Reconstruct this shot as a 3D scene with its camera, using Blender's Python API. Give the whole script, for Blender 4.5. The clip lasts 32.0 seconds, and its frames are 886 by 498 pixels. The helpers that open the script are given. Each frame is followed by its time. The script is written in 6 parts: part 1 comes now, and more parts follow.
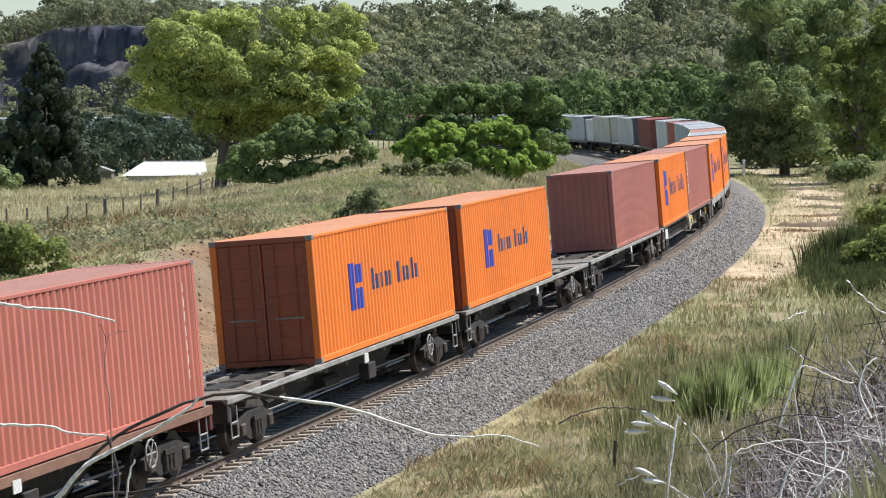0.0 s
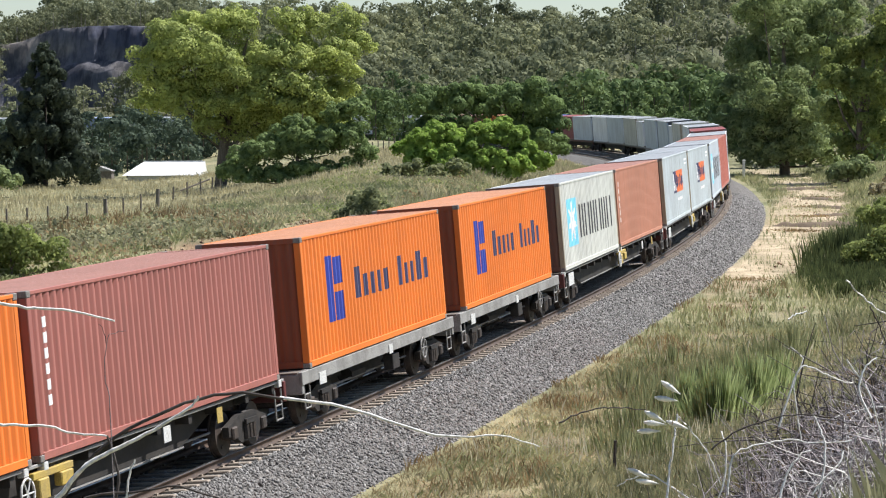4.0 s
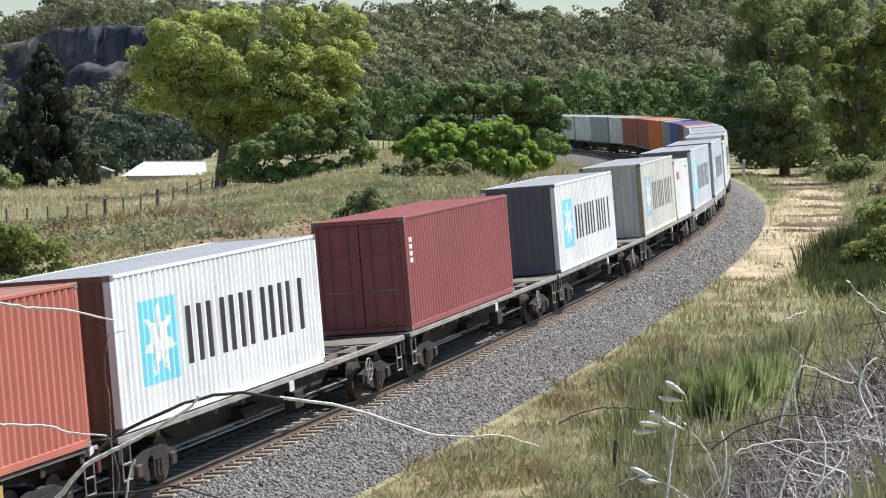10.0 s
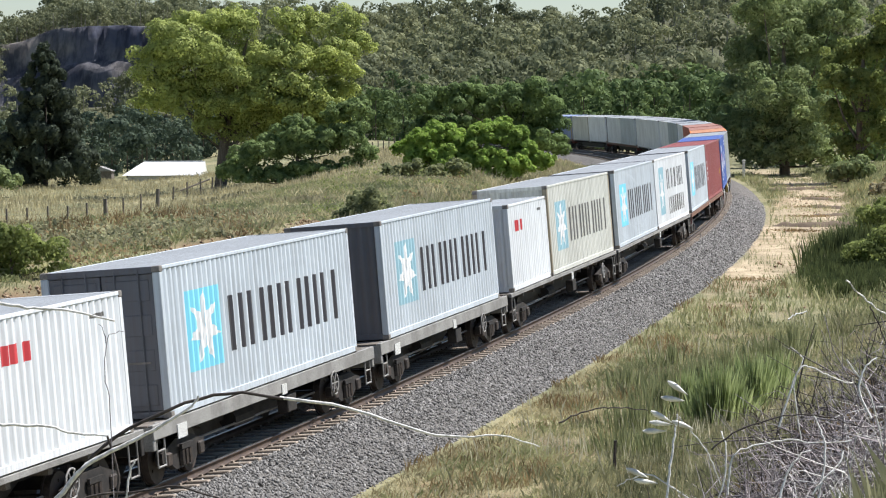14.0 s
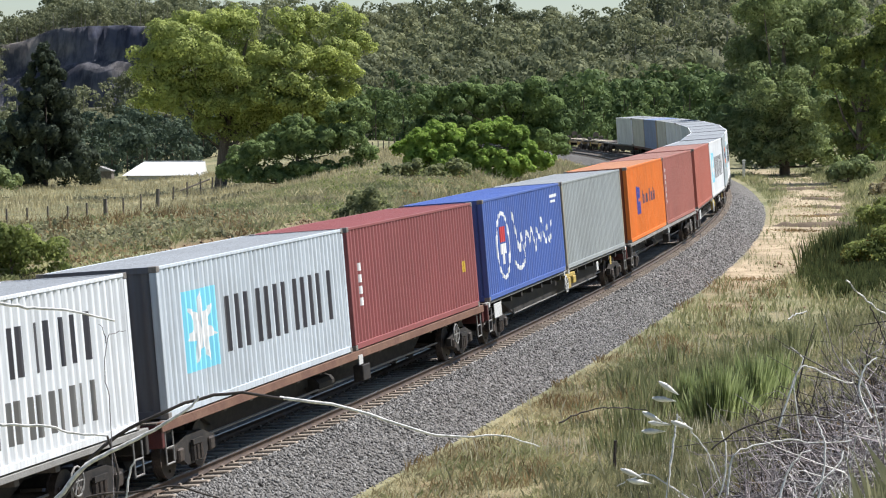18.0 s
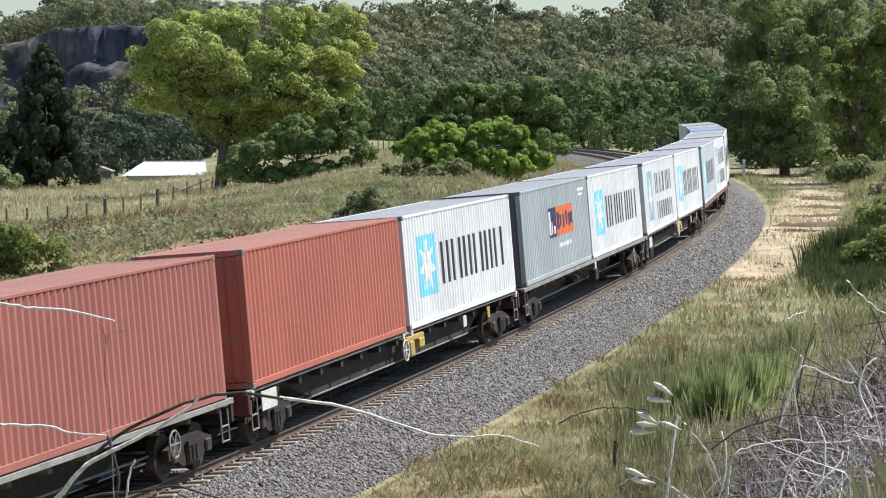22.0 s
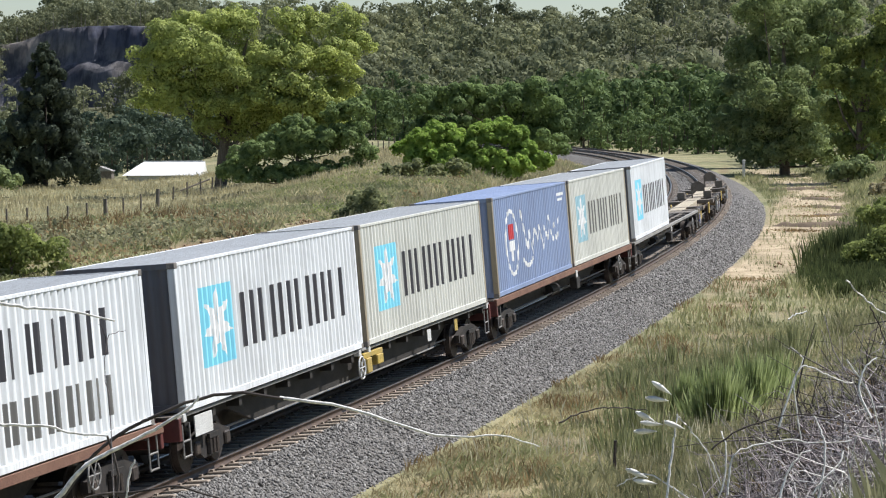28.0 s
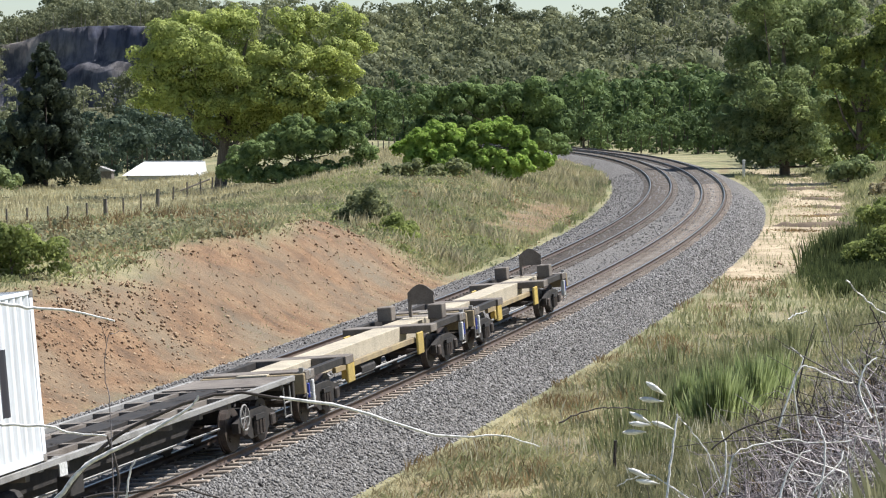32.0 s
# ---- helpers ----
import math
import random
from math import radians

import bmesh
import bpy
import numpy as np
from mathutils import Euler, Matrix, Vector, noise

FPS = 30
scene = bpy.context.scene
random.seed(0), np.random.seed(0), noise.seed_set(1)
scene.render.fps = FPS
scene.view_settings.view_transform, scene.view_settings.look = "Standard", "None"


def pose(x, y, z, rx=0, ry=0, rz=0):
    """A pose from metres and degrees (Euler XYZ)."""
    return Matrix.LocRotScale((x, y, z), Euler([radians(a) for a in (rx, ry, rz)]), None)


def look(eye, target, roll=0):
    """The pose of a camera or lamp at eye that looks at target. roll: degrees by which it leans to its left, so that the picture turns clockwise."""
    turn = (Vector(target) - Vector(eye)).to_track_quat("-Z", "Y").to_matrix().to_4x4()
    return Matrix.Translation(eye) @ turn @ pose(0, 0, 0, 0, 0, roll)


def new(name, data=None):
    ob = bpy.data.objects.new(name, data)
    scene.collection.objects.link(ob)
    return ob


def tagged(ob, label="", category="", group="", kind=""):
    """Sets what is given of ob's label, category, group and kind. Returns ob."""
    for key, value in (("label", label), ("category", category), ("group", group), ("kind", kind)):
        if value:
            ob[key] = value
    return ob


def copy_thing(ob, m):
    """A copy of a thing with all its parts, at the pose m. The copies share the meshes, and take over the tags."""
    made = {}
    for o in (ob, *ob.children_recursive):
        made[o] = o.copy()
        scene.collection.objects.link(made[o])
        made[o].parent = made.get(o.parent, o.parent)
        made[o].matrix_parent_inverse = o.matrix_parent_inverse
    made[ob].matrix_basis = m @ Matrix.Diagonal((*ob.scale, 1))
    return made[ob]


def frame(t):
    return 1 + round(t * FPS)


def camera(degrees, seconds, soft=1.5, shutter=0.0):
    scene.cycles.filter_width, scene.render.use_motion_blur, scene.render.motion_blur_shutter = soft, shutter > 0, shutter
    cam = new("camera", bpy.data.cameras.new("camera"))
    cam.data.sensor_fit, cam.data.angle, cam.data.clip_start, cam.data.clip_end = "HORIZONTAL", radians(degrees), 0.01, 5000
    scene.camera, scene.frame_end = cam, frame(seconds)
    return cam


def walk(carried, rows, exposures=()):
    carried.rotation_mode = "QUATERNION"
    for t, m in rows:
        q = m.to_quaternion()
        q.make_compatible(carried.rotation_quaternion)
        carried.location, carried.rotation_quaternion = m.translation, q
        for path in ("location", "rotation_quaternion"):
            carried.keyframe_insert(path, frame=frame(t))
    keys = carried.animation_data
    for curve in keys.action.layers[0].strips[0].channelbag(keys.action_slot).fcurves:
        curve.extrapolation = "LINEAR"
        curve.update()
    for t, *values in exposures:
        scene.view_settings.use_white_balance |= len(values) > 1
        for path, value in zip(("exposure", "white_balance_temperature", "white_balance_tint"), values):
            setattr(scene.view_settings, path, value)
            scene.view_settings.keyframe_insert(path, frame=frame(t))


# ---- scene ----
SECONDS = 32.0
cam = camera(19.06, SECONDS, soft=1.15)
EYE = pose(0, 0, 6.875, 90 - 2.750) @ pose(0, 0, 0, 0, 0, -0.183)
walk(cam, [(0.0, EYE), (SECONDS, EYE)], exposures=[(0.0, 0.58), (3.0, 0.62), (6.0, 0.46), (9.5, 0.50), (11.0, 0.62), (12.0, 0.56), (14.0, 0.52), (18.0, 0.46), (20.0, 0.54), (22.0, 0.50), (25.0, 0.38), (28.5, 0.38), (30.0, 0.47), (31.0, 0.50), (SECONDS, 0.64)])

# ---- daylight: low-ish summer sun from the right, a little beyond the line ----
SUN_AZ, SUN_EL = radians(22), radians(58)          # azimuth from +x towards +y
SUN_DIR = Vector((math.cos(SUN_AZ) * math.cos(SUN_EL), math.sin(SUN_AZ) * math.cos(SUN_EL), math.sin(SUN_EL)))
world = bpy.data.worlds.new("sky")
scene.world = world
world.use_nodes = True
wn = world.node_tree.nodes
sky = wn.new("ShaderNodeTexSky")
sky.sky_type, sky.sun_disc = "NISHITA", False
sky.sun_elevation, sky.sun_rotation = SUN_EL, math.pi / 2 - SUN_AZ
sky.air_density, sky.dust_density, sky.altitude = 1.0, 0.6, 600
world.node_tree.links.new(sky.outputs[0], wn["Background"].inputs[0])
wn["Background"].inputs[1].default_value = 0.075
sun = new("sun", bpy.data.lights.new("sun", "SUN"))
sun.data.energy, sun.data.angle, sun.data.color = 5.0, radians(0.5), (1.0, 0.98, 0.96)
sun.matrix_world = look(SUN_DIR * 300, (0, 0, 0))

# ---- the railway's line: curvature by distance along it, then its level and cant ----
SPACING, CANT, DECK = 3.65, 0.077, 1.254
S0, S1 = -720, 760
SG = np.arange(S0, S1 + 1, 1.0)
KNOTS = [-720, -60, 0, 50, 100, 150, 200, 260, 340, 440, 560, 760]
BENDS = [0.0004, 0.000929, 0.001052, 0.00118, 0.001506, 0.001241, 0.001331, 0.001857, 0.00303, 0.004273, 0.0040, 0.002]
_k = np.interp(SG, KNOTS, BENDS)
_th = np.concatenate([[0], np.cumsum((_k[1:] + _k[:-1]) / 2)])
_i0 = -S0
TH = _th - _th[_i0] + 1.306592
_mid = (TH[1:] + TH[:-1]) / 2
TX = np.concatenate([[0], np.cumsum(np.cos(_mid))])
TY = np.concatenate([[0], np.cumsum(np.sin(_mid))])
TX += -5.68042 - TX[_i0]
TY += 51.91836 - TY[_i0]
_c = np.clip(SG, -45, 400)
TZ = 0.019212 * _c - 2.386e-5 * _c * _c


def on_line(s, d=0.0, z=0.0):
    """A point d metres right of the line at distance s, z above its rail level (numpy in, numpy out)."""
    th = np.interp(s, SG, TH)
    x = np.interp(s, SG, TX) + np.sin(th) * d
    y = np.interp(s, SG, TY) - np.cos(th) * d
    return np.stack([x, y, np.interp(s, SG, TZ) + z + 0 * th], -1)


def car_pose(s, base):
    """Pose of a vehicle whose middle is at s, on two bogies base apart; x runs back along the train, y away from the viewer."""
    a, b = Vector(on_line(s - base / 2)), Vector(on_line(s + base / 2))
    d = (b - a).normalized()
    n = Vector((d.y, -d.x, 0)).normalized()
    up = n.cross(d).normalized()
    v = n * math.cos(CANT) + up * math.sin(CANT)
    w = up * math.cos(CANT) - n * math.sin(CANT)
    m = Matrix((d, -v, w)).transposed().to_4x4()
    m.translation = (a + b) / 2
    return m


def run(t):
    """Metres that the train has gone at t seconds."""
    q = t / 10
    return 203.898 * q - 5.3541 * q * q + 0.14158 * q ** 3 + 0.018443 * q ** 4


def smooth(a, b, x):
    t = np.clip((x - a) / (b - a), 0, 1)
    return t * t * (3 - 2 * t)


def waves(x, y, seed=0, size=10.0):
    """Cheap smooth noise, about -1 to 1, from a few crossed sines."""
    r = np.random.RandomState(seed)
    out = 0
    for i in range(6):
        a, f, p = r.uniform(0, 6.28), (1.7 ** i) * r.uniform(0.8, 1.2) / size * 3, r.uniform(0, 6.28)
        out = out + np.sin((x * np.cos(a) + y * np.sin(a)) * f + p) / (1.35 ** i)
    return out / 2.6


def to_line(x, y):
    """Distance along the line and offset to its right, for arrays of points."""
    keep = slice(0, None, 2)
    px, py, ps, pt = TX[keep], TY[keep], SG[keep], TH[keep]
    s, d = np.empty(len(x)), np.empty(len(x))
    for i in range(0, len(x), 4000):
        j = slice(i, i + 4000)
        dx, dy = x[j, None] - px[None], y[j, None] - py[None]
        k = np.argmin(dx * dx + dy * dy, axis=1)
        r = np.arange(len(k))
        al = dx[r, k] * np.cos(pt[k]) + dy[r, k] * np.sin(pt[k])
        s[j] = ps[k] + al
        d[j] = dx[r, k] * np.sin(pt[k]) - dy[r, k] * np.cos(pt[k])
    return s, d


CUT_S = [-80, -20, 10, 22, 34, 46, 54, 61, 70, 110, 170, 260]
CUT_H = [1.5, 1.4, 1.5, 1.6, 1.8, 2.1, 2.0, 1.0, 0.5, 0.9, 1.2, 0.6]


def land(x, y):
    """Height of the ground and a share of bare soil, for arrays of points."""
    x, y = np.asarray(x, float), np.asarray(y, float)
    s, d = to_line(x, y)
    zt = np.interp(s, SG, TZ)
    r = np.hypot(x, y)
    # the field inside the bend
    field = np.interp(r, [60, 80, 110, 190, 290], [3.4, 3.3, 2.2, -0.2, 0.8]) + 0.11 * np.clip(x + 0.1 * r, -4, 25)
    field += smooth(330, 520, r) * 2.0 + 0.25 * waves(x, y, 1, 30)
    crest = zt + np.interp(s, CUT_S, CUT_H) + 0.15 * waves(x, y, 2, 6)
    dl = -d - SPACING
    cut_w = np.interp(s, [40, 62, 80, 160], [5.0, 5.0, 9.0, 12.0])
    left = zt - 0.8 + (crest - zt + 0.8) * smooth(3.6, 3.9 + cut_w, dl)
    left = left + (field - left) * smooth(6 + cut_w, 26 + cut_w, dl)
    # the verge, the track beside it and the bank that the viewer stands on
    high = np.interp(s, [-60, -10, 60, 130, 185, 240], [7.3, 6.3, 5.6, 4.6, 1.2, 0.3])
    foot = np.interp(s, [-60, 20, 60, 140, 200], [9.0, 9.0, 9.4, 8.2, 12])
    right = zt - 0.8 + high * smooth(foot - 0.5, foot + 12.5, d) + 0.05 * np.clip(d - 21, 0, 40)
    right = right + 0.10 * waves(x, y, 3, 7) * smooth(3.5, 6, d) + 0.25 * waves(x, y, 4, 11) * smooth(10, 16, d)
    z = np.where(d > 0, right, left)
    inside = (d > -SPACING - 3.6) & (d < 3.6)
    z = np.where(inside, zt - 0.8, z)
    # the wooded hills behind
    az = np.degrees(np.arctan2(x, np.maximum(y, 1e-3)))
    top = np.interp(az, [-40, -10.5, -9.6, -8.9, -8.2, -7, -4.5, -2.3, -0.6, 0.4, 1.4, 3.8, 4.8, 8, 14, 40], [14, 17, 22, 30, 40, 46, 46, 39, 38, 42, 36, 35, 48, 56, 58, 52])
    hill = top * smooth(430, 1250, r + 60 * waves(x, y, 5, 260)) + 3.5 * waves(x, y, 6, 120) * smooth(500, 800, r)
    hill = hill * np.where(y > 0, 1, 0.5)
    cliff = smooth(-11.6, -10.8, az) * smooth(-4.4, -5.4, az)
    face = r + 5.0 * (az + 8) + 4.5 * waves(x, y, 7, 45) + 1.6 * waves(x, y, 27, 9)
    step = (0.45 * smooth(592, 594, face) + 0.10 * smooth(594, 597, face) + 0.45 * smooth(598, 600, face)) * cliff + smooth(560, 700, r) * (1 - cliff)
    rise = 17.5 * step * (0.9 + 0.1 * smooth(-9.2, -8.2, az)) * smooth(-2.0, -6.0, az) * (1 - smooth(640, 1000, r))
    z = np.where(r > 300, np.where(np.abs(d) < 12, zt - 0.8, z + (hill + rise) * smooth(12, 60, np.abs(d))), z)
    z = np.where(r < 3.0, np.minimum(z, 5.25), z)
    soil = smooth(3.0, 3.8, dl) * smooth(4.6 + cut_w, 2.6 + cut_w, dl + 0.9 * waves(x, y, 8, 5)) * smooth(64, 54, s + 2 * waves(x, y, 9, 6))
    soil = np.maximum(soil, 0.85 * smooth(4, 5, dl) * smooth(9, 7, dl + waves(x, y, 18, 5)) * smooth(84, 92, s) * smooth(128, 118, s))
    e = d + np.interp(s, [54, 91, 128, 150, 200], [2.0, 1.7, 0.1, -1.4, -2.0])
    hw = np.interp(s, [50, 63, 91, 128, 150], [0.7, 1.3, 1.6, 2.5, 1.9])
    track = smooth(hw + 0.5, hw - 0.4, np.abs(e - 6.65) + 0.35 * waves(x, y, 10, 4) + 0.25 * waves(x, y, 11, 1.7)) * smooth(44, 62, s + 6 * waves(x, y, 12, 5)) * smooth(215, 190, s)
    track = track * (0.45 + 0.55 * smooth(-0.45, 0.35, waves(x, y, 21, 3.2)))
    track = np.where(d > 0, track, 0.0)
    rock = cliff * smooth(588, 593, face) * smooth(612, 604, face)
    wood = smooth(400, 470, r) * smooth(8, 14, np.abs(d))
    bare = 0.75 * smooth(0.15, 0.75, waves(x, y, 20, 3.4) + 0.4 * waves(x, y, 22, 1.2)) * smooth(3.6, 4.4, d) * smooth(14, 11, d) * smooth(230, 200, s)
    return z, np.where(d > 0, np.maximum(track, bare), soil), rock, track, wood


def land_z(x, y):
    return float(land(np.array([x]), np.array([y]))[0][0])


# ---- mesh helpers ----
def mesh_of(name, verts, faces, materials=(), smooth_faces=False):
    me = bpy.data.meshes.new(name)
    verts, faces = np.asarray(verts, np.float32), np.asarray(faces, np.int32)
    n, k = faces.shape
    me.vertices.add(len(verts))
    me.vertices.foreach_set("co", verts.ravel())
    me.loops.add(n * k)
    me.loops.foreach_set("vertex_index", faces.ravel())
    me.polygons.add(n)
    me.polygons.foreach_set("loop_start", np.arange(0, n * k, k, dtype=np.int32))
    me.polygons.foreach_set("loop_total", np.full(n, k, np.int32))
    if smooth_faces:
        me.polygons.foreach_set("use_smooth", np.ones(n, bool))
    for m in materials:
        me.materials.append(m)
    me.update(calc_edges=True)
    return me


def part(name, bm, material, parent, label=""):
    """Links a bmesh (or a mesh) as one mesh object under a thing or a part."""
    if isinstance(bm, bmesh.types.BMesh):
        me = bpy.data.meshes.new(name)
        bm.to_mesh(me)
        bm.free()
    else:
        me = bm
    if not me.materials:
        me.materials.append(material)
    ob = new(name, me)
    ob.parent = parent
    if label:
        ob["label"] = label
    return ob


def empty(name):
    ob = new(name)
    ob.empty_display_size = 0.2
    return ob


def box(bm, x0, x1, y0, y1, z0, z1, bevel=0.0):
    r = bmesh.ops.create_cube(bm, size=1)
    vs = r["verts"]
    bmesh.ops.scale(bm, vec=(x1 - x0, y1 - y0, z1 - z0), verts=vs)
    bmesh.ops.translate(bm, vec=((x0 + x1) / 2, (y0 + y1) / 2, (z0 + z1) / 2), verts=vs)
    if bevel:
        es = list({e for v in vs for e in v.link_edges})
        bmesh.ops.bevel(bm, geom=es, offset=bevel, segments=1, affect="EDGES")
    return bm


def box_bm(*a, **k):
    return box(bmesh.new(), *a, **k)


def rod(bm, a, b, r0, r1=None, n=8):
    """A tapered round bar from a to b."""
    a, b = Vector(a), Vector(b)
    d = b - a
    r = bmesh.ops.create_cone(bm, cap_ends=True, segments=n, radius1=r0, radius2=r0 if r1 is None else r1, depth=d.length)
    m = Matrix.Translation((a + b) / 2) @ d.to_track_quat("Z", "Y").to_matrix().to_4x4()
    bmesh.ops.transform(bm, matrix=m, verts=r["verts"])
    return bm


def rod_bm(*a, **k):
    return rod(bmesh.new(), *a, **k)


def prism(bm, outline, y0, y1):
    """An outline in x, z pushed from y0 to y1."""
    a = [bm.verts.new((x, y0, z)) for x, z in outline]
    b = [bm.verts.new((x, y1, z)) for x, z in outline]
    bm.faces.new(a)
    bm.faces.new(b[::-1])
    for i in range(len(a)):
        j = (i + 1) % len(a)
        bm.faces.new((a[j], a[i], b[i], b[j]))
    bmesh.ops.recalc_face_normals(bm, faces=bm.faces)
    return bm


def tube(points, radii, n=7):
    """Vertices and quads of a bent tapered tube."""
    pts = [Vector(q) for q in points]
    vs, fs = [], []
    for i, q in enumerate(pts):
        d = (pts[min(i + 1, len(pts) - 1)] - pts[max(i - 1, 0)]).normalized()
        u = d.orthogonal().normalized()
        v = d.cross(u)
        for k in range(n):
            a = 2 * math.pi * k / n
            vs.append(q + (u * math.cos(a) + v * math.sin(a)) * radii[i])
    for i in range(len(pts) - 1):
        for k in range(n):
            j = (k + 1) % n
            fs.append((i * n + k, i * n + j, (i + 1) * n + j, (i + 1) * n + k))
    return [tuple(v) for v in vs], fs


def join_tubes(tubes):
    vs, fs = [], []
    for v, f in tubes:
        o = len(vs)
        vs += v
        fs += [tuple(i + o for i in q) for q in f]
    return vs, fs


# ---- materials ----
def material(name):
    m = bpy.data.materials.new(name)
    m.use_nodes = True
    nt = m.node_tree
    return m, nt, nt.nodes, nt.nodes["Principled BSDF"]


def link(nt, a, b):
    nt.links.new(a, b)


def noise_node(nt, scale, detail=4, rough=0.6, stretch=None, coords="Object"):
    tc = nt.nodes.new("ShaderNodeTexCoord")
    n = nt.nodes.new("ShaderNodeTexNoise")
    n.inputs["Scale"].default_value, n.inputs["Detail"].default_value, n.inputs["Roughness"].default_value = scale, detail, rough
    src = tc.outputs[coords]
    if stretch:
        mp = nt.nodes.new("ShaderNodeMapping")
        mp.inputs["Scale"].default_value = stretch
        link(nt, src, mp.inputs[0])
        src = mp.outputs[0]
    link(nt, src, n.inputs["Vector"])
    return n


def ramp(nt, src, stops):
    r = nt.nodes.new("ShaderNodeValToRGB")
    e = r.color_ramp.elements
    while len(e) < len(stops):
        e.new(0.5)
    for el, (p, c) in zip(e, stops):
        el.position, el.color = p, (*c, 1) if len(c) == 3 else c
    link(nt, src, r.inputs[0])
    return r


def mix(nt, fac, a, b, mode="MIX"):
    m = nt.nodes.new("ShaderNodeMix")
    m.data_type, m.blend_type = "RGBA", mode
    for sock, v in ((m.inputs[0], fac), (m.inputs[6], a), (m.inputs[7], b)):
        if hasattr(v, "is_linked"):
            link(nt, v, sock)
        elif isinstance(v, (int, float)):
            sock.default_value = v
        else:
            sock.default_value = (*v, 1)
    return m.outputs[2]


def bump(nt, height, strength, distance, bsdf):
    b = nt.nodes.new("ShaderNodeBump")
    b.inputs["Strength"].default_value, b.inputs["Distance"].default_value = strength, distance
    link(nt, height, b.inputs["Height"])
    link(nt, b.outputs[0], bsdf.inputs["Normal"])


def shade(c, k):
    return tuple(min(1, v * k) for v in c)


def plain(name, base, alt, scale=3.0, rough=0.6, metal=0.0, fine=40.0, bumps=0.2, vary=0.0, stretch=None):
    """A surface of two colours mixed by coarse and fine noise, with a fine relief."""
    m, nt, nodes, bs = material(name)
    a, f = noise_node(nt, scale, stretch=stretch), noise_node(nt, fine, 3)
    c = mix(nt, ramp(nt, a.outputs[0], [(0.35, (0, 0, 0)), (0.65, (1, 1, 1))]).outputs[0], base, alt)
    c = mix(nt, ramp(nt, f.outputs[0], [(0.4, (0.8, 0.8, 0.8)), (0.62, (1.1, 1.1, 1.1))]).outputs[0], (0, 0, 0), c)
    c2 = mix(nt, 1.0, c, ramp(nt, f.outputs[0], [(0.35, (0.78, 0.78, 0.78)), (0.65, (1, 1, 1))]).outputs[0], "MULTIPLY")
    if vary:
        oi = nt.nodes.new("ShaderNodeObjectInfo")
        c2 = mix(nt, 1.0, c2, ramp(nt, oi.outputs["Random"], [(0, (1 - vary,) * 3), (1, (1 + vary * 0.3,) * 3)]).outputs[0], "MULTIPLY")
    link(nt, c2, bs.inputs["Base Color"])
    bs.inputs["Roughness"].default_value, bs.inputs["Metallic"].default_value = rough, metal
    bump(nt, f.outputs[0], bumps, 0.01, bs)
    return m


def box_paint(name, base, grime=0.25, rust=0.1):
    """Weathered container paint: faded patches, streaks down the sides and rust spots."""
    m, nt, nodes, bs = material(name)
    oi = nt.nodes.new("ShaderNodeObjectInfo")
    big = noise_node(nt, 0.5, 5)
    streak = noise_node(nt, 2.0, 6, 0.75, stretch=(6.0, 6.0, 0.2))
    spots = noise_node(nt, 5.0, 6, 0.75)
    c = mix(nt, ramp(nt, big.outputs[0], [(0.35, (0, 0, 0)), (0.7, (1, 1, 1))]).outputs[0], base, shade(base, 1.18))
    dirt = ramp(nt, streak.outputs[0], [(0.42, (0, 0, 0)), (0.72, (min(1.0, grime * 1.35),) * 3)])
    c = mix(nt, dirt.outputs[0], c, (0.12, 0.095, 0.075))
    rr = ramp(nt, spots.outputs[0], [(0.64, (0, 0, 0)), (0.74, (rust * 5,) * 3)])
    c = mix(nt, rr.outputs[0], c, (0.16, 0.06, 0.03))
    c = mix(nt, 1.0, c, ramp(nt, oi.outputs["Random"], [(0, (0.93,) * 3), (1, (1.0,) * 3)]).outputs[0], "MULTIPLY")
    link(nt, c, bs.inputs["Base Color"])
    bs.inputs["Roughness"].default_value = 0.55
    bump(nt, spots.outputs[0], 0.12, 0.01, bs)
    return m


def leafy(name, dark, light, scale=0.35, thin=0.35, speck=0.3):
    """Foliage: each leaf clump varies, larger patches vary too, and light comes through."""
    m, nt, nodes, bs = material(name)
    geo = nt.nodes.new("ShaderNodeNewGeometry")
    patch = noise_node(nt, scale, 3)
    tone = noise_node(nt, scale * 4, 3)
    f = mix(nt, 1.0 - speck, geo.outputs["Random Per Island"], ramp(nt, tone.outputs[0], [(0.35, (0, 0, 0)), (0.65, (1, 1, 1))]).outputs[0])
    c = mix(nt, f, dark, light)
    c = mix(nt, 1.0, c, ramp(nt, patch.outputs[0], [(0.3, (0.6, 0.62, 0.6)), (0.7, (1.15, 1.12, 1.0))]).outputs[0], "MULTIPLY")
    link(nt, c, bs.inputs["Base Color"])
    bs.inputs["Roughness"].default_value = 0.7
    bs.inputs["Specular IOR Level"].default_value = 0.12
    tr = nt.nodes.new("ShaderNodeBsdfTranslucent")
    link(nt, c, tr.inputs[0])
    mx = nt.nodes.new("ShaderNodeMixShader")
    mx.inputs[0].default_value = thin
    link(nt, bs.outputs[0], mx.inputs[1])
    link(nt, tr.outputs[0], mx.inputs[2])
    link(nt, mx.outputs[0], nodes["Material Output"].inputs[0])
    return m


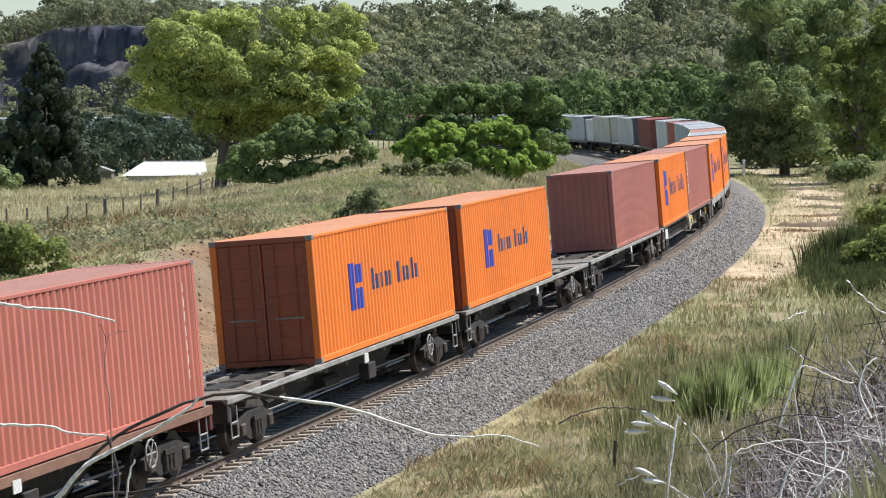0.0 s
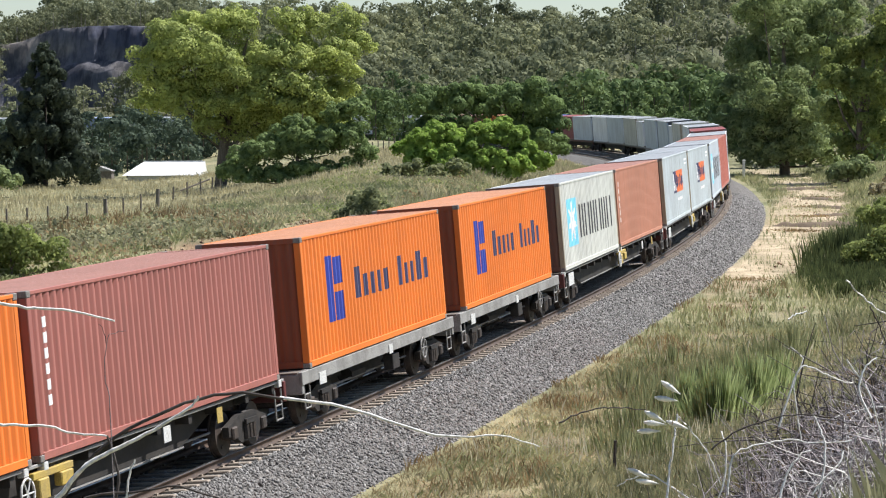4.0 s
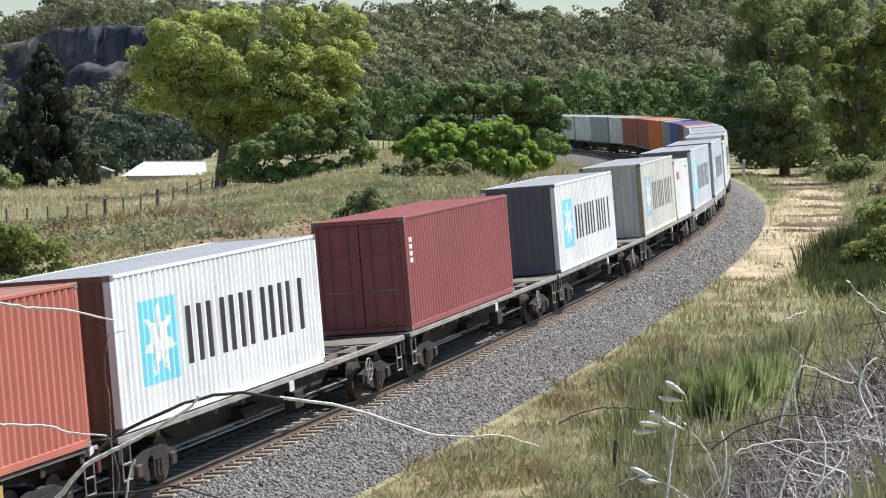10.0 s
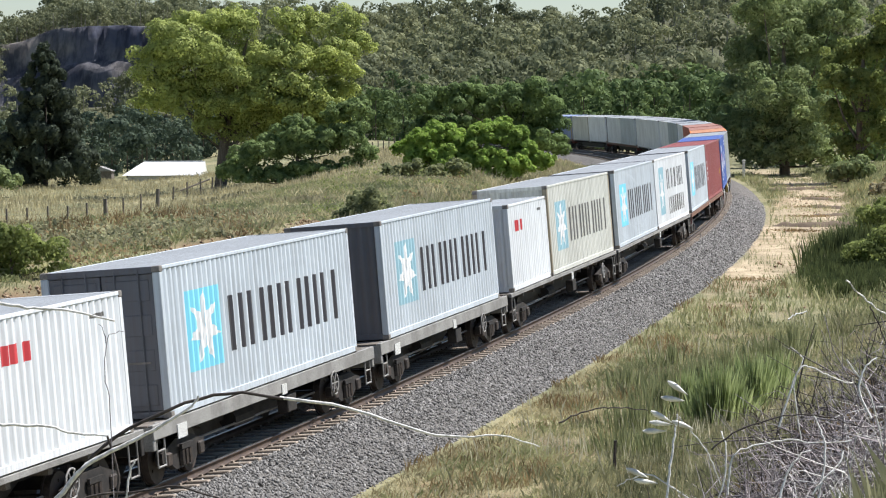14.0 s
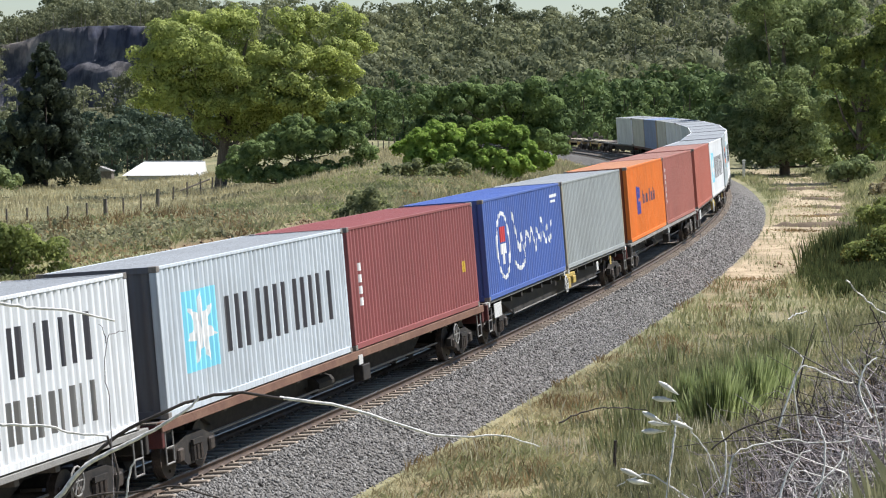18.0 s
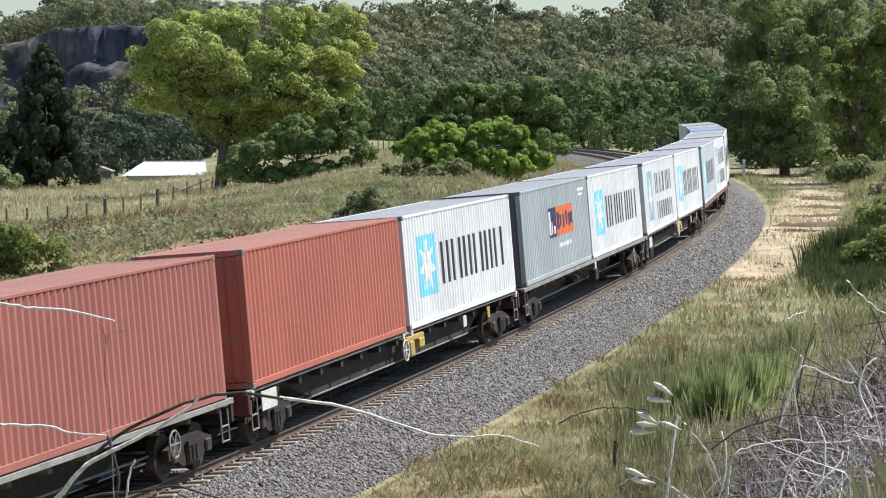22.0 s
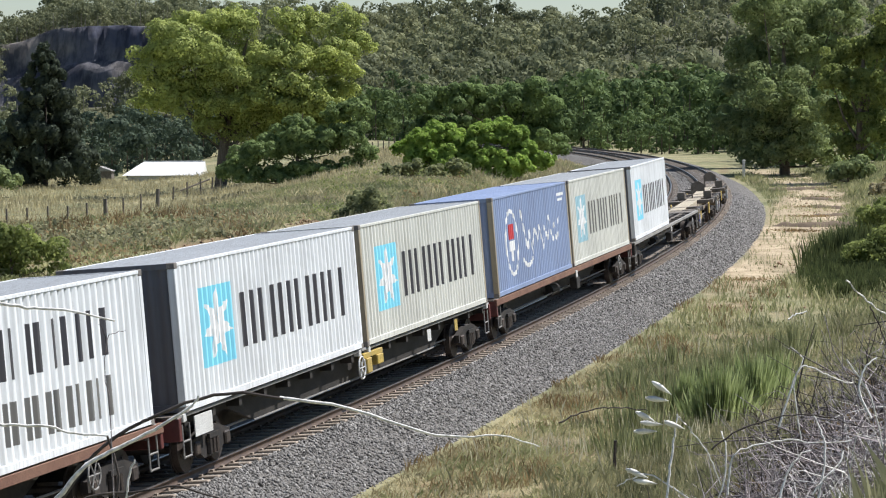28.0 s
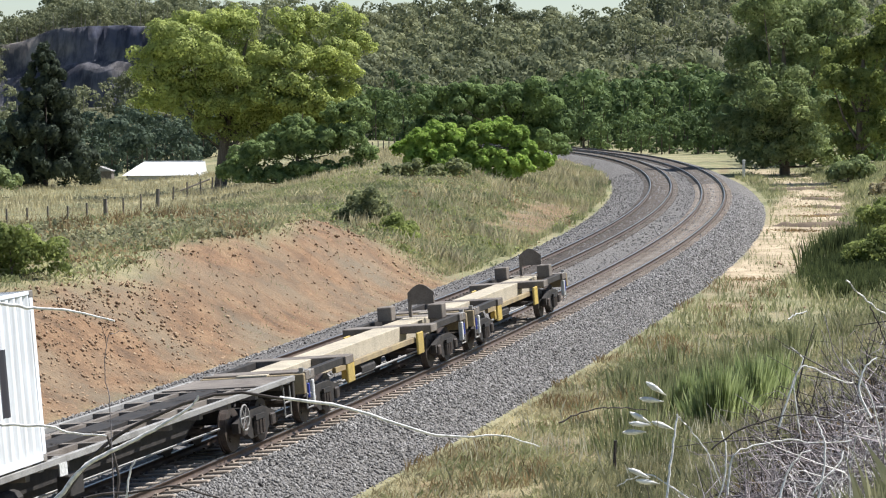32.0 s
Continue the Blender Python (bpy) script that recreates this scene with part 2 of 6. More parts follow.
def ground_material():
    m, nt, nodes, bs = material("ground")
    soil = nt.nodes.new("ShaderNodeAttribute")
    soil.attribute_name = "soil"
    wood = nt.nodes.new("ShaderNodeAttribute")
    wood.attribute_name = "wood"
    way = nt.nodes.new("ShaderNodeAttribute")
    way.attribute_name = "way"
    rock = nt.nodes.new("ShaderNodeAttribute")
    rock.attribute_name = "rock"
    a, b, f = noise_node(nt, 0.12, 5), noise_node(nt, 0.9, 5), noise_node(nt, 9.0, 4)
    grass = ramp(nt, a.outputs[0], [(0.3, (0.15, 0.165, 0.08)), (0.5, (0.255, 0.24, 0.135)), (0.7, (0.37, 0.325, 0.20))])
    g2 = mix(nt, 1.0, grass.outputs[0], ramp(nt, b.outputs[0], [(0.3, (0.65, 0.7, 0.6)), (0.7, (1.15, 1.1, 1.05))]).outputs[0], "MULTIPLY")
    earth = ramp(nt, b.outputs[0], [(0.3, (0.125, 0.078, 0.045)), (0.5, (0.215, 0.125, 0.066)), (0.7, (0.28, 0.18, 0.10))])
    e2 = mix(nt, 1.0, earth.outputs[0], ramp(nt, f.outputs[0], [(0.3, (0.62, 0.62, 0.62)), (0.65, (1.1, 1.1, 1.1))]).outputs[0], "MULTIPLY")
    pale = noise_node(nt, 0.22, 5)
    e2 = mix(nt, ramp(nt, pale.outputs[0], [(0.45, (0, 0, 0)), (0.68, (0.75, 0.75, 0.75))]).outputs[0], e2, (0.17, 0.145, 0.10))
    c = mix(nt, soil.outputs["Fac"], g2, e2)
    sand = ramp(nt, b.outputs[0], [(0.3, (0.34, 0.265, 0.165)), (0.6, (0.58, 0.47, 0.32)), (0.8, (0.68, 0.58, 0.43))])
    c = mix(nt, way.outputs["Fac"], c, mix(nt, 1.0, sand.outputs[0], ramp(nt, f.outputs[0], [(0.3, (0.75, 0.75, 0.75)), (0.65, (1.05, 1.05, 1.05))]).outputs[0], "MULTIPLY"))
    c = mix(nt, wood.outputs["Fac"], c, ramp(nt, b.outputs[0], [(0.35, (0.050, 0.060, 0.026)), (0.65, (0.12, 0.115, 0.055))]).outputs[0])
    bed = noise_node(nt, 0.045, 5, 0.6, stretch=(1.0, 1.0, 1.6))
    # blue-grey stops put the cliff's haze and shade into its stone colour
    stone = ramp(nt, bed.outputs[0], [(0.36, (0.075, 0.08, 0.115)), (0.5, (0.16, 0.15, 0.155)), (0.62, (0.28, 0.245, 0.21))])
    crack = noise_node(nt, 0.35, 5, 0.65, stretch=(1.0, 1.0, 0.22))
    stone2 = mix(nt, 1.0, stone.outputs[0], ramp(nt, crack.outputs[0], [(0.38, (0.35, 0.36, 0.42)), (0.55, (1.1, 1.1, 1.1))]).outputs[0], "MULTIPLY")
    c = mix(nt, rock.outputs["Fac"], c, stone2)
    link(nt, c, bs.inputs["Base Color"])
    bs.inputs["Roughness"].default_value = 0.95
    gully = noise_node(nt, 1.3, 5, 0.7, stretch=(0.45, 1.8, 0.3))
    hh = mix(nt, 0.5, f.outputs[0], gully.outputs[0])
    bump(nt, hh, 0.55, 0.3, bs)
    return m


# ---- colours of the place ----
GROUND = ground_material()
STEEL = plain("rail_steel", (0.10, 0.07, 0.055), (0.16, 0.11, 0.08), 2.0, 0.55, 0.3)
RAILTOP = plain("rail_head", (0.42, 0.40, 0.38), (0.50, 0.48, 0.46), 1.0, 0.28, 0.9, bumps=0.05)
CONCRETE = plain("sleeper_concrete", (0.36, 0.29, 0.23), (0.54, 0.46, 0.38), 2.0, 0.9, vary=0.25)
STAINED = plain("stained_sleeper_concrete", (0.12, 0.10, 0.085), (0.22, 0.185, 0.155), 2.0, 0.9)
TIMBER = plain("grey_timber", (0.14, 0.12, 0.10), (0.24, 0.21, 0.18), 4.0, 0.9, stretch=(4, 4, 0.5))
BLACK_IRON = plain("running_gear", (0.022, 0.020, 0.019), (0.055, 0.046, 0.040), 4.0, 0.75, 0.1)
WHEEL = plain("wheel_steel", (0.05, 0.042, 0.038), (0.11, 0.085, 0.072), 3.0, 0.6, 0.3)
DARK_SILL = plain("dark_sill", (0.022, 0.019, 0.017), (0.05, 0.042, 0.036), 1.5, 0.75)
GREY_SILL = plain("grey_sill", (0.26, 0.25, 0.235), (0.40, 0.39, 0.37), 1.5, 0.7)
BROWN_SILL = plain("brown_sill", (0.20, 0.10, 0.07), (0.27, 0.15, 0.10), 1.5, 0.75)
RUST_DECK = plain("deck_plate", (0.15, 0.125, 0.105), (0.27, 0.235, 0.20), 1.2, 0.8)
YELLOW = plain("worn_yellow", (0.62, 0.44, 0.09), (0.46, 0.34, 0.12), 2.0, 0.65)
PALE_YELLOW = plain("dusty_yellow", (0.44, 0.34, 0.18), (0.27, 0.21, 0.135), 1.5, 0.75)
CREAM_BEAM = plain("cream_beam", (0.62, 0.54, 0.40), (0.46, 0.40, 0.30), 1.5, 0.7)
WHITE_PLATE = plain("white_plate", (0.78, 0.78, 0.76), (0.70, 0.70, 0.67), 3.0, 0.6)
RED_BEAM = plain("red_beam", (0.17, 0.04, 0.035), (0.10, 0.03, 0.028), 2.0, 0.6)
BARK = plain("bark", (0.13, 0.10, 0.075), (0.24, 0.20, 0.16), 3.0, 0.95, stretch=(3, 3, 0.4))
PALE_BARK = plain("pale_bark", (0.42, 0.38, 0.33), (0.56, 0.52, 0.46), 5.0, 0.9)


def ballast_material(name, low, high, fleck):
    m, nt, nodes, bs = material(name)
    geo = nt.nodes.new("ShaderNodeNewGeometry")
    f = noise_node(nt, 14, 4)
    v = nt.nodes.new("ShaderNodeTexVoronoi")
    tc = nt.nodes.new("ShaderNodeTexCoord")
    link(nt, tc.outputs["Object"], v.inputs["Vector"])
    v.inputs["Scale"].default_value = 16
    c = mix(nt, geo.outputs["Random Per Island"], low, high)
    c = mix(nt, 0.55 if fleck else 0.15, c, ramp(nt, v.outputs["Color"], [(0.2, low), (0.8, high)]).outputs[0])
    c = mix(nt, 1.0, c, ramp(nt, f.outputs[0], [(0.3, (0.7,) * 3), (0.7, (1.1,) * 3)]).outputs[0], "MULTIPLY")
    link(nt, c, bs.inputs["Base Color"])
    bs.inputs["Roughness"].default_value = 0.9
    if fleck:
        bump(nt, v.outputs["Distance"], 1.0, 0.05, bs)
    return m


BALLAST = ballast_material("ballast", (0.06, 0.055, 0.05), (0.24, 0.225, 0.21), True)
STONE = ballast_material("ballast_stone", (0.04, 0.037, 0.035), (0.37, 0.355, 0.34), False)

# ---- the ground, one sheet out to the horizon ----
def build_ground():
    fine = np.arange(-14, 14.01, 0.11)
    coarse = np.arange(17, 344, 4.0)
    az = np.radians(np.concatenate([fine, coarse]))
    rad = np.unique(np.concatenate([[0.01, 0.4, 1.2, 2.2], 3.0 * 1.031 ** np.arange(0, 232), np.arange(570, 632, 1.0)]))
    A, R = np.meshgrid(az, rad)
    x, y = (np.sin(A) * R).ravel(), (np.cos(A) * R).ravel()
    x = x + 0.3 * np.exp(-np.hypot(x, y) * 2)
    z, soil, rock, way, wood = land(x, y)
    n, k = len(rad), len(az)
    i, j = np.meshgrid(np.arange(n - 1), np.arange(k), indexing="ij")
    jn = (j + 1) % k
    faces = np.stack([i * k + j, i * k + jn, (i + 1) * k + jn, (i + 1) * k + j], -1).reshape(-1, 4)
    verts = np.stack([x, y, z], 1)
    me = mesh_of("ground", verts, faces[:, ::-1], [GROUND], True)
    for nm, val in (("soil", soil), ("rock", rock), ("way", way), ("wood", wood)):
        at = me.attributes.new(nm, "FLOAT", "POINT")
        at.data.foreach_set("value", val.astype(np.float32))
    tagged(new("ground", me), "dry grassy ground with bare cuttings and wooded hills", "ground", kind="structure")


build_ground()


def strip(name, outline, s_from, s_to, step, mat, label, category, cant=True, kind="structure", smooth_faces=False):
    """A cross-section (offset, height pairs) carried along the line."""
    ss = np.arange(s_from, s_to + step / 2, step)
    o = np.array(outline)
    P = []
    for d, z in o:
        P.append(on_line(ss, d, z))
    V = np.stack(P, 1).reshape(-1, 3)
    k = len(o)
    i, j = np.meshgrid(np.arange(len(ss) - 1), np.arange(k - 1), indexing="ij")
    F = np.stack([i * k + j, (i + 1) * k + j, (i + 1) * k + j + 1, i * k + j + 1], -1).reshape(-1, 4)
    ob = new(name, mesh_of(name, V, F[:, ::-1], [mat], smooth_faces))
    return tagged(ob, label, category, kind=kind)


def canted(d, centre=0.0):
    """Rail level across the canted track whose middle is at that offset."""
    return (d - centre) * math.sin(CANT)


# ballast: two canted beds with a shoulder on the outer side and a dip between them
BED = [(-SPACING - 4.5, -1.0), (-SPACING - 3.7, -0.82), (-SPACING - 2.2, -0.36), (-SPACING - 1.3, -0.31), (-SPACING, -0.20), (-SPACING + 1.3, -0.12), (-2.0, -0.26), (-1.3, -0.31),
       (0.0, -0.20), (1.3, -0.12), (1.85, -0.16), (2.15, -0.28), (3.55, -0.93), (3.9, -1.1)]
strip("ballast_bed", BED, -200, 620, 2.0, BALLAST, "grey crushed-stone ballast bed under two tracks", "ballast")

# rails: foot, web and head
def rail(offset, name_label):
    c = -SPACING if offset < -1.5 else 0.0
    z = canted(offset, c)
    hw, fw, ww = 0.035, 0.070, 0.010
    prof = [(-fw, -0.165), (-fw, -0.15), (-ww, -0.13), (-ww, -0.045), (-hw, -0.035), (-hw, -0.006), (-hw + 0.008, 0), (hw - 0.008, 0), (hw, -0.006), (hw, -0.035),
            (ww, -0.045), (ww, -0.13), (fw, -0.15), (fw, -0.165)]
    ob = strip("rail", [(offset + d, z + q) for d, q in prof], -200, 620, 2.0, STEEL, name_label, "rail", kind="thing")
    me = ob.data
    me.materials.append(RAILTOP)
    n = len(prof) - 1
    for p_ in me.polygons:
        if p_.index % n in (5, 6, 7):
            p_.material_index = 1
    return tagged(ob, group="rails of the double track", kind="thing")


for off in (0.7525, -0.7525, -SPACING + 0.7525, -SPACING - 0.7525):
    rail(off, "long worn steel rail with a rusty web on concrete sleepers")


# sleepers: tapered concrete blocks, their ends showing above the ballast
def sleeper_mesh():
    bm = box_bm(-0.12, 0.12, -1.25, 1.25, -0.34, -0.165, bevel=0.02)
    for v in bm.verts:
        if v.co.z > -0.2:
            v.co.x *= 0.82
    for sy in (-1, 1):
        for e in (-0.11, 0.11):
            box(bm, -0.05, 0.05, sy * 0.7525 + e - 0.03, sy * 0.7525 + e + 0.03, -0.165, -0.125)
    me = bpy.data.meshes.new("sleeper")
    bm.to_mesh(me)
    bm.free()
    me.materials.append(CONCRETE)
    return me


def build_sleepers():
    me = sleeper_mesh()
    bed = empty("near_track_sleepers")
    tagged(bed, "row of pale concrete sleepers under the running track", "sleepers", kind="structure")
    src = np.array([v.co[:] for v in me.vertices])
    far_v, far_f, count = [], [], 0
    tri = [tuple(p.vertices) for p in me.polygons if len(p.vertices) == 4]
    for centre, a, b in ((0.0, -12.0, 300.0), (-SPACING, -12.0, 300.0)):
        for s in np.arange(a, b, 0.61):
            s = s + random.uniform(-0.02, 0.02)
            p_ = on_line(s, centre)
            th = float(np.interp(s, SG, TH))
            m = Matrix.Translation(p_) @ Matrix.Rotation(th, 4, "Z") @ Matrix.Rotation(-CANT, 4, "X")
            if centre == 0.0 and s < 150:
                ob = new("sleeper", me)
                ob.parent, ob.matrix_basis = bed, m
            else:
                R = np.array(m.to_3x3())
                far_v.append(src @ R.T + np.array(m.translation))
                far_f.append(np.array(tri) + count * len(src))
                count += 1
    ob = new("sleepers", mesh_of("sleepers", np.concatenate(far_v), np.concatenate(far_f), [STAINED]))
    ob.parent = bed
    tagged(ob, "stained concrete sleepers of the further track", kind="stuff")


# ballast stones: loose crushed rock on the shoulder and between the rails
def build_stones():
    rs = np.random.RandomState(5)
    base = np.array([(1, 0, 0), (-1, 0, 0), (0, 1, 0), (0, -1, 0), (0, 0, 1), (0, 0, -1)], float)
    tri = np.array([(0, 2, 4), (2, 1, 4), (1, 3, 4), (3, 0, 4), (2, 0, 5), (1, 2, 5), (3, 1, 5), (0, 3, 5)])
    bd, bz = np.array(BED)[:, 0], np.array(BED)[:, 1]
    S, D, K = [], [], []
    for n, s0, s1, d0, d1, k in ((29000, -8, 45, 1.2, 3.75, 0.037), (22000, 45, 130, 1.2, 3.7, 0.045), (9000, -5, 70, -7.4, 1.2, 0.036), (9000, 70, 180, -7.4, 1.2, 0.05), (6000, 5, 60, -8.2, -6.4, 0.045)):
        S.append(rs.uniform(s0, s1, n)); D.append(rs.uniform(d0, d1, n)); K.append(rs.uniform(0.65, 1.45, n) * k)
    S, D, K = np.concatenate(S), np.concatenate(D), np.concatenate(K)
    P = on_line(S, D, np.interp(D, bd, bz))
    P[:, 2] += K * 0.15
    n = len(S)
    V = base[None] * (K[:, None, None] * rs.uniform(0.6, 1.25, (n, 6, 3)))
    V += rs.normal(0, 0.22, (n, 6, 3)) * K[:, None, None]
    a, b = rs.uniform(0, 6.28, n), rs.uniform(-0.9, 0.9, n)
    ca, sa, cb, sb = np.cos(a), np.sin(a), np.cos(b), np.sin(b)
    Rz = np.stack([np.stack([ca, -sa, 0 * a], -1), np.stack([sa, ca, 0 * a], -1), np.stack([0 * a, 0 * a, 1 + 0 * a], -1)], 1)
    Rx = np.stack([np.stack([1 + 0 * a, 0 * a, 0 * a], -1), np.stack([0 * a, cb, -sb], -1), np.stack([0 * a, sb, cb], -1)], 1)
    V = np.einsum("nij,njk,nlk->nli", Rz, Rx, V) + P[:, None]
    F = (np.arange(n)[:, None, None] * 6 + tri[None]).reshape(-1, 3)
    ob = new("ballast_stones", mesh_of("ballast_stones", V.reshape(-1, 3), F, [STONE]))
    tagged(ob, "loose grey crushed ballast stones along the track", "stones", kind="stuff")


build_stones()


def build_rubble():
    """Clods and stones lying on the bare face of the cutting and on the service track."""
    rs = np.random.RandomState(15)
    base = np.array([(1, 0, 0), (-1, 0, 0), (0, 1, 0), (0, -1, 0), (0, 0, 1), (0, 0, -1)], float)
    tri = np.array([(0, 2, 4), (2, 1, 4), (1, 3, 4), (3, 0, 4), (2, 0, 5), (1, 2, 5), (3, 1, 5), (0, 3, 5)])
    S = np.concatenate([rs.uniform(5, 62, 2600), rs.uniform(6, 30, 2600), rs.uniform(36, 180, 500)])
    D = np.concatenate([-rs.uniform(7.2, 12.8, 2600), -rs.uniform(7.2, 11.5, 2600), rs.uniform(5.2, 8.4, 500)])
    K = rs.uniform(0.4, 1.5, len(S)) ** 2 * 0.034
    P = on_line(S, D)
    P[:, 2] = land(P[:, 0], P[:, 1])[0] + K * 0.2
    n = len(S)
    V = base[None] * K[:, None, None] * rs.uniform(0.6, 1.3, (n, 6, 3)) + rs.normal(0, 0.25, (n, 6, 3)) * K[:, None, None] + P[:, None]
    ob = new("rubble", mesh_of("rubble", V.reshape(-1, 3), (np.arange(n)[:, None, None] * 6 + tri[None]).reshape(-1, 3), [RUBBLE]))
    tagged(ob, "brown clods and stones on the bare cutting face", "rubble", kind="stuff")


RUBBLE = ballast_material("rubble", (0.19, 0.115, 0.065), (0.42, 0.30, 0.19), False)
build_rubble()


# ======== the train ========
W = 2.438
LONG, HIGH = 12.192, 2.896
SHORT, LOW = 6.058, 2.591

ORANGE = box_paint("orange_paint", (0.80, 0.195, 0.025), 0.18, 0.03)
BROWN = box_paint("brown_paint", (0.388, 0.138, 0.112), 0.22, 0.06)
RED_BROWN = box_paint("red_brown_paint", (0.463, 0.144, 0.106), 0.22, 0.06)
DARK_RED = box_paint("dark_red_paint", (0.288, 0.0825, 0.0825), 0.2, 0.05)
TAN = box_paint("tan_paint", (0.525, 0.231, 0.15), 0.2, 0.05)
WHITE = box_paint("white_paint", (0.793, 0.819, 0.839), 0.26, 0.05)
CREAM = box_paint("cream_paint", (0.659, 0.665, 0.61), 0.35, 0.08)
SILVER = box_paint("silver_grey_paint", (0.576, 0.634, 0.685), 0.28, 0.05)
GREY = box_paint("grey_paint", (0.33, 0.36, 0.365), 0.28, 0.05)
MID_GREY = box_paint("green_grey_paint", (0.533, 0.592, 0.611), 0.35, 0.06)
BLUE = box_paint("blue_paint", (0.07, 0.135, 0.42), 0.28, 0.08)
FADED_BLUE = box_paint("faded_blue_paint", (0.26, 0.335, 0.52), 0.3, 0.05)
ROOF_GREY = box_paint("grey_roof_paint", (0.36, 0.385, 0.41), 0.4, 0.08)
RUSTY_EDGE = box_paint("rusty_edge_paint", (0.40, 0.34, 0.24), 0.4, 0.15)
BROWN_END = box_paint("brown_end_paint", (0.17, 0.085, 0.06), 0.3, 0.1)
# grimier end paints, with the ends' shade put into the base colour
SHADED_ORANGE_END = box_paint("shaded_orange_end_paint", (0.30, 0.07, 0.025), 0.4, 0.15)
SHADED_GREY_END = box_paint("shaded_grey_end_paint", (0.13, 0.135, 0.155), 0.35, 0.1)
SLATE = box_paint("slate_grey_paint", (0.403, 0.461, 0.488), 0.32, 0.06)
SALMON_ROOF = box_paint("dusty_orange_roof_paint", (0.58, 0.27, 0.15), 0.3, 0.05)
ROSE_ROOF = box_paint("dusty_brown_roof_paint", (0.40, 0.20, 0.16), 0.3, 0.05)
CAST = plain("casting_paint", (0.22, 0.20, 0.18), (0.34, 0.31, 0.28), 3.0, 0.7)
INK_BLACK = box_paint("black_marking", (0.045, 0.045, 0.055), 0.25, 0.0)
INK_FADED = box_paint("faded_black_marking", (0.15, 0.15, 0.145), 0.45, 0.0)
INK_BLUE = box_paint("royal_blue_marking", (0.035, 0.06, 0.36), 0.12, 0.0)
INK_NAVY = box_paint("navy_marking", (0.05, 0.055, 0.13), 0.12, 0.0)
INK_SKY = box_paint("sky_blue_marking", (0.24, 0.70, 0.92), 0.12, 0.0)
INK_PALE_SKY = box_paint("pale_blue_marking", (0.33, 0.54, 0.62), 0.12, 0.0)
INK_WHITE = box_paint("white_marking", (0.98, 0.98, 0.97), 0.12, 0.0)
STAR_WHITE = box_paint("white_star_paint", (0.86, 0.87, 0.88), 0.06, 0.0)
INK_RED = box_paint("red_marking", (0.60, 0.05, 0.06), 0.12, 0.0)
INK_ORANGE = box_paint("orange_marking", (0.80, 0.20, 0.07), 0.12, 0.0)
INK_YELLOW = plain("yellow_tag", (0.80, 0.50, 0.04), (0.70, 0.45, 0.05), 3.0, 0.6)


def wave(u, pitch=0.278, depth=0.046):
    """Depth of the corrugated side at u metres along it: 0 on the outer ridges, depth in the troughs."""
    f = (np.asarray(u) % pitch) / pitch
    return depth * np.interp(f, [0, 0.38, 0.5, 0.88, 1.0], [0, 0, 1, 1, 0])


def wave_stops(u0, u1, pitch=0.278):
    """The places between u0 and u1 where the corrugation folds."""
    k0, k1 = int(math.floor(u0 / pitch)) - 1, int(math.ceil(u1 / pitch)) + 1
    st = [(k + f) * pitch for k in range(k0, k1 + 1) for f in (0, 0.38, 0.5, 0.88)]
    return np.array([u0] + [q for q in st if u0 + 0.004 < q < u1 - 0.004] + [u1])


def sheet_mesh(name, us, depths, z0, z1, outer, side, inset=0.0):
    """A folded sheet: us along x, z0..z1 (numbers or arrays), its outer ridges at y = side * outer."""
    us = np.asarray(us)
    y = side * (outer - np.asarray(depths) + inset)
    z0, z1 = np.broadcast_to(z0, us.shape), np.broadcast_to(z1, us.shape)
    V = np.concatenate([np.stack([us, y, z0], 1), np.stack([us, y, z1], 1)])
    n = len(us)
    i = np.arange(n - 1)
    F = np.stack([i, i + 1, n + i + 1, n + i], 1)
    if side > 0:
        F = F[:, ::-1]
    return mesh_of(name, V, F)


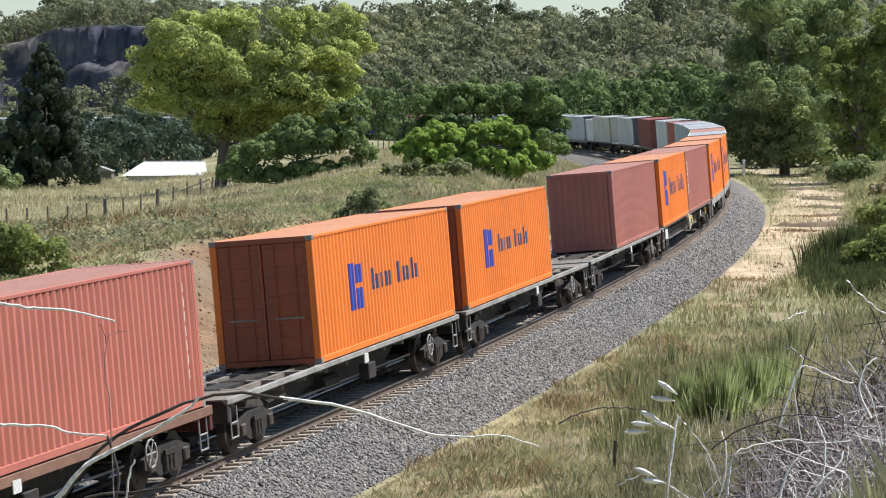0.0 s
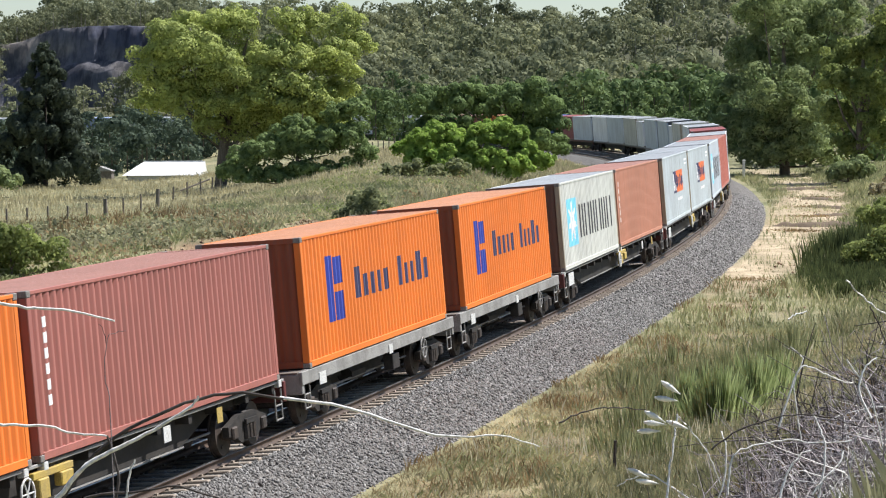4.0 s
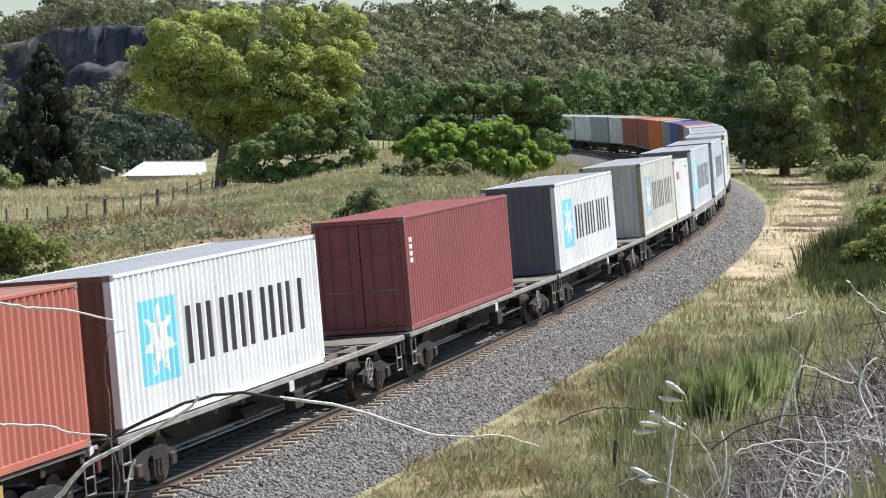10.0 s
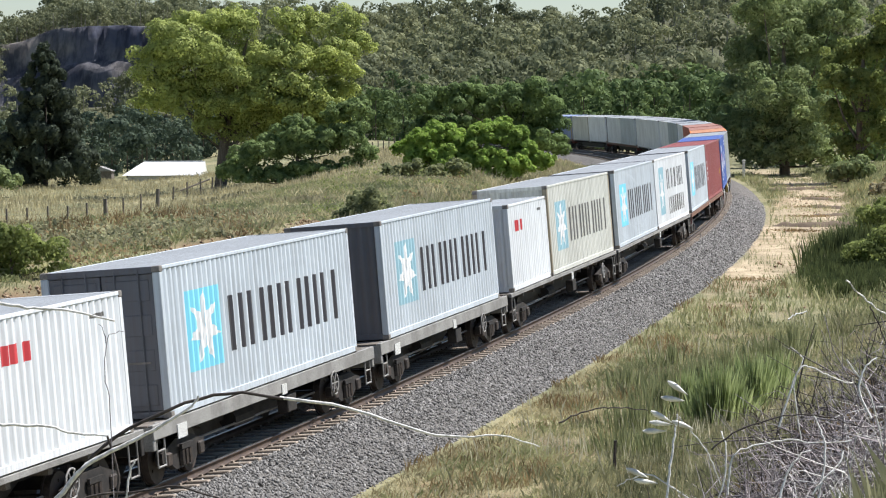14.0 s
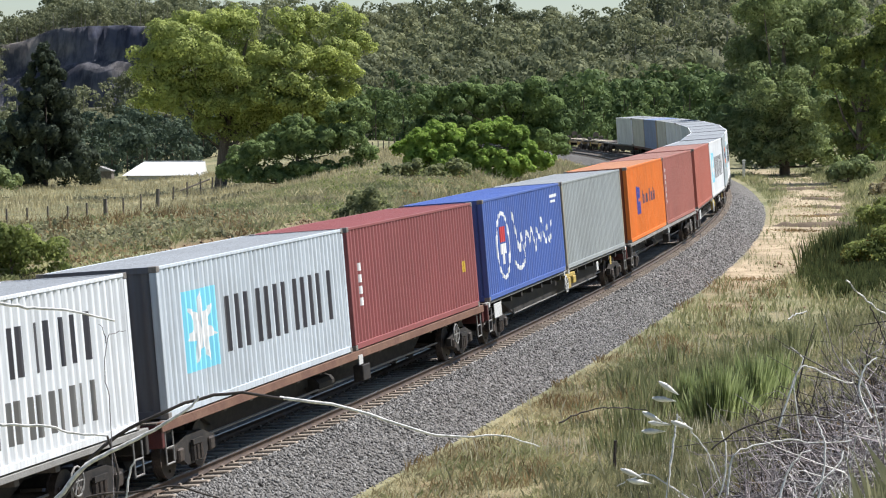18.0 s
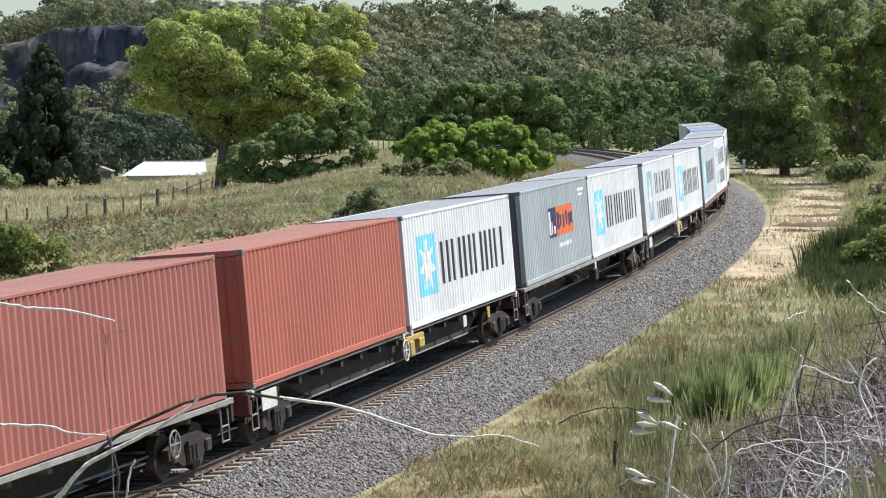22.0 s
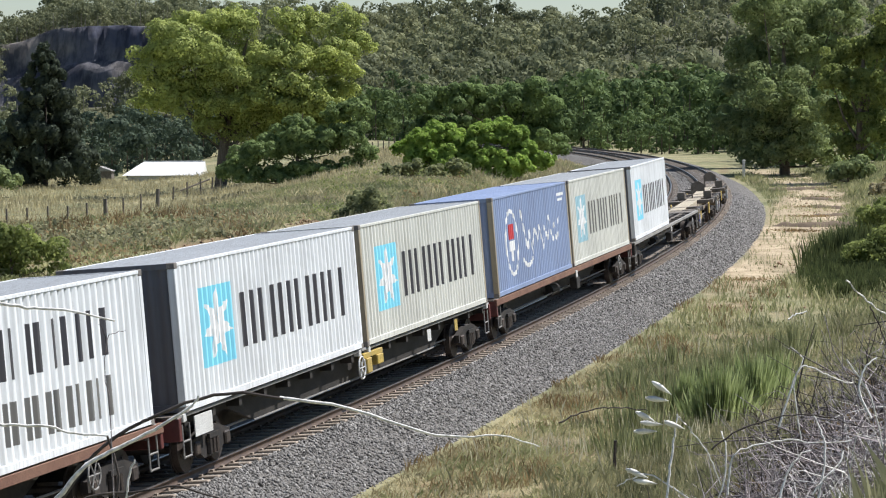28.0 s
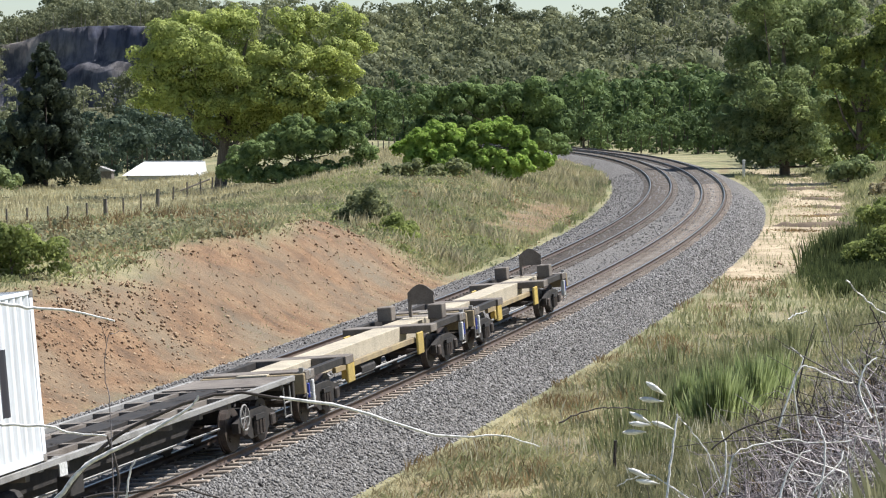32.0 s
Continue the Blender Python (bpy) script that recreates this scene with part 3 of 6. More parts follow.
def container_proto(L, h, doors_first):
    """A steel shipping container, base centred on the origin, x along it, the viewer's side at -y."""
    root = empty("shipping_container")
    a, b = -L / 2, L / 2
    Y = W / 2
    for side in (-1, 1):
        us = wave_stops(0.16, L - 0.16)
        part("side_panel", sheet_mesh("side_panel", us + a, wave(us), 0.15, h - 0.06, Y - 0.012, side), None, root)
        part("bottom_rail", box_bm(a + 0.15, b - 0.15, min(side * Y, side * (Y - 0.07)), max(side * Y, side * (Y - 0.07)), 0.02, 0.155, bevel=0.008), None, root)
        part("top_rail", box_bm(a + 0.15, b - 0.15, min(side * Y, side * (Y - 0.07)), max(side * Y, side * (Y - 0.07)), h - 0.075, h - 0.008, bevel=0.008), None, root)
        for x0, x1 in ((a, a + 0.16), (b - 0.16, b)):
            part("corner_post", box_bm(x0 + 0.004, x1 - 0.004, min(side * (Y - 0.004), side * (Y - 0.16)), max(side * (Y - 0.004), side * (Y - 0.16)), 0.118, h - 0.118, bevel=0.012), None, root)
            for z0 in (0.0, h - 0.118):
                c = part("corner_casting", box_bm(x0 - 0.002, x1 + 0.002, min(side * (Y + 0.002), side * (Y - 0.165)), max(side * (Y + 0.002), side * (Y - 0.165)), z0, z0 + 0.118, bevel=0.01), CAST, root)
    # roof: shallow ribs across, flat header plates at the ends
    us = wave_stops(0.3, L - 0.3, 0.209)
    zz = h - 0.012 - wave(us, 0.209, 0.022)
    V = np.concatenate([np.stack([us + a, us * 0 - Y + 0.06, zz], 1), np.stack([us + a, us * 0 + Y - 0.06, zz], 1)])
    n = len(us)
    i = np.arange(n - 1)
    part("roof_panel", mesh_of("roof_panel", V, np.stack([i, i + 1, n + i + 1, n + i], 1)), None, root)
    for x0, x1 in ((a + 0.15, a + 0.31), (b - 0.31, b - 0.15)):
        part("header_plate", box_bm(x0, x1, -Y + 0.06, Y - 0.06, h - 0.05, h - 0.01), None, root)
    part("floor", box_bm(a + 0.1, b - 0.1, -Y + 0.05, Y - 0.05, 0.06, 0.14), CAST, root)
    # the two ends: one corrugated, one with a pair of doors
    ex, dx = (b, a) if doors_first else (a, b)
    sx = 1 if ex > 0 else -1
    us = wave_stops(-Y + 0.15, Y - 0.15, 0.25)
    me = sheet_mesh("end_panel", us, wave(us + 5, 0.25, 0.045), 0.15, h - 0.1, 0, 1)
    for v in me.vertices:
        v.co = Vector((ex - sx * 0.03 + sx * v.co.y, v.co.x, v.co.z))
    part("end_panel", me, None, root)
    part("end_sill", box_bm(min(ex, ex - sx * 0.1), max(ex, ex - sx * 0.1), -Y + 0.16, Y - 0.16, 0.02, 0.16), None, root)
    part("end_header", box_bm(min(ex, ex - sx * 0.1), max(ex, ex - sx * 0.1), -Y + 0.16, Y - 0.16, h - 0.12, h - 0.008), None, root)
    sd = -sx
    part("door_sill", box_bm(min(dx, dx - sd * 0.12), max(dx, dx - sd * 0.12), -Y + 0.16, Y - 0.16, 0.02, 0.14), None, root)
    part("door_header", box_bm(min(dx, dx - sd * 0.12), max(dx, dx - sd * 0.12), -Y + 0.16, Y - 0.16, h - 0.13, h - 0.008), None, root)
    for y0, y1 in ((-Y + 0.165, -0.012), (0.012, Y - 0.165)):
        x0, x1 = sorted((dx - sd * 0.035, dx - sd * 0.085))
        face = dx - sd * 0.035
        door = part("door", box_bm(x0, x1, y0, y1, 0.15, h - 0.14, bevel=0.01), None, root)
        for k in range(4):
            zc = 0.45 + k * (h - 0.9) / 3
            q0, q1 = sorted((face - sd * 0.004, face + sd * 0.016))
            part("door_panel", box_bm(q0, q1, y0 + 0.08, y1 - 0.08, zc - 0.2, zc + 0.2, bevel=0.008), None, door)
        for f in (0.27, 0.73):
            yy = y0 + (y1 - y0) * f
            bar = part("locking_bar", rod_bm((face + sd * 0.03, yy, 0.06), (face + sd * 0.03, yy, h - 0.05), 0.018, n=6), None, door)
        part("door_handle", box_bm(*sorted((face + sd * 0.03, face + sd * 0.05)), y0 + 0.15, y1 - 0.2, 1.05, 1.09), CAST, door)
    return root


def decal(name, spans, L, mat, root, label, lift=0.0):
    """Paint on the folded side that faces the viewer, a part for each span of (u0, u1, low, high), low and high numbers or functions of u."""
    for u0, u1, lo, hi in spans:
        us = wave_stops(u0, u1)
        if callable(lo) or callable(hi):
            us = np.unique(np.round(np.concatenate([us, np.linspace(u0, u1, max(3, int((u1 - u0) / 0.05)))]), 3))
        z0 = lo(us) if callable(lo) else np.full(len(us), lo)
        z1 = hi(us) if callable(hi) else np.full(len(us), hi)
        y = -(W / 2 - 0.012 - wave(us) + 0.004 + lift)
        V = np.concatenate([np.stack([us - L / 2, y, z0], 1), np.stack([us - L / 2, y, z1], 1)])
        n = len(us)
        i = np.arange(n - 1)
        part(name, mesh_of(name, V, np.stack([i, i + 1, n + i + 1, n + i], 1), [mat]), mat, root, label)


def uprights(u, w, z, h, t):
    """Two heavy upright bars."""
    return [(u, u + t, z, z + h), (u + w - t, u + w, z, z + h)]


def mark_row(root, L, u0, u1, z, h, n, mat, label, heavy=0.2):
    """A row of n heavy plain blocks in place of a name."""
    spans = []
    cell = (u1 - u0) / n
    w = cell * 0.8
    for k in range(n):
        u = u0 + k * cell
        spans += uprights(u, w, z, h, heavy)
    return decal("marking", spans, L, mat, root, label)


def star_square(root, L, sky, z0=0.72, z1=2.3, u0=1.25, u1=3.25):
    decal("emblem", [(u0, u1, z0, z1)], L, sky, root, "sky-blue painted square")
    cu, cz, R = (u0 + u1) / 2, (z0 + z1) / 2, min(u1 - u0, z1 - z0) * 0.5
    ring = [(cu + q * math.sin(k * math.pi / 7) * (u1 - u0) / (2 * R) * 0.92, cz + q * math.cos(k * math.pi / 7)) for k in range(14) for q in ((R * 0.97 if k % 2 == 0 else R * 0.44),)]
    Vs, Fs, o = [], [], 0
    for k in range(14):
        tri = sorted([(cu, cz), ring[k], ring[(k + 1) % 14]])
        us = wave_stops(tri[0][0], tri[2][0])
        us = np.unique(np.append(us, tri[1][0]))
        long_z = np.interp(us, [tri[0][0], tri[2][0]], [tri[0][1], tri[2][1]])
        bent_z = np.interp(us, [q[0] for q in tri], [q[1] for q in tri])
        lo, hi = np.minimum(long_z, bent_z), np.maximum(long_z, bent_z)
        y = -(W / 2 - 0.012 - wave(us) + 0.007)
        n = len(us)
        Vs.append(np.concatenate([np.stack([us - L / 2, y, lo], 1), np.stack([us - L / 2, y, hi], 1)]))
        a = np.arange(n - 1)
        Fs.append(np.stack([a, a + 1, n + a + 1, n + a], 1) + o)
        o += 2 * n
    part("star", mesh_of("star", np.concatenate(Vs), np.concatenate(Fs), [STAR_WHITE]), None, root, "white painted seven-pointed star")


def tall_marks(root, L, u=0.55, z0=0.9, z1=2.5, n=6, mat=None):
    step = (z1 - z0) / n
    decal("marking", [(u, u + 0.24, z0 + k * step, z0 + (k + 0.68) * step) for k in range(n)], L, mat or INK_WHITE, root, "small white painted mark")


def small_marks(root, L, mat=None):
    decal("marking", [(L - 1.9, L - 0.7, HIGH - 0.42, HIGH - 0.32), (L - 1.7, L - 0.9, HIGH - 0.58, HIGH - 0.5)], L, mat or INK_WHITE, root, "small painted bar")


def paint_orange(root, L):
    decal("emblem", [(1.75, 2.25, 0.85, 2.35), (2.32, 3.05, 0.85, 1.5), (2.32, 3.05, 1.68, 2.3)], L, INK_BLUE, root, "royal-blue painted emblem")
    spans = [(4.1 + k * 0.62, 4.1 + k * 0.62 + 0.36, 1.22, 1.95 if k in (0, 6, 9) else 1.74) for k in range(11) if k != 5]
    decal("marking", spans, L, INK_NAVY, root, "dark blue painted bar")


def paint_orange_small(root, L):
    decal("emblem", [(2.75, 3.1, 0.95, 2.05), (3.16, 3.8, 0.95, 1.44), (3.16, 3.8, 1.56, 2.0)], L, INK_BLUE, root, "royal-blue painted emblem")
    spans = [(4.5 + k * 0.40, 4.5 + k * 0.40 + 0.24, 1.3, 1.82 if k in (0, 6, 9) else 1.66) for k in range(11) if k != 5]
    decal("marking", spans, L, INK_NAVY, root, "dark blue painted bar")


def paint_grey_logo(root, L):
    decal("emblem", [(4.5, 5.9, 1.2, 2.15)], L, INK_NAVY, root, "navy painted square")
    decal("emblem", [(5.9, 9.1, 1.2, 2.15)], L, INK_ORANGE, root, "orange painted panel")
    decal("marking", [(4.65, 4.85, 1.3, 2.05), (5.0, 5.25, 1.3, 1.7), (5.4, 5.75, 1.3, 1.55)], L, INK_WHITE, root, "white painted shape", 0.004)
    decal("marking", [(6.1 + k * 0.5, 6.42 + k * 0.5, 1.42 + 0.08 * (k % 2), 1.86 + 0.1 * (k % 3 == 0)) for k in range(6)], L, INK_NAVY, root, "dark painted bar", 0.004)
    decal("marking", [(6.2 + k * 0.38, 6.48 + k * 0.38, 0.82, 0.95) for k in range(6)], L, INK_WHITE, root, "small white painted bar")


def paint_script(root, L, ink):
    """A flowing white brush stroke beside an oval ring."""
    cu, cz, ru, rz = 2.55, 1.45, 0.95, 1.0
    f = lambda q, k: k * np.sqrt(np.clip(1 - ((q - cu) / (ru * (1 if k == rz else 0.86))) ** 2, 0, 1))
    decal("emblem", [(cu - ru, cu + ru, lambda q: cz + f(q, rz * 0.88), lambda q: cz + f(q, rz)), (cu - ru, cu + ru, lambda q: cz - f(q, rz), lambda q: cz - f(q, rz * 0.88))], L, ink, root, "white painted oval ring")
    decal("emblem", [(2.2, 2.85, 1.55, 2.0)], L, INK_RED, root, "red painted patch")
    decal("emblem", [(2.2, 2.9, 1.2, 1.5), (2.45, 2.75, 0.9, 1.2)], L, INK_WHITE, root, "white painted patch")
    tw = 0.085
    mid = lambda q: 1.42 + 0.24 * np.sin((q - 4.2) * 7.4) + 0.14 * np.sin((q - 4) * 3.1) + 0.10 * np.sin((q - 4) * 14.0)
    big = lambda q: 1.75 + 0.55 * np.cos((q - 4.0) * 3.4)
    low = lambda q: 0.62 + 0.3 * ((q - 4.9) / 0.9) ** 2
    decal("marking", [(5.2, 10.3, lambda q: mid(q) - tw, lambda q: mid(q) + tw), (4.0, 5.3, lambda q: big(q) - tw * 1.5, lambda q: big(q) + tw * 1.5),
                      (4.1, 5.6, lambda q: low(q) - tw * 0.8, lambda q: low(q) + tw * 0.8)], L, ink, root, "flowing white brush stroke")


def paint_red_bars(root, L):
    decal("marking", [(0.9 + k * 0.42, 1.2 + k * 0.42, 1.75, 2.08) for k in range(3)], L, INK_RED, root, "small red painted block")
    decal("marking", [(L - 1.5, L - 0.8, 2.2, 2.28)], L, INK_FADED, root, "small painted bar")


def paint_star(root, L, ink=None, sky=None):
    star_square(root, L, sky or INK_SKY)
    mark_row(root, L, 3.65, 11.2, 0.9, 1.12, 6, ink or INK_BLACK, "heavy black painted bar", 0.3)


def paint_two_rows(root, L):
    star_square(root, L, INK_PALE_SKY, 0.5, 2.5, 1.4, 3.1)
    mark_row(root, L, 4.3, 10.6, 1.5, 0.85, 6, INK_BLACK, "black painted bar", 0.19)
    mark_row(root, L, 4.6, 10.6, 0.42, 0.72, 7, INK_FADED, "faded black painted bar", 0.17)


PROTO = {}
# front of each container along the train at the start, with its colour, markings, and which end its doors are at
LOAD = [
    (-12.38, "L", RED_BROWN, "marks", 0), (7.44, "L", ORANGE, "orange_small", 1), (21.12, "L", ORANGE, "orange_small", 0), (46.66, "L", BROWN, "", 0),
    (60.31, "L", ORANGE, "orange", 0), (72.86, "L", BROWN, "tall", 0), (87.19, "L", ORANGE, "orange", 0), (101.57, "L", ORANGE, "orange", 0),
    (116.00, "L", CREAM, "star", 0), (128.58, "L", TAN, "tall", 0), (142.31, "L", MID_GREY, "logo", 0), (154.81, "L", MID_GREY, "logo", 0),
    (168.09, "L", SILVER, "star", 0), (180.63, "L", RED_BROWN, "tall", 0), (194.25, "L", WHITE, "star", 0), (213.77, "L", DARK_RED, "short", 1),
    (233.22, "L", WHITE, "star", 0), (252.91, "L", CREAM, "worn", 0), (265.44, "S", WHITE, "bars", 0), (273.40, "L", SILVER, "star", 1),
    (288.31, "L", SILVER, "pale", 0), (302.47, "S", WHITE, "bars", 0), (308.86, "L", CREAM, "worn", 0), (322.33, "L", SILVER, "star", 0),
    (334.86, "L", WHITE, "two", 0), (348.47, "L", SILVER, "star", 0), (360.98, "L", DARK_RED, "tag", 0), (374.42, "L", BLUE, "script", 0),
    (386.95, "L", GREY, "", 0), (400.88, "L", ORANGE, "orange_small", 0), (413.43, "L", BROWN, "tall", 0), (427.21, "L", RED_BROWN, "", 1),
    (439.77, "L", WHITE, "star", 0), (453.49, "L", SLATE, "logo", 0), (465.95, "L", WHITE, "star", 0), (479.39, "L", WHITE, "two", 0),
    (491.91, "L", WHITE, "star", 0), (505.57, "L", SILVER, "star", 0), (518.08, "L", WHITE, "two", 0), (531.89, "L", WHITE, "star", 0),
    (544.45, "L", CREAM, "star", 0), (558.14, "L", FADED_BLUE, "script", 0), (570.66, "L", CREAM, "worn", 0), (584.44, "L", WHITE, "star", 0)]
LABELS = {ORANGE: "bright orange corrugated steel", BROWN: "dull brown corrugated steel", RED_BROWN: "red-brown corrugated steel", DARK_RED: "dark red corrugated steel",
          TAN: "faded tan-brown corrugated steel", WHITE: "white corrugated steel", CREAM: "weathered cream corrugated steel", SILVER: "silver-grey corrugated steel",
          MID_GREY: "stained pale grey corrugated steel", GREY: "dull grey corrugated steel", SLATE: "streaked slate-grey corrugated steel", BLUE: "deep blue corrugated steel", FADED_BLUE: "faded pale blue corrugated steel"}
WORDS = {"marks": "with white marks", "orange": "with blue emblem", "orange_small": "with small blue emblem", "": "with plain sides", "tall": "with column of white marks", "star": "with star and black blocks",
         "logo": "with navy and orange panel", "short": "with barred doors", "worn": "with faded star and blocks", "bars": "with red blocks",
         "pale": "with pale star and blocks", "two": "with two rows of blocks", "tag": "with yellow tag", "script": "with white brush stroke"}


BROWN_ENDS = (116.00, 142.31, 194.25)


def build_container(u, size, paint, marks, doors):
    L, h = (LONG, HIGH) if size == "L" else (SHORT, LOW)
    key = (size, doors)
    if key not in PROTO:
        PROTO[key] = container_proto(L, h, doors)
        root = PROTO[key]
        for o in root.children_recursive:
            if o.data.materials[0] is None:
                o["painted"] = 1
    else:
        src = PROTO[key]
        root = copy_thing(src, Matrix.Identity(4))
        for o in list(root.children_recursive):
            if o.name.split(".")[0] in ("marking", "emblem", "star"):
                bpy.data.objects.remove(o)
    for o in root.children_recursive:
        if o.get("painted"):
            slot = o.material_slots[0]
            slot.link = "OBJECT"
            kind = o.name.split(".")[0]
            slot.material = ROOF_GREY if kind in ("roof_panel", "header_plate") and paint in (WHITE, CREAM, SILVER, MID_GREY, GREY, SLATE) else paint
            if kind in ("roof_panel", "header_plate") and paint in (ORANGE, BROWN, RED_BROWN, TAN):
                slot.material = SALMON_ROOF if paint == ORANGE else ROSE_ROOF
            if paint in (CREAM, MID_GREY, GREY, FADED_BLUE) and kind == "corner_post":
                slot.material = RUSTY_EDGE
            # ends of orange and pale boxes take a colour darkened for their shade
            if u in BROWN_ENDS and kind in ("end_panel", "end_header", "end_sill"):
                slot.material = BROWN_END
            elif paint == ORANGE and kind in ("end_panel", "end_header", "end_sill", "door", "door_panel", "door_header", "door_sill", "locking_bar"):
                slot.material = SHADED_ORANGE_END
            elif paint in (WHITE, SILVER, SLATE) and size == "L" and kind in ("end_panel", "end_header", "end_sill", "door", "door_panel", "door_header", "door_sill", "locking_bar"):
                slot.material = SHADED_GREY_END
    tagged(root, f"{LABELS[paint]} {'shipping container' if size == 'L' else 'short shipping container'} {WORDS[marks]}", "container", "containers on the train")
    return root, L


def mark_container(root, L, marks):
    if marks == "orange":
        paint_orange(root, L)
    elif marks == "orange_small":
        paint_orange_small(root, L)
    elif marks == "star":
        paint_star(root, L)
    elif marks == "pale":
        paint_star(root, L, None, INK_PALE_SKY)
    elif marks == "worn":
        paint_star(root, L, INK_FADED, INK_PALE_SKY)
    elif marks == "two":
        paint_two_rows(root, L)
    elif marks == "logo":
        paint_grey_logo(root, L)
        small_marks(root, L)
    elif marks == "script":
        paint_script(root, L, INK_WHITE)
        small_marks(root, L)
    elif marks == "bars":
        paint_red_bars(root, L)
    elif marks == "tall":
        tall_marks(root, L)
    elif marks == "short":
        tall_marks(root, L, 0.5, 1.7, 2.4, 4)
    elif marks == "tag":
        tall_marks(root, L, 0.8, 1.0, 2.1, 4)
        decal("tag", [(10.6, 11.0, 1.05, 1.35)], L, INK_YELLOW, root, "yellow tag")
    elif marks == "marks":
        decal("marking", [(L - q, L - q + 0.07, 0.6 + 0.28 * k, 0.8 + 0.28 * k) for q in (0.95, 0.62) for k in range(7)], L, CREAM, root, "small faded white mark")


# ---- wagons ----
def bogie_parts(parent, x):
    b = empty("bogie")
    b.parent = parent
    b.location = (x, 0, 0)
    for sy in (-1, 1):
        y = sy * 0.98
        bm = prism(bmesh.new(), [(-1.15, 0.62), (-1.15, 0.42), (-0.72, 0.36), (-0.45, 0.22), (0.45, 0.22), (0.72, 0.36), (1.15, 0.42), (1.15, 0.62), (0.8, 0.70), (0.45, 0.80), (-0.45, 0.80), (-0.8, 0.70)], y - 0.07, y + 0.07)
        part("side_frame", bm, BLACK_IRON, b)
        for ax in (-0.875, 0.875):
            part("axle_box", box_bm(ax - 0.14, ax + 0.14, y - 0.13, y + 0.13, 0.34, 0.60, bevel=0.03), WHEEL, b)
        for k in (-0.2, 0, 0.2):
            part("spring", rod_bm((k, y + sy * 0.09, 0.27), (k, y + sy * 0.09, 0.56), 0.075, n=8), WHEEL, b)
        part("brake_beam", box_bm(-0.3, 0.3, y + sy * 0.1, y + sy * 0.16, 0.58, 0.68), BLACK_IRON, b)
    part("bolster", box_bm(-0.22, 0.22, -1.0, 1.0, 0.52, 0.82, bevel=0.03), BLACK_IRON, b)
    for ax in (-0.875, 0.875):
        bm = bmesh.new()
        for sy in (-1, 1):
            rod(bm, (0, sy * 0.69, 0), (0, sy * 0.82, 0), 0.46, 0.455, 20)
            rod(bm, (0, sy * 0.66, 0), (0, sy * 0.69, 0), 0.49, 0.49, 20)
            rod(bm, (0, sy * 0.82, 0), (0, sy * 0.86, 0), 0.14, 0.12, 10)
            for k in range(3):
                a = k * 2.094
                box(bm, 0.30 * math.cos(a) - 0.03, 0.30 * math.cos(a) + 0.03, sy * 0.835 - 0.01, sy * 0.835 + 0.01, 0.30 * math.sin(a) - 0.03, 0.30 * math.sin(a) + 0.03)
        rod(bm, (0, -0.85, 0), (0, 0.85, 0), 0.08, 0.08, 8)
        w = part("wheelset", bm, WHEEL, b)
        w.location = (ax, 0, 0.47)
        w["axle"] = 0 if ax < 0 else 1
    return b


def brake_wheel(root, x, y, z, mat):
    c = Vector((x, y, z))
    pts = [c + Vector((0.26 * math.cos(k * math.pi / 9), 0, 0.26 * math.sin(k * math.pi / 9))) for k in range(19)]
    vs, fs = tube(pts, [0.022] * 19, 6)
    wheel = part("brake_wheel", mesh_of("brake_wheel", vs, fs, [mat], True), mat, root, "pale spoked hand-brake wheel")
    for k in range(0, 18, 3):
        part("spoke", rod_bm(c, pts[k], 0.015, n=5), mat, wheel)
    return wheel


def step_iron(root, x, y):
    bm = bmesh.new()
    for dx in (-0.2, 0.2):
        rod(bm, (x + dx, y, 0.40), (x + dx, y, 1.05), 0.02, n=5)
    for z in (0.42, 0.72):
        rod(bm, (x - 0.2, y, z), (x + 0.2, y, z), 0.02, n=5)
    return part("step", bm, GREY_SILL, root, "bent steel shunter's step")


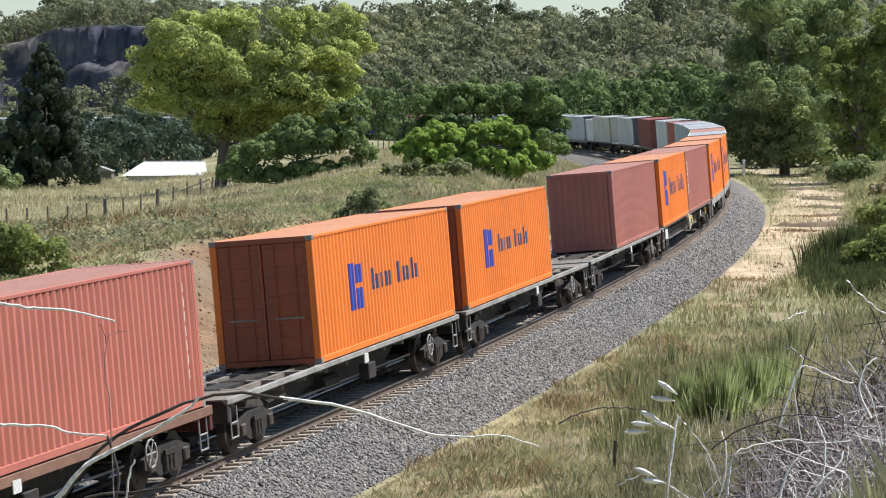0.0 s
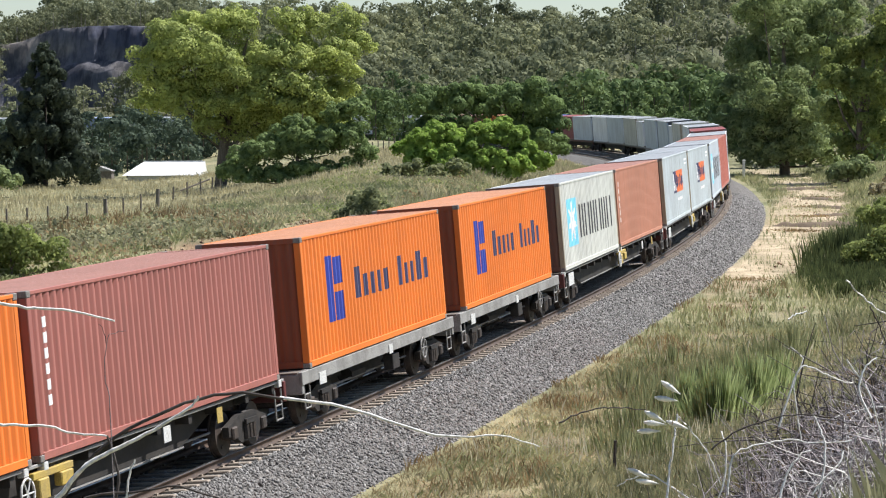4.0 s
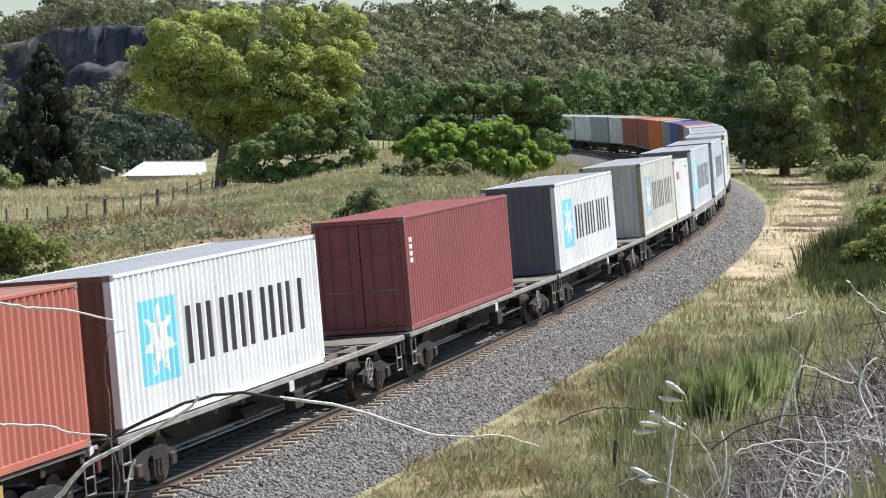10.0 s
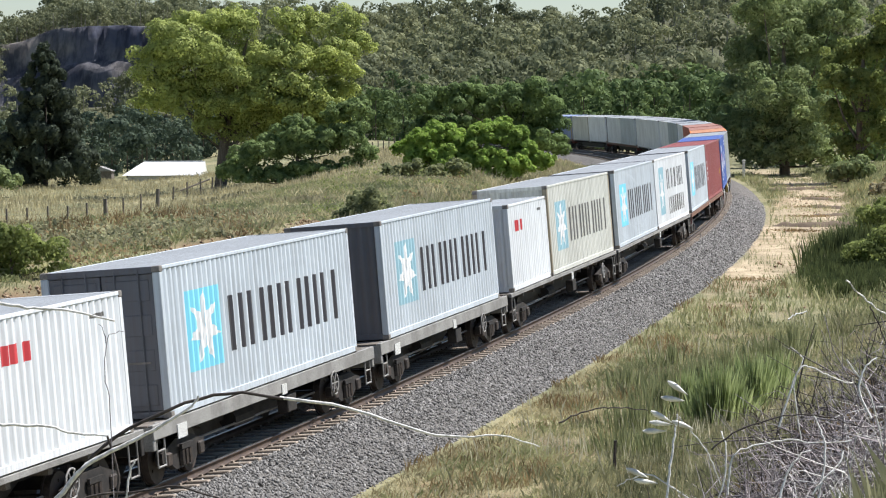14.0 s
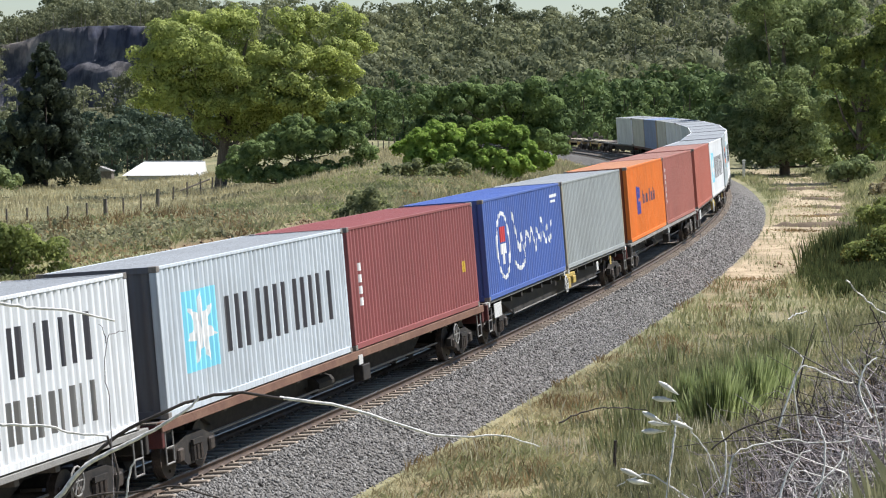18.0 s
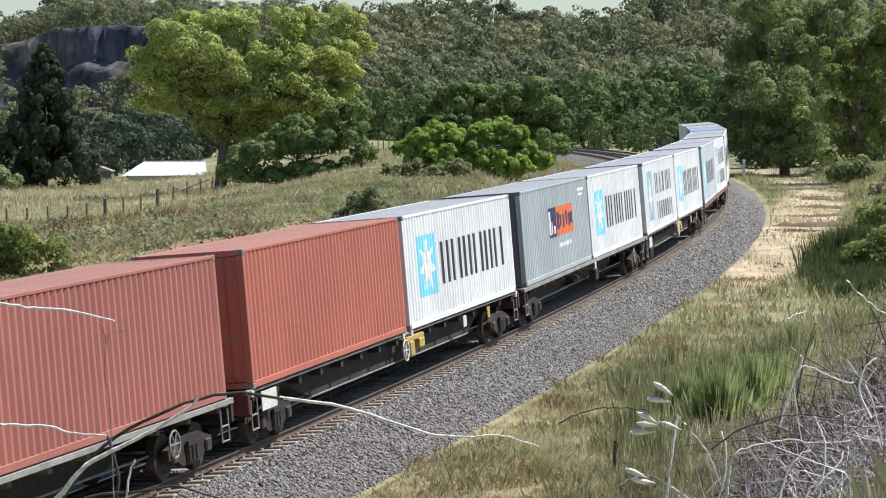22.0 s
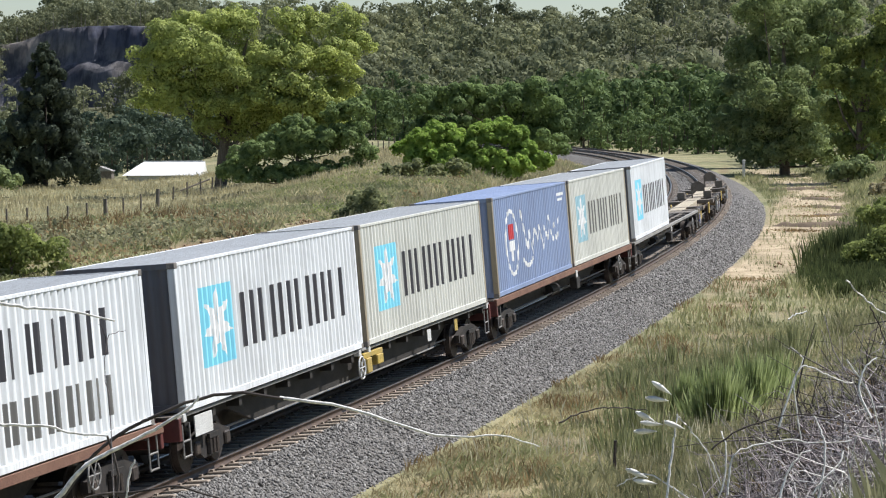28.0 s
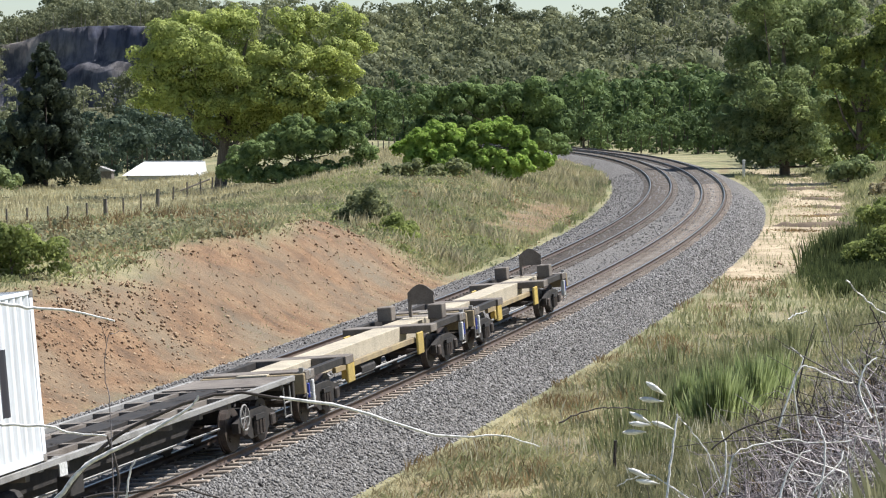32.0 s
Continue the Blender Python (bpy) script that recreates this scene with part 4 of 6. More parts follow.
def wagon_proto(length, style):
    """A container flat wagon over its headstocks, origin at rail level in the middle."""
    root = empty("flat_wagon")
    a, b = -length / 2, length / 2
    D = DECK
    inset = 2.1 if length > 15 else 1.9
    sill_mat = {"deep": DARK_SILL, "brown": BROWN_SILL, "grey": GREY_SILL, "plain": DARK_SILL, "spine": PALE_YELLOW}[style]
    if style != "spine":
        for sy in (-1, 1):
            y0, y1 = sorted((sy * 1.12, sy * 1.22))
            if style == "deep":
                out = [(a, D - 0.02), (a, D - 0.30), (a + inset + 1.7, D - 0.30), (a + inset + 3.2, D - 0.72), (b - inset - 3.2, D - 0.72), (b - inset - 1.7, D - 0.30), (b, D - 0.30), (b, D - 0.02)]
                part("side_sill", prism(bmesh.new(), out, y0 - sy * 0.38, y1 - sy * 0.38), DARK_SILL, root)
                part("sill_flange", box_bm(a, b, y0 - sy * 0.05, y1, D - 0.075, D - 0.012, bevel=0.01), GREY_SILL, root)
                part("lower_flange", box_bm(a + inset + 3.2, b - inset - 3.2, y0 - sy * 0.36, y1 - sy * 0.24, D - 0.75, D - 0.72), GREY_SILL, root)
            else:
                dp = {"grey": 0.30, "brown": 0.20, "plain": 0.13}[style]
                part("side_sill", box_bm(a, b, y0, y1, D - dp, D - 0.012, bevel=0.01), GREY_SILL if style == "plain" else sill_mat, root)
                out = [(a + inset + 1.6, D - 0.2), (a + inset + 2.6, D - 0.62), (b - inset - 2.6, D - 0.62), (b - inset - 1.6, D - 0.2)]
                part("under_truss", prism(bmesh.new(), out, y0 - sy * 0.75, y1 - sy * 0.75), BLACK_IRON, root)
        part("centre_sill", prism(bmesh.new(), [(a + 0.2, D - 0.03), (a + 0.2, D - 0.42), (a + inset + 1.4, D - 0.42), (a + inset + 2.4, D - 0.80), (b - inset - 2.4, D - 0.80), (b - inset - 1.4, D - 0.42), (b - 0.2, D - 0.42), (b - 0.2, D - 0.03)], -0.3, 0.3), BLACK_IRON, root)
        n = int(length / 1.55)
        for k in range(n):
            x = a + 0.6 + k * (length - 1.2) / (n - 1)
            part("cross_beam", box_bm(x - 0.09, x + 0.09, -1.12, 1.12, D - 0.26, D - 0.03), RUST_DECK if style != "deep" else DARK_SILL, root)
        for x0, x1 in ((a + 0.02, a + 1.9), (b - 1.9, b - 0.02)):
            part("end_deck", box_bm(x0, x1, -1.1, 1.1, D - 0.05, D - 0.018), RUST_DECK, root)
        for sy in (-0.62, 0.62):
            part("stringer", box_bm(a + 1.9, b - 1.9, sy - 0.06, sy + 0.06, D - 0.2, D - 0.035), RUST_DECK, root)
    else:
        part("spine", box_bm(a, b, -0.36, 0.36, D - 0.48, D - 0.03, bevel=0.015), CREAM_BEAM, root, "dusty cream centre beam")
        for x in (a + 0.5, a + 3.6, b - 3.6, b - 0.5):
            part("outrigger", box_bm(x - 0.32, x + 0.32, -1.2, 1.2, D - 0.22, D - 0.02, bevel=0.015), RUST_DECK, root)
        for sy in (-1, 1):
            for x0, x1 in ((a + 0.2, a + 3.9), (b - 3.9, b - 0.2)):
                y0, y1 = sorted((sy * 0.98, sy * 1.14))
                part("side_beam", box_bm(x0, x1, y0, y1, D - 0.20, D - 0.03, bevel=0.01), BLACK_IRON, root)
            for x in (a + 4.3, b - 4.3):
                y0, y1 = sorted((sy * 0.9, sy * 1.06))
                part("gear_cover", box_bm(x - 0.28, x + 0.28, y0 + 0.05, y1 - 0.05, D - 0.72, D - 0.16, bevel=0.02), YELLOW, root, "yellow end plate")
        for sy in (-0.7, 0.7):
            part("side_rail", box_bm(a + 3.9, b - 3.9, sy - 0.05, sy + 0.05, D - 0.46, D - 0.32, bevel=0.01), PALE_YELLOW, root, "dusty yellow side rail")
            part("brake_lever", box_bm(a + 4.7, a + 5.3, sy - 0.07, sy + 0.07, D - 0.72, D - 0.46, bevel=0.02), YELLOW, root, "worn yellow lever box")
        x = b - 1.2
        bm = box_bm(x - 0.05, x + 0.05, -0.62, -0.54, D, D + 0.55)
        box(bm, x - 0.05, x + 0.05, 0.02, 0.10, D, D + 0.55)
        arch = [(-0.62 + 0.72 * k / 8, 0.66 + 0.22 * math.sin(math.pi * k / 8)) for k in range(9)]
        lo = [bm.verts.new((x - 0.03, yy, D + 0.34)) for yy, _ in (arch[0], arch[-1])]
        top = [bm.verts.new((x - 0.03, yy, D + zz)) for yy, zz in arch]
        bm.faces.new([lo[0], *top, lo[1]])
        lo2 = [bm.verts.new((x + 0.03, yy, D + 0.34)) for yy, _ in (arch[0], arch[-1])]
        top2 = [bm.verts.new((x + 0.03, yy, D + zz)) for yy, zz in arch]
        bm.faces.new([lo2[0], *top2, lo2[1]][::-1])
        for k in range(8):
            bm.faces.new((top[k], top2[k], top2[k + 1], top[k + 1]))
        part("load_stop", bm, RUST_DECK, root, "brown hooped steel load stop")
        for yy in (0.4, -1.0):
            part("stop_box", box_bm(x - 0.7, x - 0.25, yy, yy + 0.4, D - 0.03, D + 0.36, bevel=0.02), RUST_DECK, root)
    # floor-locked corner posts for the boxes
    for x in ((a + 0.35, -0.4, 0.4, b - 0.35) if length > 24 else (a + 0.35, a + 6.4, b - 6.4, b - 0.35) if length > 16 else (a + 0.5, b - 0.5)):
        for sy in (-1, 1):
            part("twist_lock", box_bm(x - 0.09, x + 0.09, sy * 1.13 - 0.07, sy * 1.13 + 0.07, D - 0.16, D - 0.004, bevel=0.012), GREY_SILL if style != "deep" else WHITE_PLATE, root)
    for x, sx in ((a, -1), (b, 1)):
        part("headstock", box_bm(*sorted((x, x - sx * 0.14)), -1.2, 1.2, D - 0.5, D - 0.06, bevel=0.015), {"brown": RED_BEAM, "deep": RED_BEAM}.get(style, sill_mat), root)
        bm = box_bm(*sorted((x - sx * 0.1, x + sx * 0.34)), -0.09, 0.09, 0.76, 0.98)
        box(bm, *sorted((x + sx * 0.2, x + sx * 0.42)), -0.17, 0.15, 0.70, 1.04, bevel=0.03)
        part("coupler", bm, BLACK_IRON, root)
        step_iron(root, x - sx * 0.45, -1.16)
        bm = rod_bm((x - sx * 0.02, 0.35, 0.86), (x + sx * 0.3, 0.35, 0.55), 0.03, n=6)
        part("air_hose", bm, BLACK_IRON, root)
    bogie_parts(root, a + inset)
    bogie_parts(root, b - inset)
    part("brake_tank", rod_bm((-1.4, -0.55, 0.62), (-0.2, -0.55, 0.62), 0.19, n=10), BLACK_IRON, root)
    part("brake_rod", rod_bm((a + inset + 1, -0.7, 0.55), (b - inset - 1, -0.7, 0.55), 0.025, n=5), GREY_SILL, root)
    if style == "deep":
        brake_wheel(root, -0.55, -1.26, D - 0.42, WHITE_PLATE)
        bm = box_bm(-0.15, 1.5, -1.2, -1.06, D - 0.26, D - 0.14, bevel=0.01)
        box(bm, 0.9, 1.4, -1.24, -1.08, D - 0.5, D - 0.26, bevel=0.02)
        box(bm, 0.0, 0.4, -1.24, -1.08, D - 0.62, D - 0.26, bevel=0.02)
        part("brake_gear", bm, YELLOW, root, "yellow-painted brake gear")
        part("number_plate", box_bm(a + 0.75, a + 1.75, -1.245, -1.225, D - 0.50, D - 0.10), WHITE_PLATE, root, "white blank data plate")
        part("data_plate", box_bm(5.6, 5.95, -1.24, -1.225, D - 0.42, D - 0.12), WHITE_PLATE, root, "small white plate")
        part("data_plate", box_bm(b - inset - 2.2, b - inset - 1.9, -1.24, -1.225, D - 0.42, D - 0.12), YELLOW, root, "small yellow plate")
    elif style == "spine":
        for x in (a + 0.2, b - 0.2):
            part("hose_cover", box_bm(x - 0.20 if x > 0 else x + 0.14, x - 0.14 if x > 0 else x + 0.20, -1.2, -1.12, D - 0.62, D - 0.30, bevel=0.015), INK_BLUE, root, "small blue cover")
            part("air_valve", box_bm(x - 0.5 if x > 0 else x + 0.38, x - 0.38 if x > 0 else x + 0.5, -1.22, -1.1, D - 0.75, D - 0.25, bevel=0.02), WHITE_PLATE, root, "small white valve box")
            part("lamp_bracket", box_bm(x - 0.05, x + 0.05, -1.15, -1.05, D - 0.3, D + 0.06), GREY_SILL, root)
    else:
        brake_wheel(root, b - 3.4, -1.26, D - 0.5, GREY_SILL)
        for x in (0.4,):
            part("data_plate", box_bm(x - 0.16, x + 0.16, -1.24, -1.222, D - 0.34, D - 0.12), WHITE_PLATE, root, "small white plate")
        part("valve_box", box_bm(0.8, 1.4, -1.15, -0.9, D - 0.78, D - 0.4, bevel=0.02), BLACK_IRON, root)
        if style == "grey":
            part("number_plate", box_bm(a + 1.2, a + 1.7, -1.24, -1.222, D - 0.42, D - 0.15), WHITE_PLATE, root, "white blank data plate")
    return root


# each wagon: front of its headstock, rear, style
WAGONS = [
    (-18.9, 0.2, "brown"), (0.95, 20.05, "plain"), (20.7, 39.8, "plain"), (40.3, 59.3, "plain"), (59.9, 85.5, "deep"), (86.5, 100.1, "grey"),
    (100.9, 114.7, "grey"), (115.6, 141.2, "deep"), (141.9, 167.4, "deep"), (167.7, 193.2, "deep"), (193.85, 213.1, "plain"), (213.4, 232.6, "plain"),
    (232.85, 252.2, "plain"), (252.5, 271.9, "plain"), (272.5, 286.8, "grey"), (287.6, 301.4, "grey"), (302.05, 321.5, "plain"), (321.95, 347.45, "plain"),
    (348.05, 373.6, "brown"), (374.0, 399.6, "deep"), (400.45, 426.0, "plain"), (426.8, 452.4, "deep"), (453.05, 478.6, "plain"), (478.95, 504.5, "deep"),
    (505.15, 530.7, "brown"), (531.45, 557.0, "deep"), (557.7, 583.3, "brown"), (584.0, 609.6, "plain"), (610.2, 625.2, "spine"), (625.9, 639.9, "spine")]
WLABEL = {"deep": "long flat wagon with a deep dark sill and yellow brake gear", "brown": "long flat wagon with a rusty brown sill and red ends", "plain": "dark container flat wagon with a light truss below",
          "grey": "grey-sided container flat wagon with white plates", "spine": "empty dusty yellow spine wagon with hooped load stops"}
TRAIN = []          # (thing, middle of its wagon, bogie spacing, offset along the wagon, height)


def build_train():
    protos = {}
    for u0, u1, style in WAGONS:
        length = round((u1 - u0) * 2) / 2
        key = (length, style)
        if key not in protos:
            protos[key] = wg = wagon_proto(length, style)
        else:
            wg = copy_thing(protos[key], Matrix.Identity(4))
        tagged(wg, WLABEL[style], "wagon", "wagons of the train")
        TRAIN.append((wg, (u0 + u1) / 2, length - 4.0, 0.0, 0.0))
    made = []
    for u, size, paint, marks, doors in LOAD:
        root, L = build_container(u, size, paint, marks, doors)
        made.append((root, L, marks))
        mid = u + L / 2
        w0, w1 = next((a, b) for a, b, _ in WAGONS if a - 1 < mid < b + 1)
        length = round((w1 - w0) * 2) / 2
        TRAIN.append((root, (w0 + w1) / 2, length - 4.0, mid - (w0 + w1) / 2, DECK))
    for root, L, marks in made:
        mark_container(root, L, marks)


build_train()


def motions():
    for ob, m, seed in OATS:
        q = random.Random(seed)
        a, b = q.uniform(0, 6), q.uniform(0, 6)
        if seed > 3:        # a stalk that the gusts push in
            gusts = ((2.85, 0.45, 1.0), (12.0, 0.28, 0.95), (12.98, 0.15, 0.6), (22.5, 0.3, 0.8))
            lean = lambda t: sum(k * math.exp(-((t - c) / w) ** 2) for c, w, k in gusts) + 0.05 * math.sin(5 * t)
            walk(ob, [(k * 0.1, m @ pose(0, 0, 0, 0, SWING * lean(k * 0.1), 0)) for k in range(321)])
            continue
        rows = []
        for k in range(81):
            t = k * 0.4
            w = 0.55 * math.sin(1.9 * t + a) + 0.35 * math.sin(3.3 * t + b)
            rows.append((t, m @ pose(0, 0, 0, 0.3 * math.sin(1.3 * t + b), 0.75 * w, 0)))
        walk(ob, rows)
    times = [k * 0.8 for k in range(41)]
    for ob, mid, base, dx, dz in TRAIN:
        walk(ob, [(t, car_pose(mid - run(t), base) @ Matrix.Translation((dx, 0, dz))) for t in times])
    # the wheels turn as they roll; all front axles turn alike, and all rear ones
    sets = [o for ob, *_ in TRAIN for o in ob.children_recursive if "axle" in o.keys()]
    for axle in (0, 1):
        alike = [o for o in sets if o["axle"] == axle]
        first = alike[0]
        rows = []
        for k in range(int(SECONDS * FPS) + 1):
            t = k / FPS
            rows.append((t, Matrix.Translation((-0.875 if axle == 0 else 0.875, 0, 0.47)) @ Matrix.Rotation(-run(t) / 0.47, 4, "Y")))
        walk(first, rows)
        for o in alike[1:]:
            o.rotation_mode = "QUATERNION"
            o.animation_data_create()
            o.animation_data.action = first.animation_data.action
            o.animation_data.action_slot = first.animation_data.action_slot


# ======== plants ========
GUM_LEAF = leafy("gum_leaf", (0.31, 0.375, 0.125), (0.54, 0.60, 0.21), 0.30, 0.28)
DARK_LEAF = leafy("dark_leaf", (0.20, 0.26, 0.13), (0.42, 0.49, 0.24), 0.25, 0.45)
PINE_LEAF = leafy("pine_leaf", (0.05, 0.068, 0.056), (0.12, 0.145, 0.105), 0.4, 0.3)
BRIGHT_LEAF = leafy("bright_leaf", (0.25, 0.39, 0.09), (0.48, 0.62, 0.18), 0.5, 0.45)
SKIRT_LEAF = leafy("skirt_leaf", (0.16, 0.235, 0.10), (0.33, 0.42, 0.18), 0.5, 0.4)
OLIVE_LEAF = leafy("olive_leaf", (0.20, 0.25, 0.09), (0.42, 0.48, 0.18), 0.4, 0.6)
GREY_LEAF = leafy("grey_green_leaf", (0.20, 0.23, 0.13), (0.42, 0.45, 0.26), 0.6, 0.6)
WOOD_LEAF = leafy("hill_leaf", (0.16, 0.185, 0.12), (0.30, 0.315, 0.19), 0.014, 0.35, 0.15)
BELT_LEAF = leafy("belt_leaf", (0.085, 0.135, 0.06), (0.20, 0.275, 0.115), 0.05, 0.3, 0.15)
MID_LEAF = leafy("mid_leaf", (0.14, 0.21, 0.09), (0.28, 0.38, 0.15), 0.1, 0.35)
# leaf colour of the valley belt, darkened to hold its shade
SHADED_LEAF = leafy("shaded_valley_leaf", (0.055, 0.085, 0.065), (0.125, 0.165, 0.12), 0.1, 0.25, 0.15)
STRAW = leafy("straw_grass", (0.36, 0.32, 0.205), (0.70, 0.63, 0.45), 0.25, 0.5)
MEADOW = leafy("meadow_grass", (0.20, 0.245, 0.115), (0.54, 0.52, 0.33), 0.12, 0.5)
GREEN_GRASS = leafy("green_grass", (0.24, 0.31, 0.13), (0.50, 0.57, 0.30), 0.6, 0.6)
RUST_WEED = leafy("rust_weed", (0.20, 0.14, 0.085), (0.42, 0.32, 0.19), 0.5, 0.5)
SCRUB = leafy("scrub_grass", (0.17, 0.185, 0.105), (0.46, 0.44, 0.29), 0.35, 0.4)
PALE_STALK = leafy("pale_stalk", (0.55, 0.50, 0.38), (0.80, 0.76, 0.64), 0.6, 0.4)
DEAD_TWIG = plain("dead_twig", (0.20, 0.165, 0.165), (0.56, 0.50, 0.50), 5.0, 0.9)
PALE_TWIG = plain("pale_twig", (0.98, 0.95, 0.90), (0.90, 0.86, 0.80), 12.0, 0.85)
DARK_TWIG = plain("dark_twig", (0.05, 0.04, 0.036), (0.11, 0.09, 0.08), 9.0, 0.9)


def diamonds(P, N, size, rs, lean=0.3, aspect=1.5):
    """One leaf clump (a bent four-cornered blade) at each point, facing about along N."""
    n = len(P)
    N = N + rs.normal(0, lean, (n, 3))
    N /= np.linalg.norm(N, axis=1)[:, None] + 1e-9
    r = rs.normal(0, 1, (n, 3))
    U = np.cross(N, r)
    U /= np.linalg.norm(U, axis=1)[:, None] + 1e-9
    V = np.cross(N, U)
    s = (size * rs.uniform(0.6, 1.4, n))[:, None] if np.isscalar(size) else (size * rs.uniform(0.6, 1.4, n))[:, None]
    a, b = U * s * aspect * 0.5, V * s * 0.5
    bend = N * s * 0.18
    Q = np.stack([P - a, P - b + bend, P + a, P + b + bend], 1)
    return Q.reshape(-1, 3), np.arange(n * 4).reshape(n, 4)


def shell(blobs, count, rs, squash=0.8, inner=0.86):
    """Points and outward normals spread over the skins of blobs (x, y, z, radius)."""
    B = np.array(blobs, float)
    w = B[:, 3] ** 2
    k = rs.choice(len(B), count, p=w / w.sum())
    d = rs.normal(0, 1, (count, 3))
    d /= np.linalg.norm(d, axis=1)[:, None]
    low = d[:, 2] < -0.3
    d[low, 2] *= rs.choice([-1, 1], low.sum(), p=[0.6, 0.4])
    r = B[k, 3] * rs.uniform(inner, 1.06, count) * (1 + 0.10 * np.sin(d[:, 0] * 7 + k) * np.cos(d[:, 2] * 6 + k))
    P = B[k, :3] + d * r[:, None] * np.array([1, 1, squash])
    return P, d


def clumped(blobs, rs, per=9, k=0.42):
    """Breaks each blob into smaller tufts over its skin, for an uneven outline."""
    out = []
    for x, y, z, r in blobs:
        for _ in range(per):
            d = rs.normal(0, 1, 3)
            d /= np.linalg.norm(d)
            d[2] = d[2] if d[2] > -0.4 else -d[2]
            q = r * rs.uniform(0.55, 1.12)
            out.append((x + d[0] * q, y + d[1] * q, z + d[2] * q * 0.8, r * k * rs.uniform(0.7, 1.3)))
        out.append((x, y, z, r * 0.72))
    return out


def tree(name, at, blobs, leaf, count, size, trunk_r, label, category="tree", seed=1, bark=None, per=9, drop=0.0, group="", tuft=0.42, lean=0.3, aspect=1.5):
    """A tapered trunk with limbs to its clumps and a crown of many small leaf clumps."""
    rs = np.random.RandomState(seed)
    root = empty(name)
    x, y = at
    root.location = (x, y, land_z(x, y) - drop)
    top = max(b[2] + b[3] for b in blobs)
    mid = np.average(np.array(blobs)[:, :3], axis=0, weights=np.array(blobs)[:, 3])
    tubes = [tube([(0, 0, -0.3), (mid[0] * 0.08, 0, top * 0.2), (mid[0] * 0.3, mid[1] * 0.3, top * 0.45), (mid[0] * 0.7, mid[1] * 0.6, top * 0.8)], [trunk_r * 1.25, trunk_r, trunk_r * 0.7, trunk_r * 0.2], 9)]
    for bx, by, bz, br in sorted(blobs, key=lambda q: -q[3])[:14]:
        h = min(top * 0.45, max(0.2, bz * 0.45)) * rs.uniform(0.8, 1.1)
        a = Vector((mid[0] * 0.2 * h / top * 2, 0, h))
        c = Vector((bx, by, bz))
        m = a.lerp(c, 0.5) + Vector((rs.uniform(-0.4, 0.4), rs.uniform(-0.4, 0.4), -0.08 * (c - a).length))
        tubes.append(tube([a, m, c], [trunk_r * 0.42, trunk_r * 0.28, trunk_r * 0.1], 6))
    vs, fs = join_tubes(tubes)
    part("trunk", mesh_of("trunk", vs, fs, [bark or BARK], True), None, root)
    tufts = clumped(blobs, rs, per, tuft)
    P, N = shell(tufts, count, rs)
    keep = P[:, 2] > 0.05
    V, F = diamonds(P[keep], N[keep], size, rs, lean, aspect)
    part("crown", mesh_of("crown", V, F, [leaf]), None, root)
    return tagged(root, label, category, group)


# the great spreading tree in the field
GUM = [(-4.3, -1.6, 12.6, 3.3), (0.0, 0.2, 13.4, 2.8), (5.4, -0.5, 14.2, 2.2), (9.6, 0.5, 13.3, 2.7), (11.8, 0.3, 12.0, 1.3), (-7.5, -2.1, 9.9, 2.7), (-3.7, -3.0, 9.9, 3.5), (1.1, 2.0, 9.6, 3.3),
       (5.4, -1.3, 11.0, 2.9), (9.1, -1.2, 10.4, 2.6), (-8.5, 1.4, 6.7, 1.6), (-4.8, -0.1, 6.7, 2.8), (-0.5, 1.7, 6.4, 2.8), (3.7, -0.1, 6.4, 2.8), (7.8, 0.6, 7.0, 2.2), (9.6, -0.8, 5.1, 1.3),
       (0.5, 0.6, 4.0, 2.4), (4.8, 1.6, 3.7, 2.4), (7.5, 0, 4.6, 2.0), (2.2, -1.2, 5.2, 2.3), (9.6, 0.2, 7.6, 1.9), (-2.6, -1.0, 4.4, 1.8)]
# clumps on its sunny near side
GUM_FRONT = [(1.0, -4.5, 9.0, 1.7), (3.2, -4.6, 8.6, 1.6), (5.4, -4.5, 8.2, 1.7), (7.4, -4, 7.6, 1.6), (2.2, -4.6, 7.0, 1.6), (4.6, -4.4, 6.6, 1.6), (6.8, -4, 6.2, 1.5), (-1.2, -4.4, 9.8, 1.8), (9.0, -3.5, 6.0, 1.5),
       (8.8, -3.4, 3.8, 1.4), (3.0, -4, 10.8, 1.7), (6.0, -3.6, 10.4, 1.7), (0.4, -4.4, 6.4, 1.5), (10.4, -2, 9.4, 1.5), (-2.2, -2.0, 8.0, 2.2), (-6.0, -2.2, 7.8, 2.0), (-2.0, -3.2, 6.4, 1.6)]
g = land_z(-21.1, 250)
tree("spreading_gum_tree", (-21.1, 250), [(a + 1.6, b, c + 1.9 - g, r) for a, b, c, r in GUM + GUM_FRONT], GUM_LEAF, 160000, 0.155, 0.5, "broad yellow-green gum tree standing in the field", seed=11, per=20, tuft=0.34, lean=0.2)
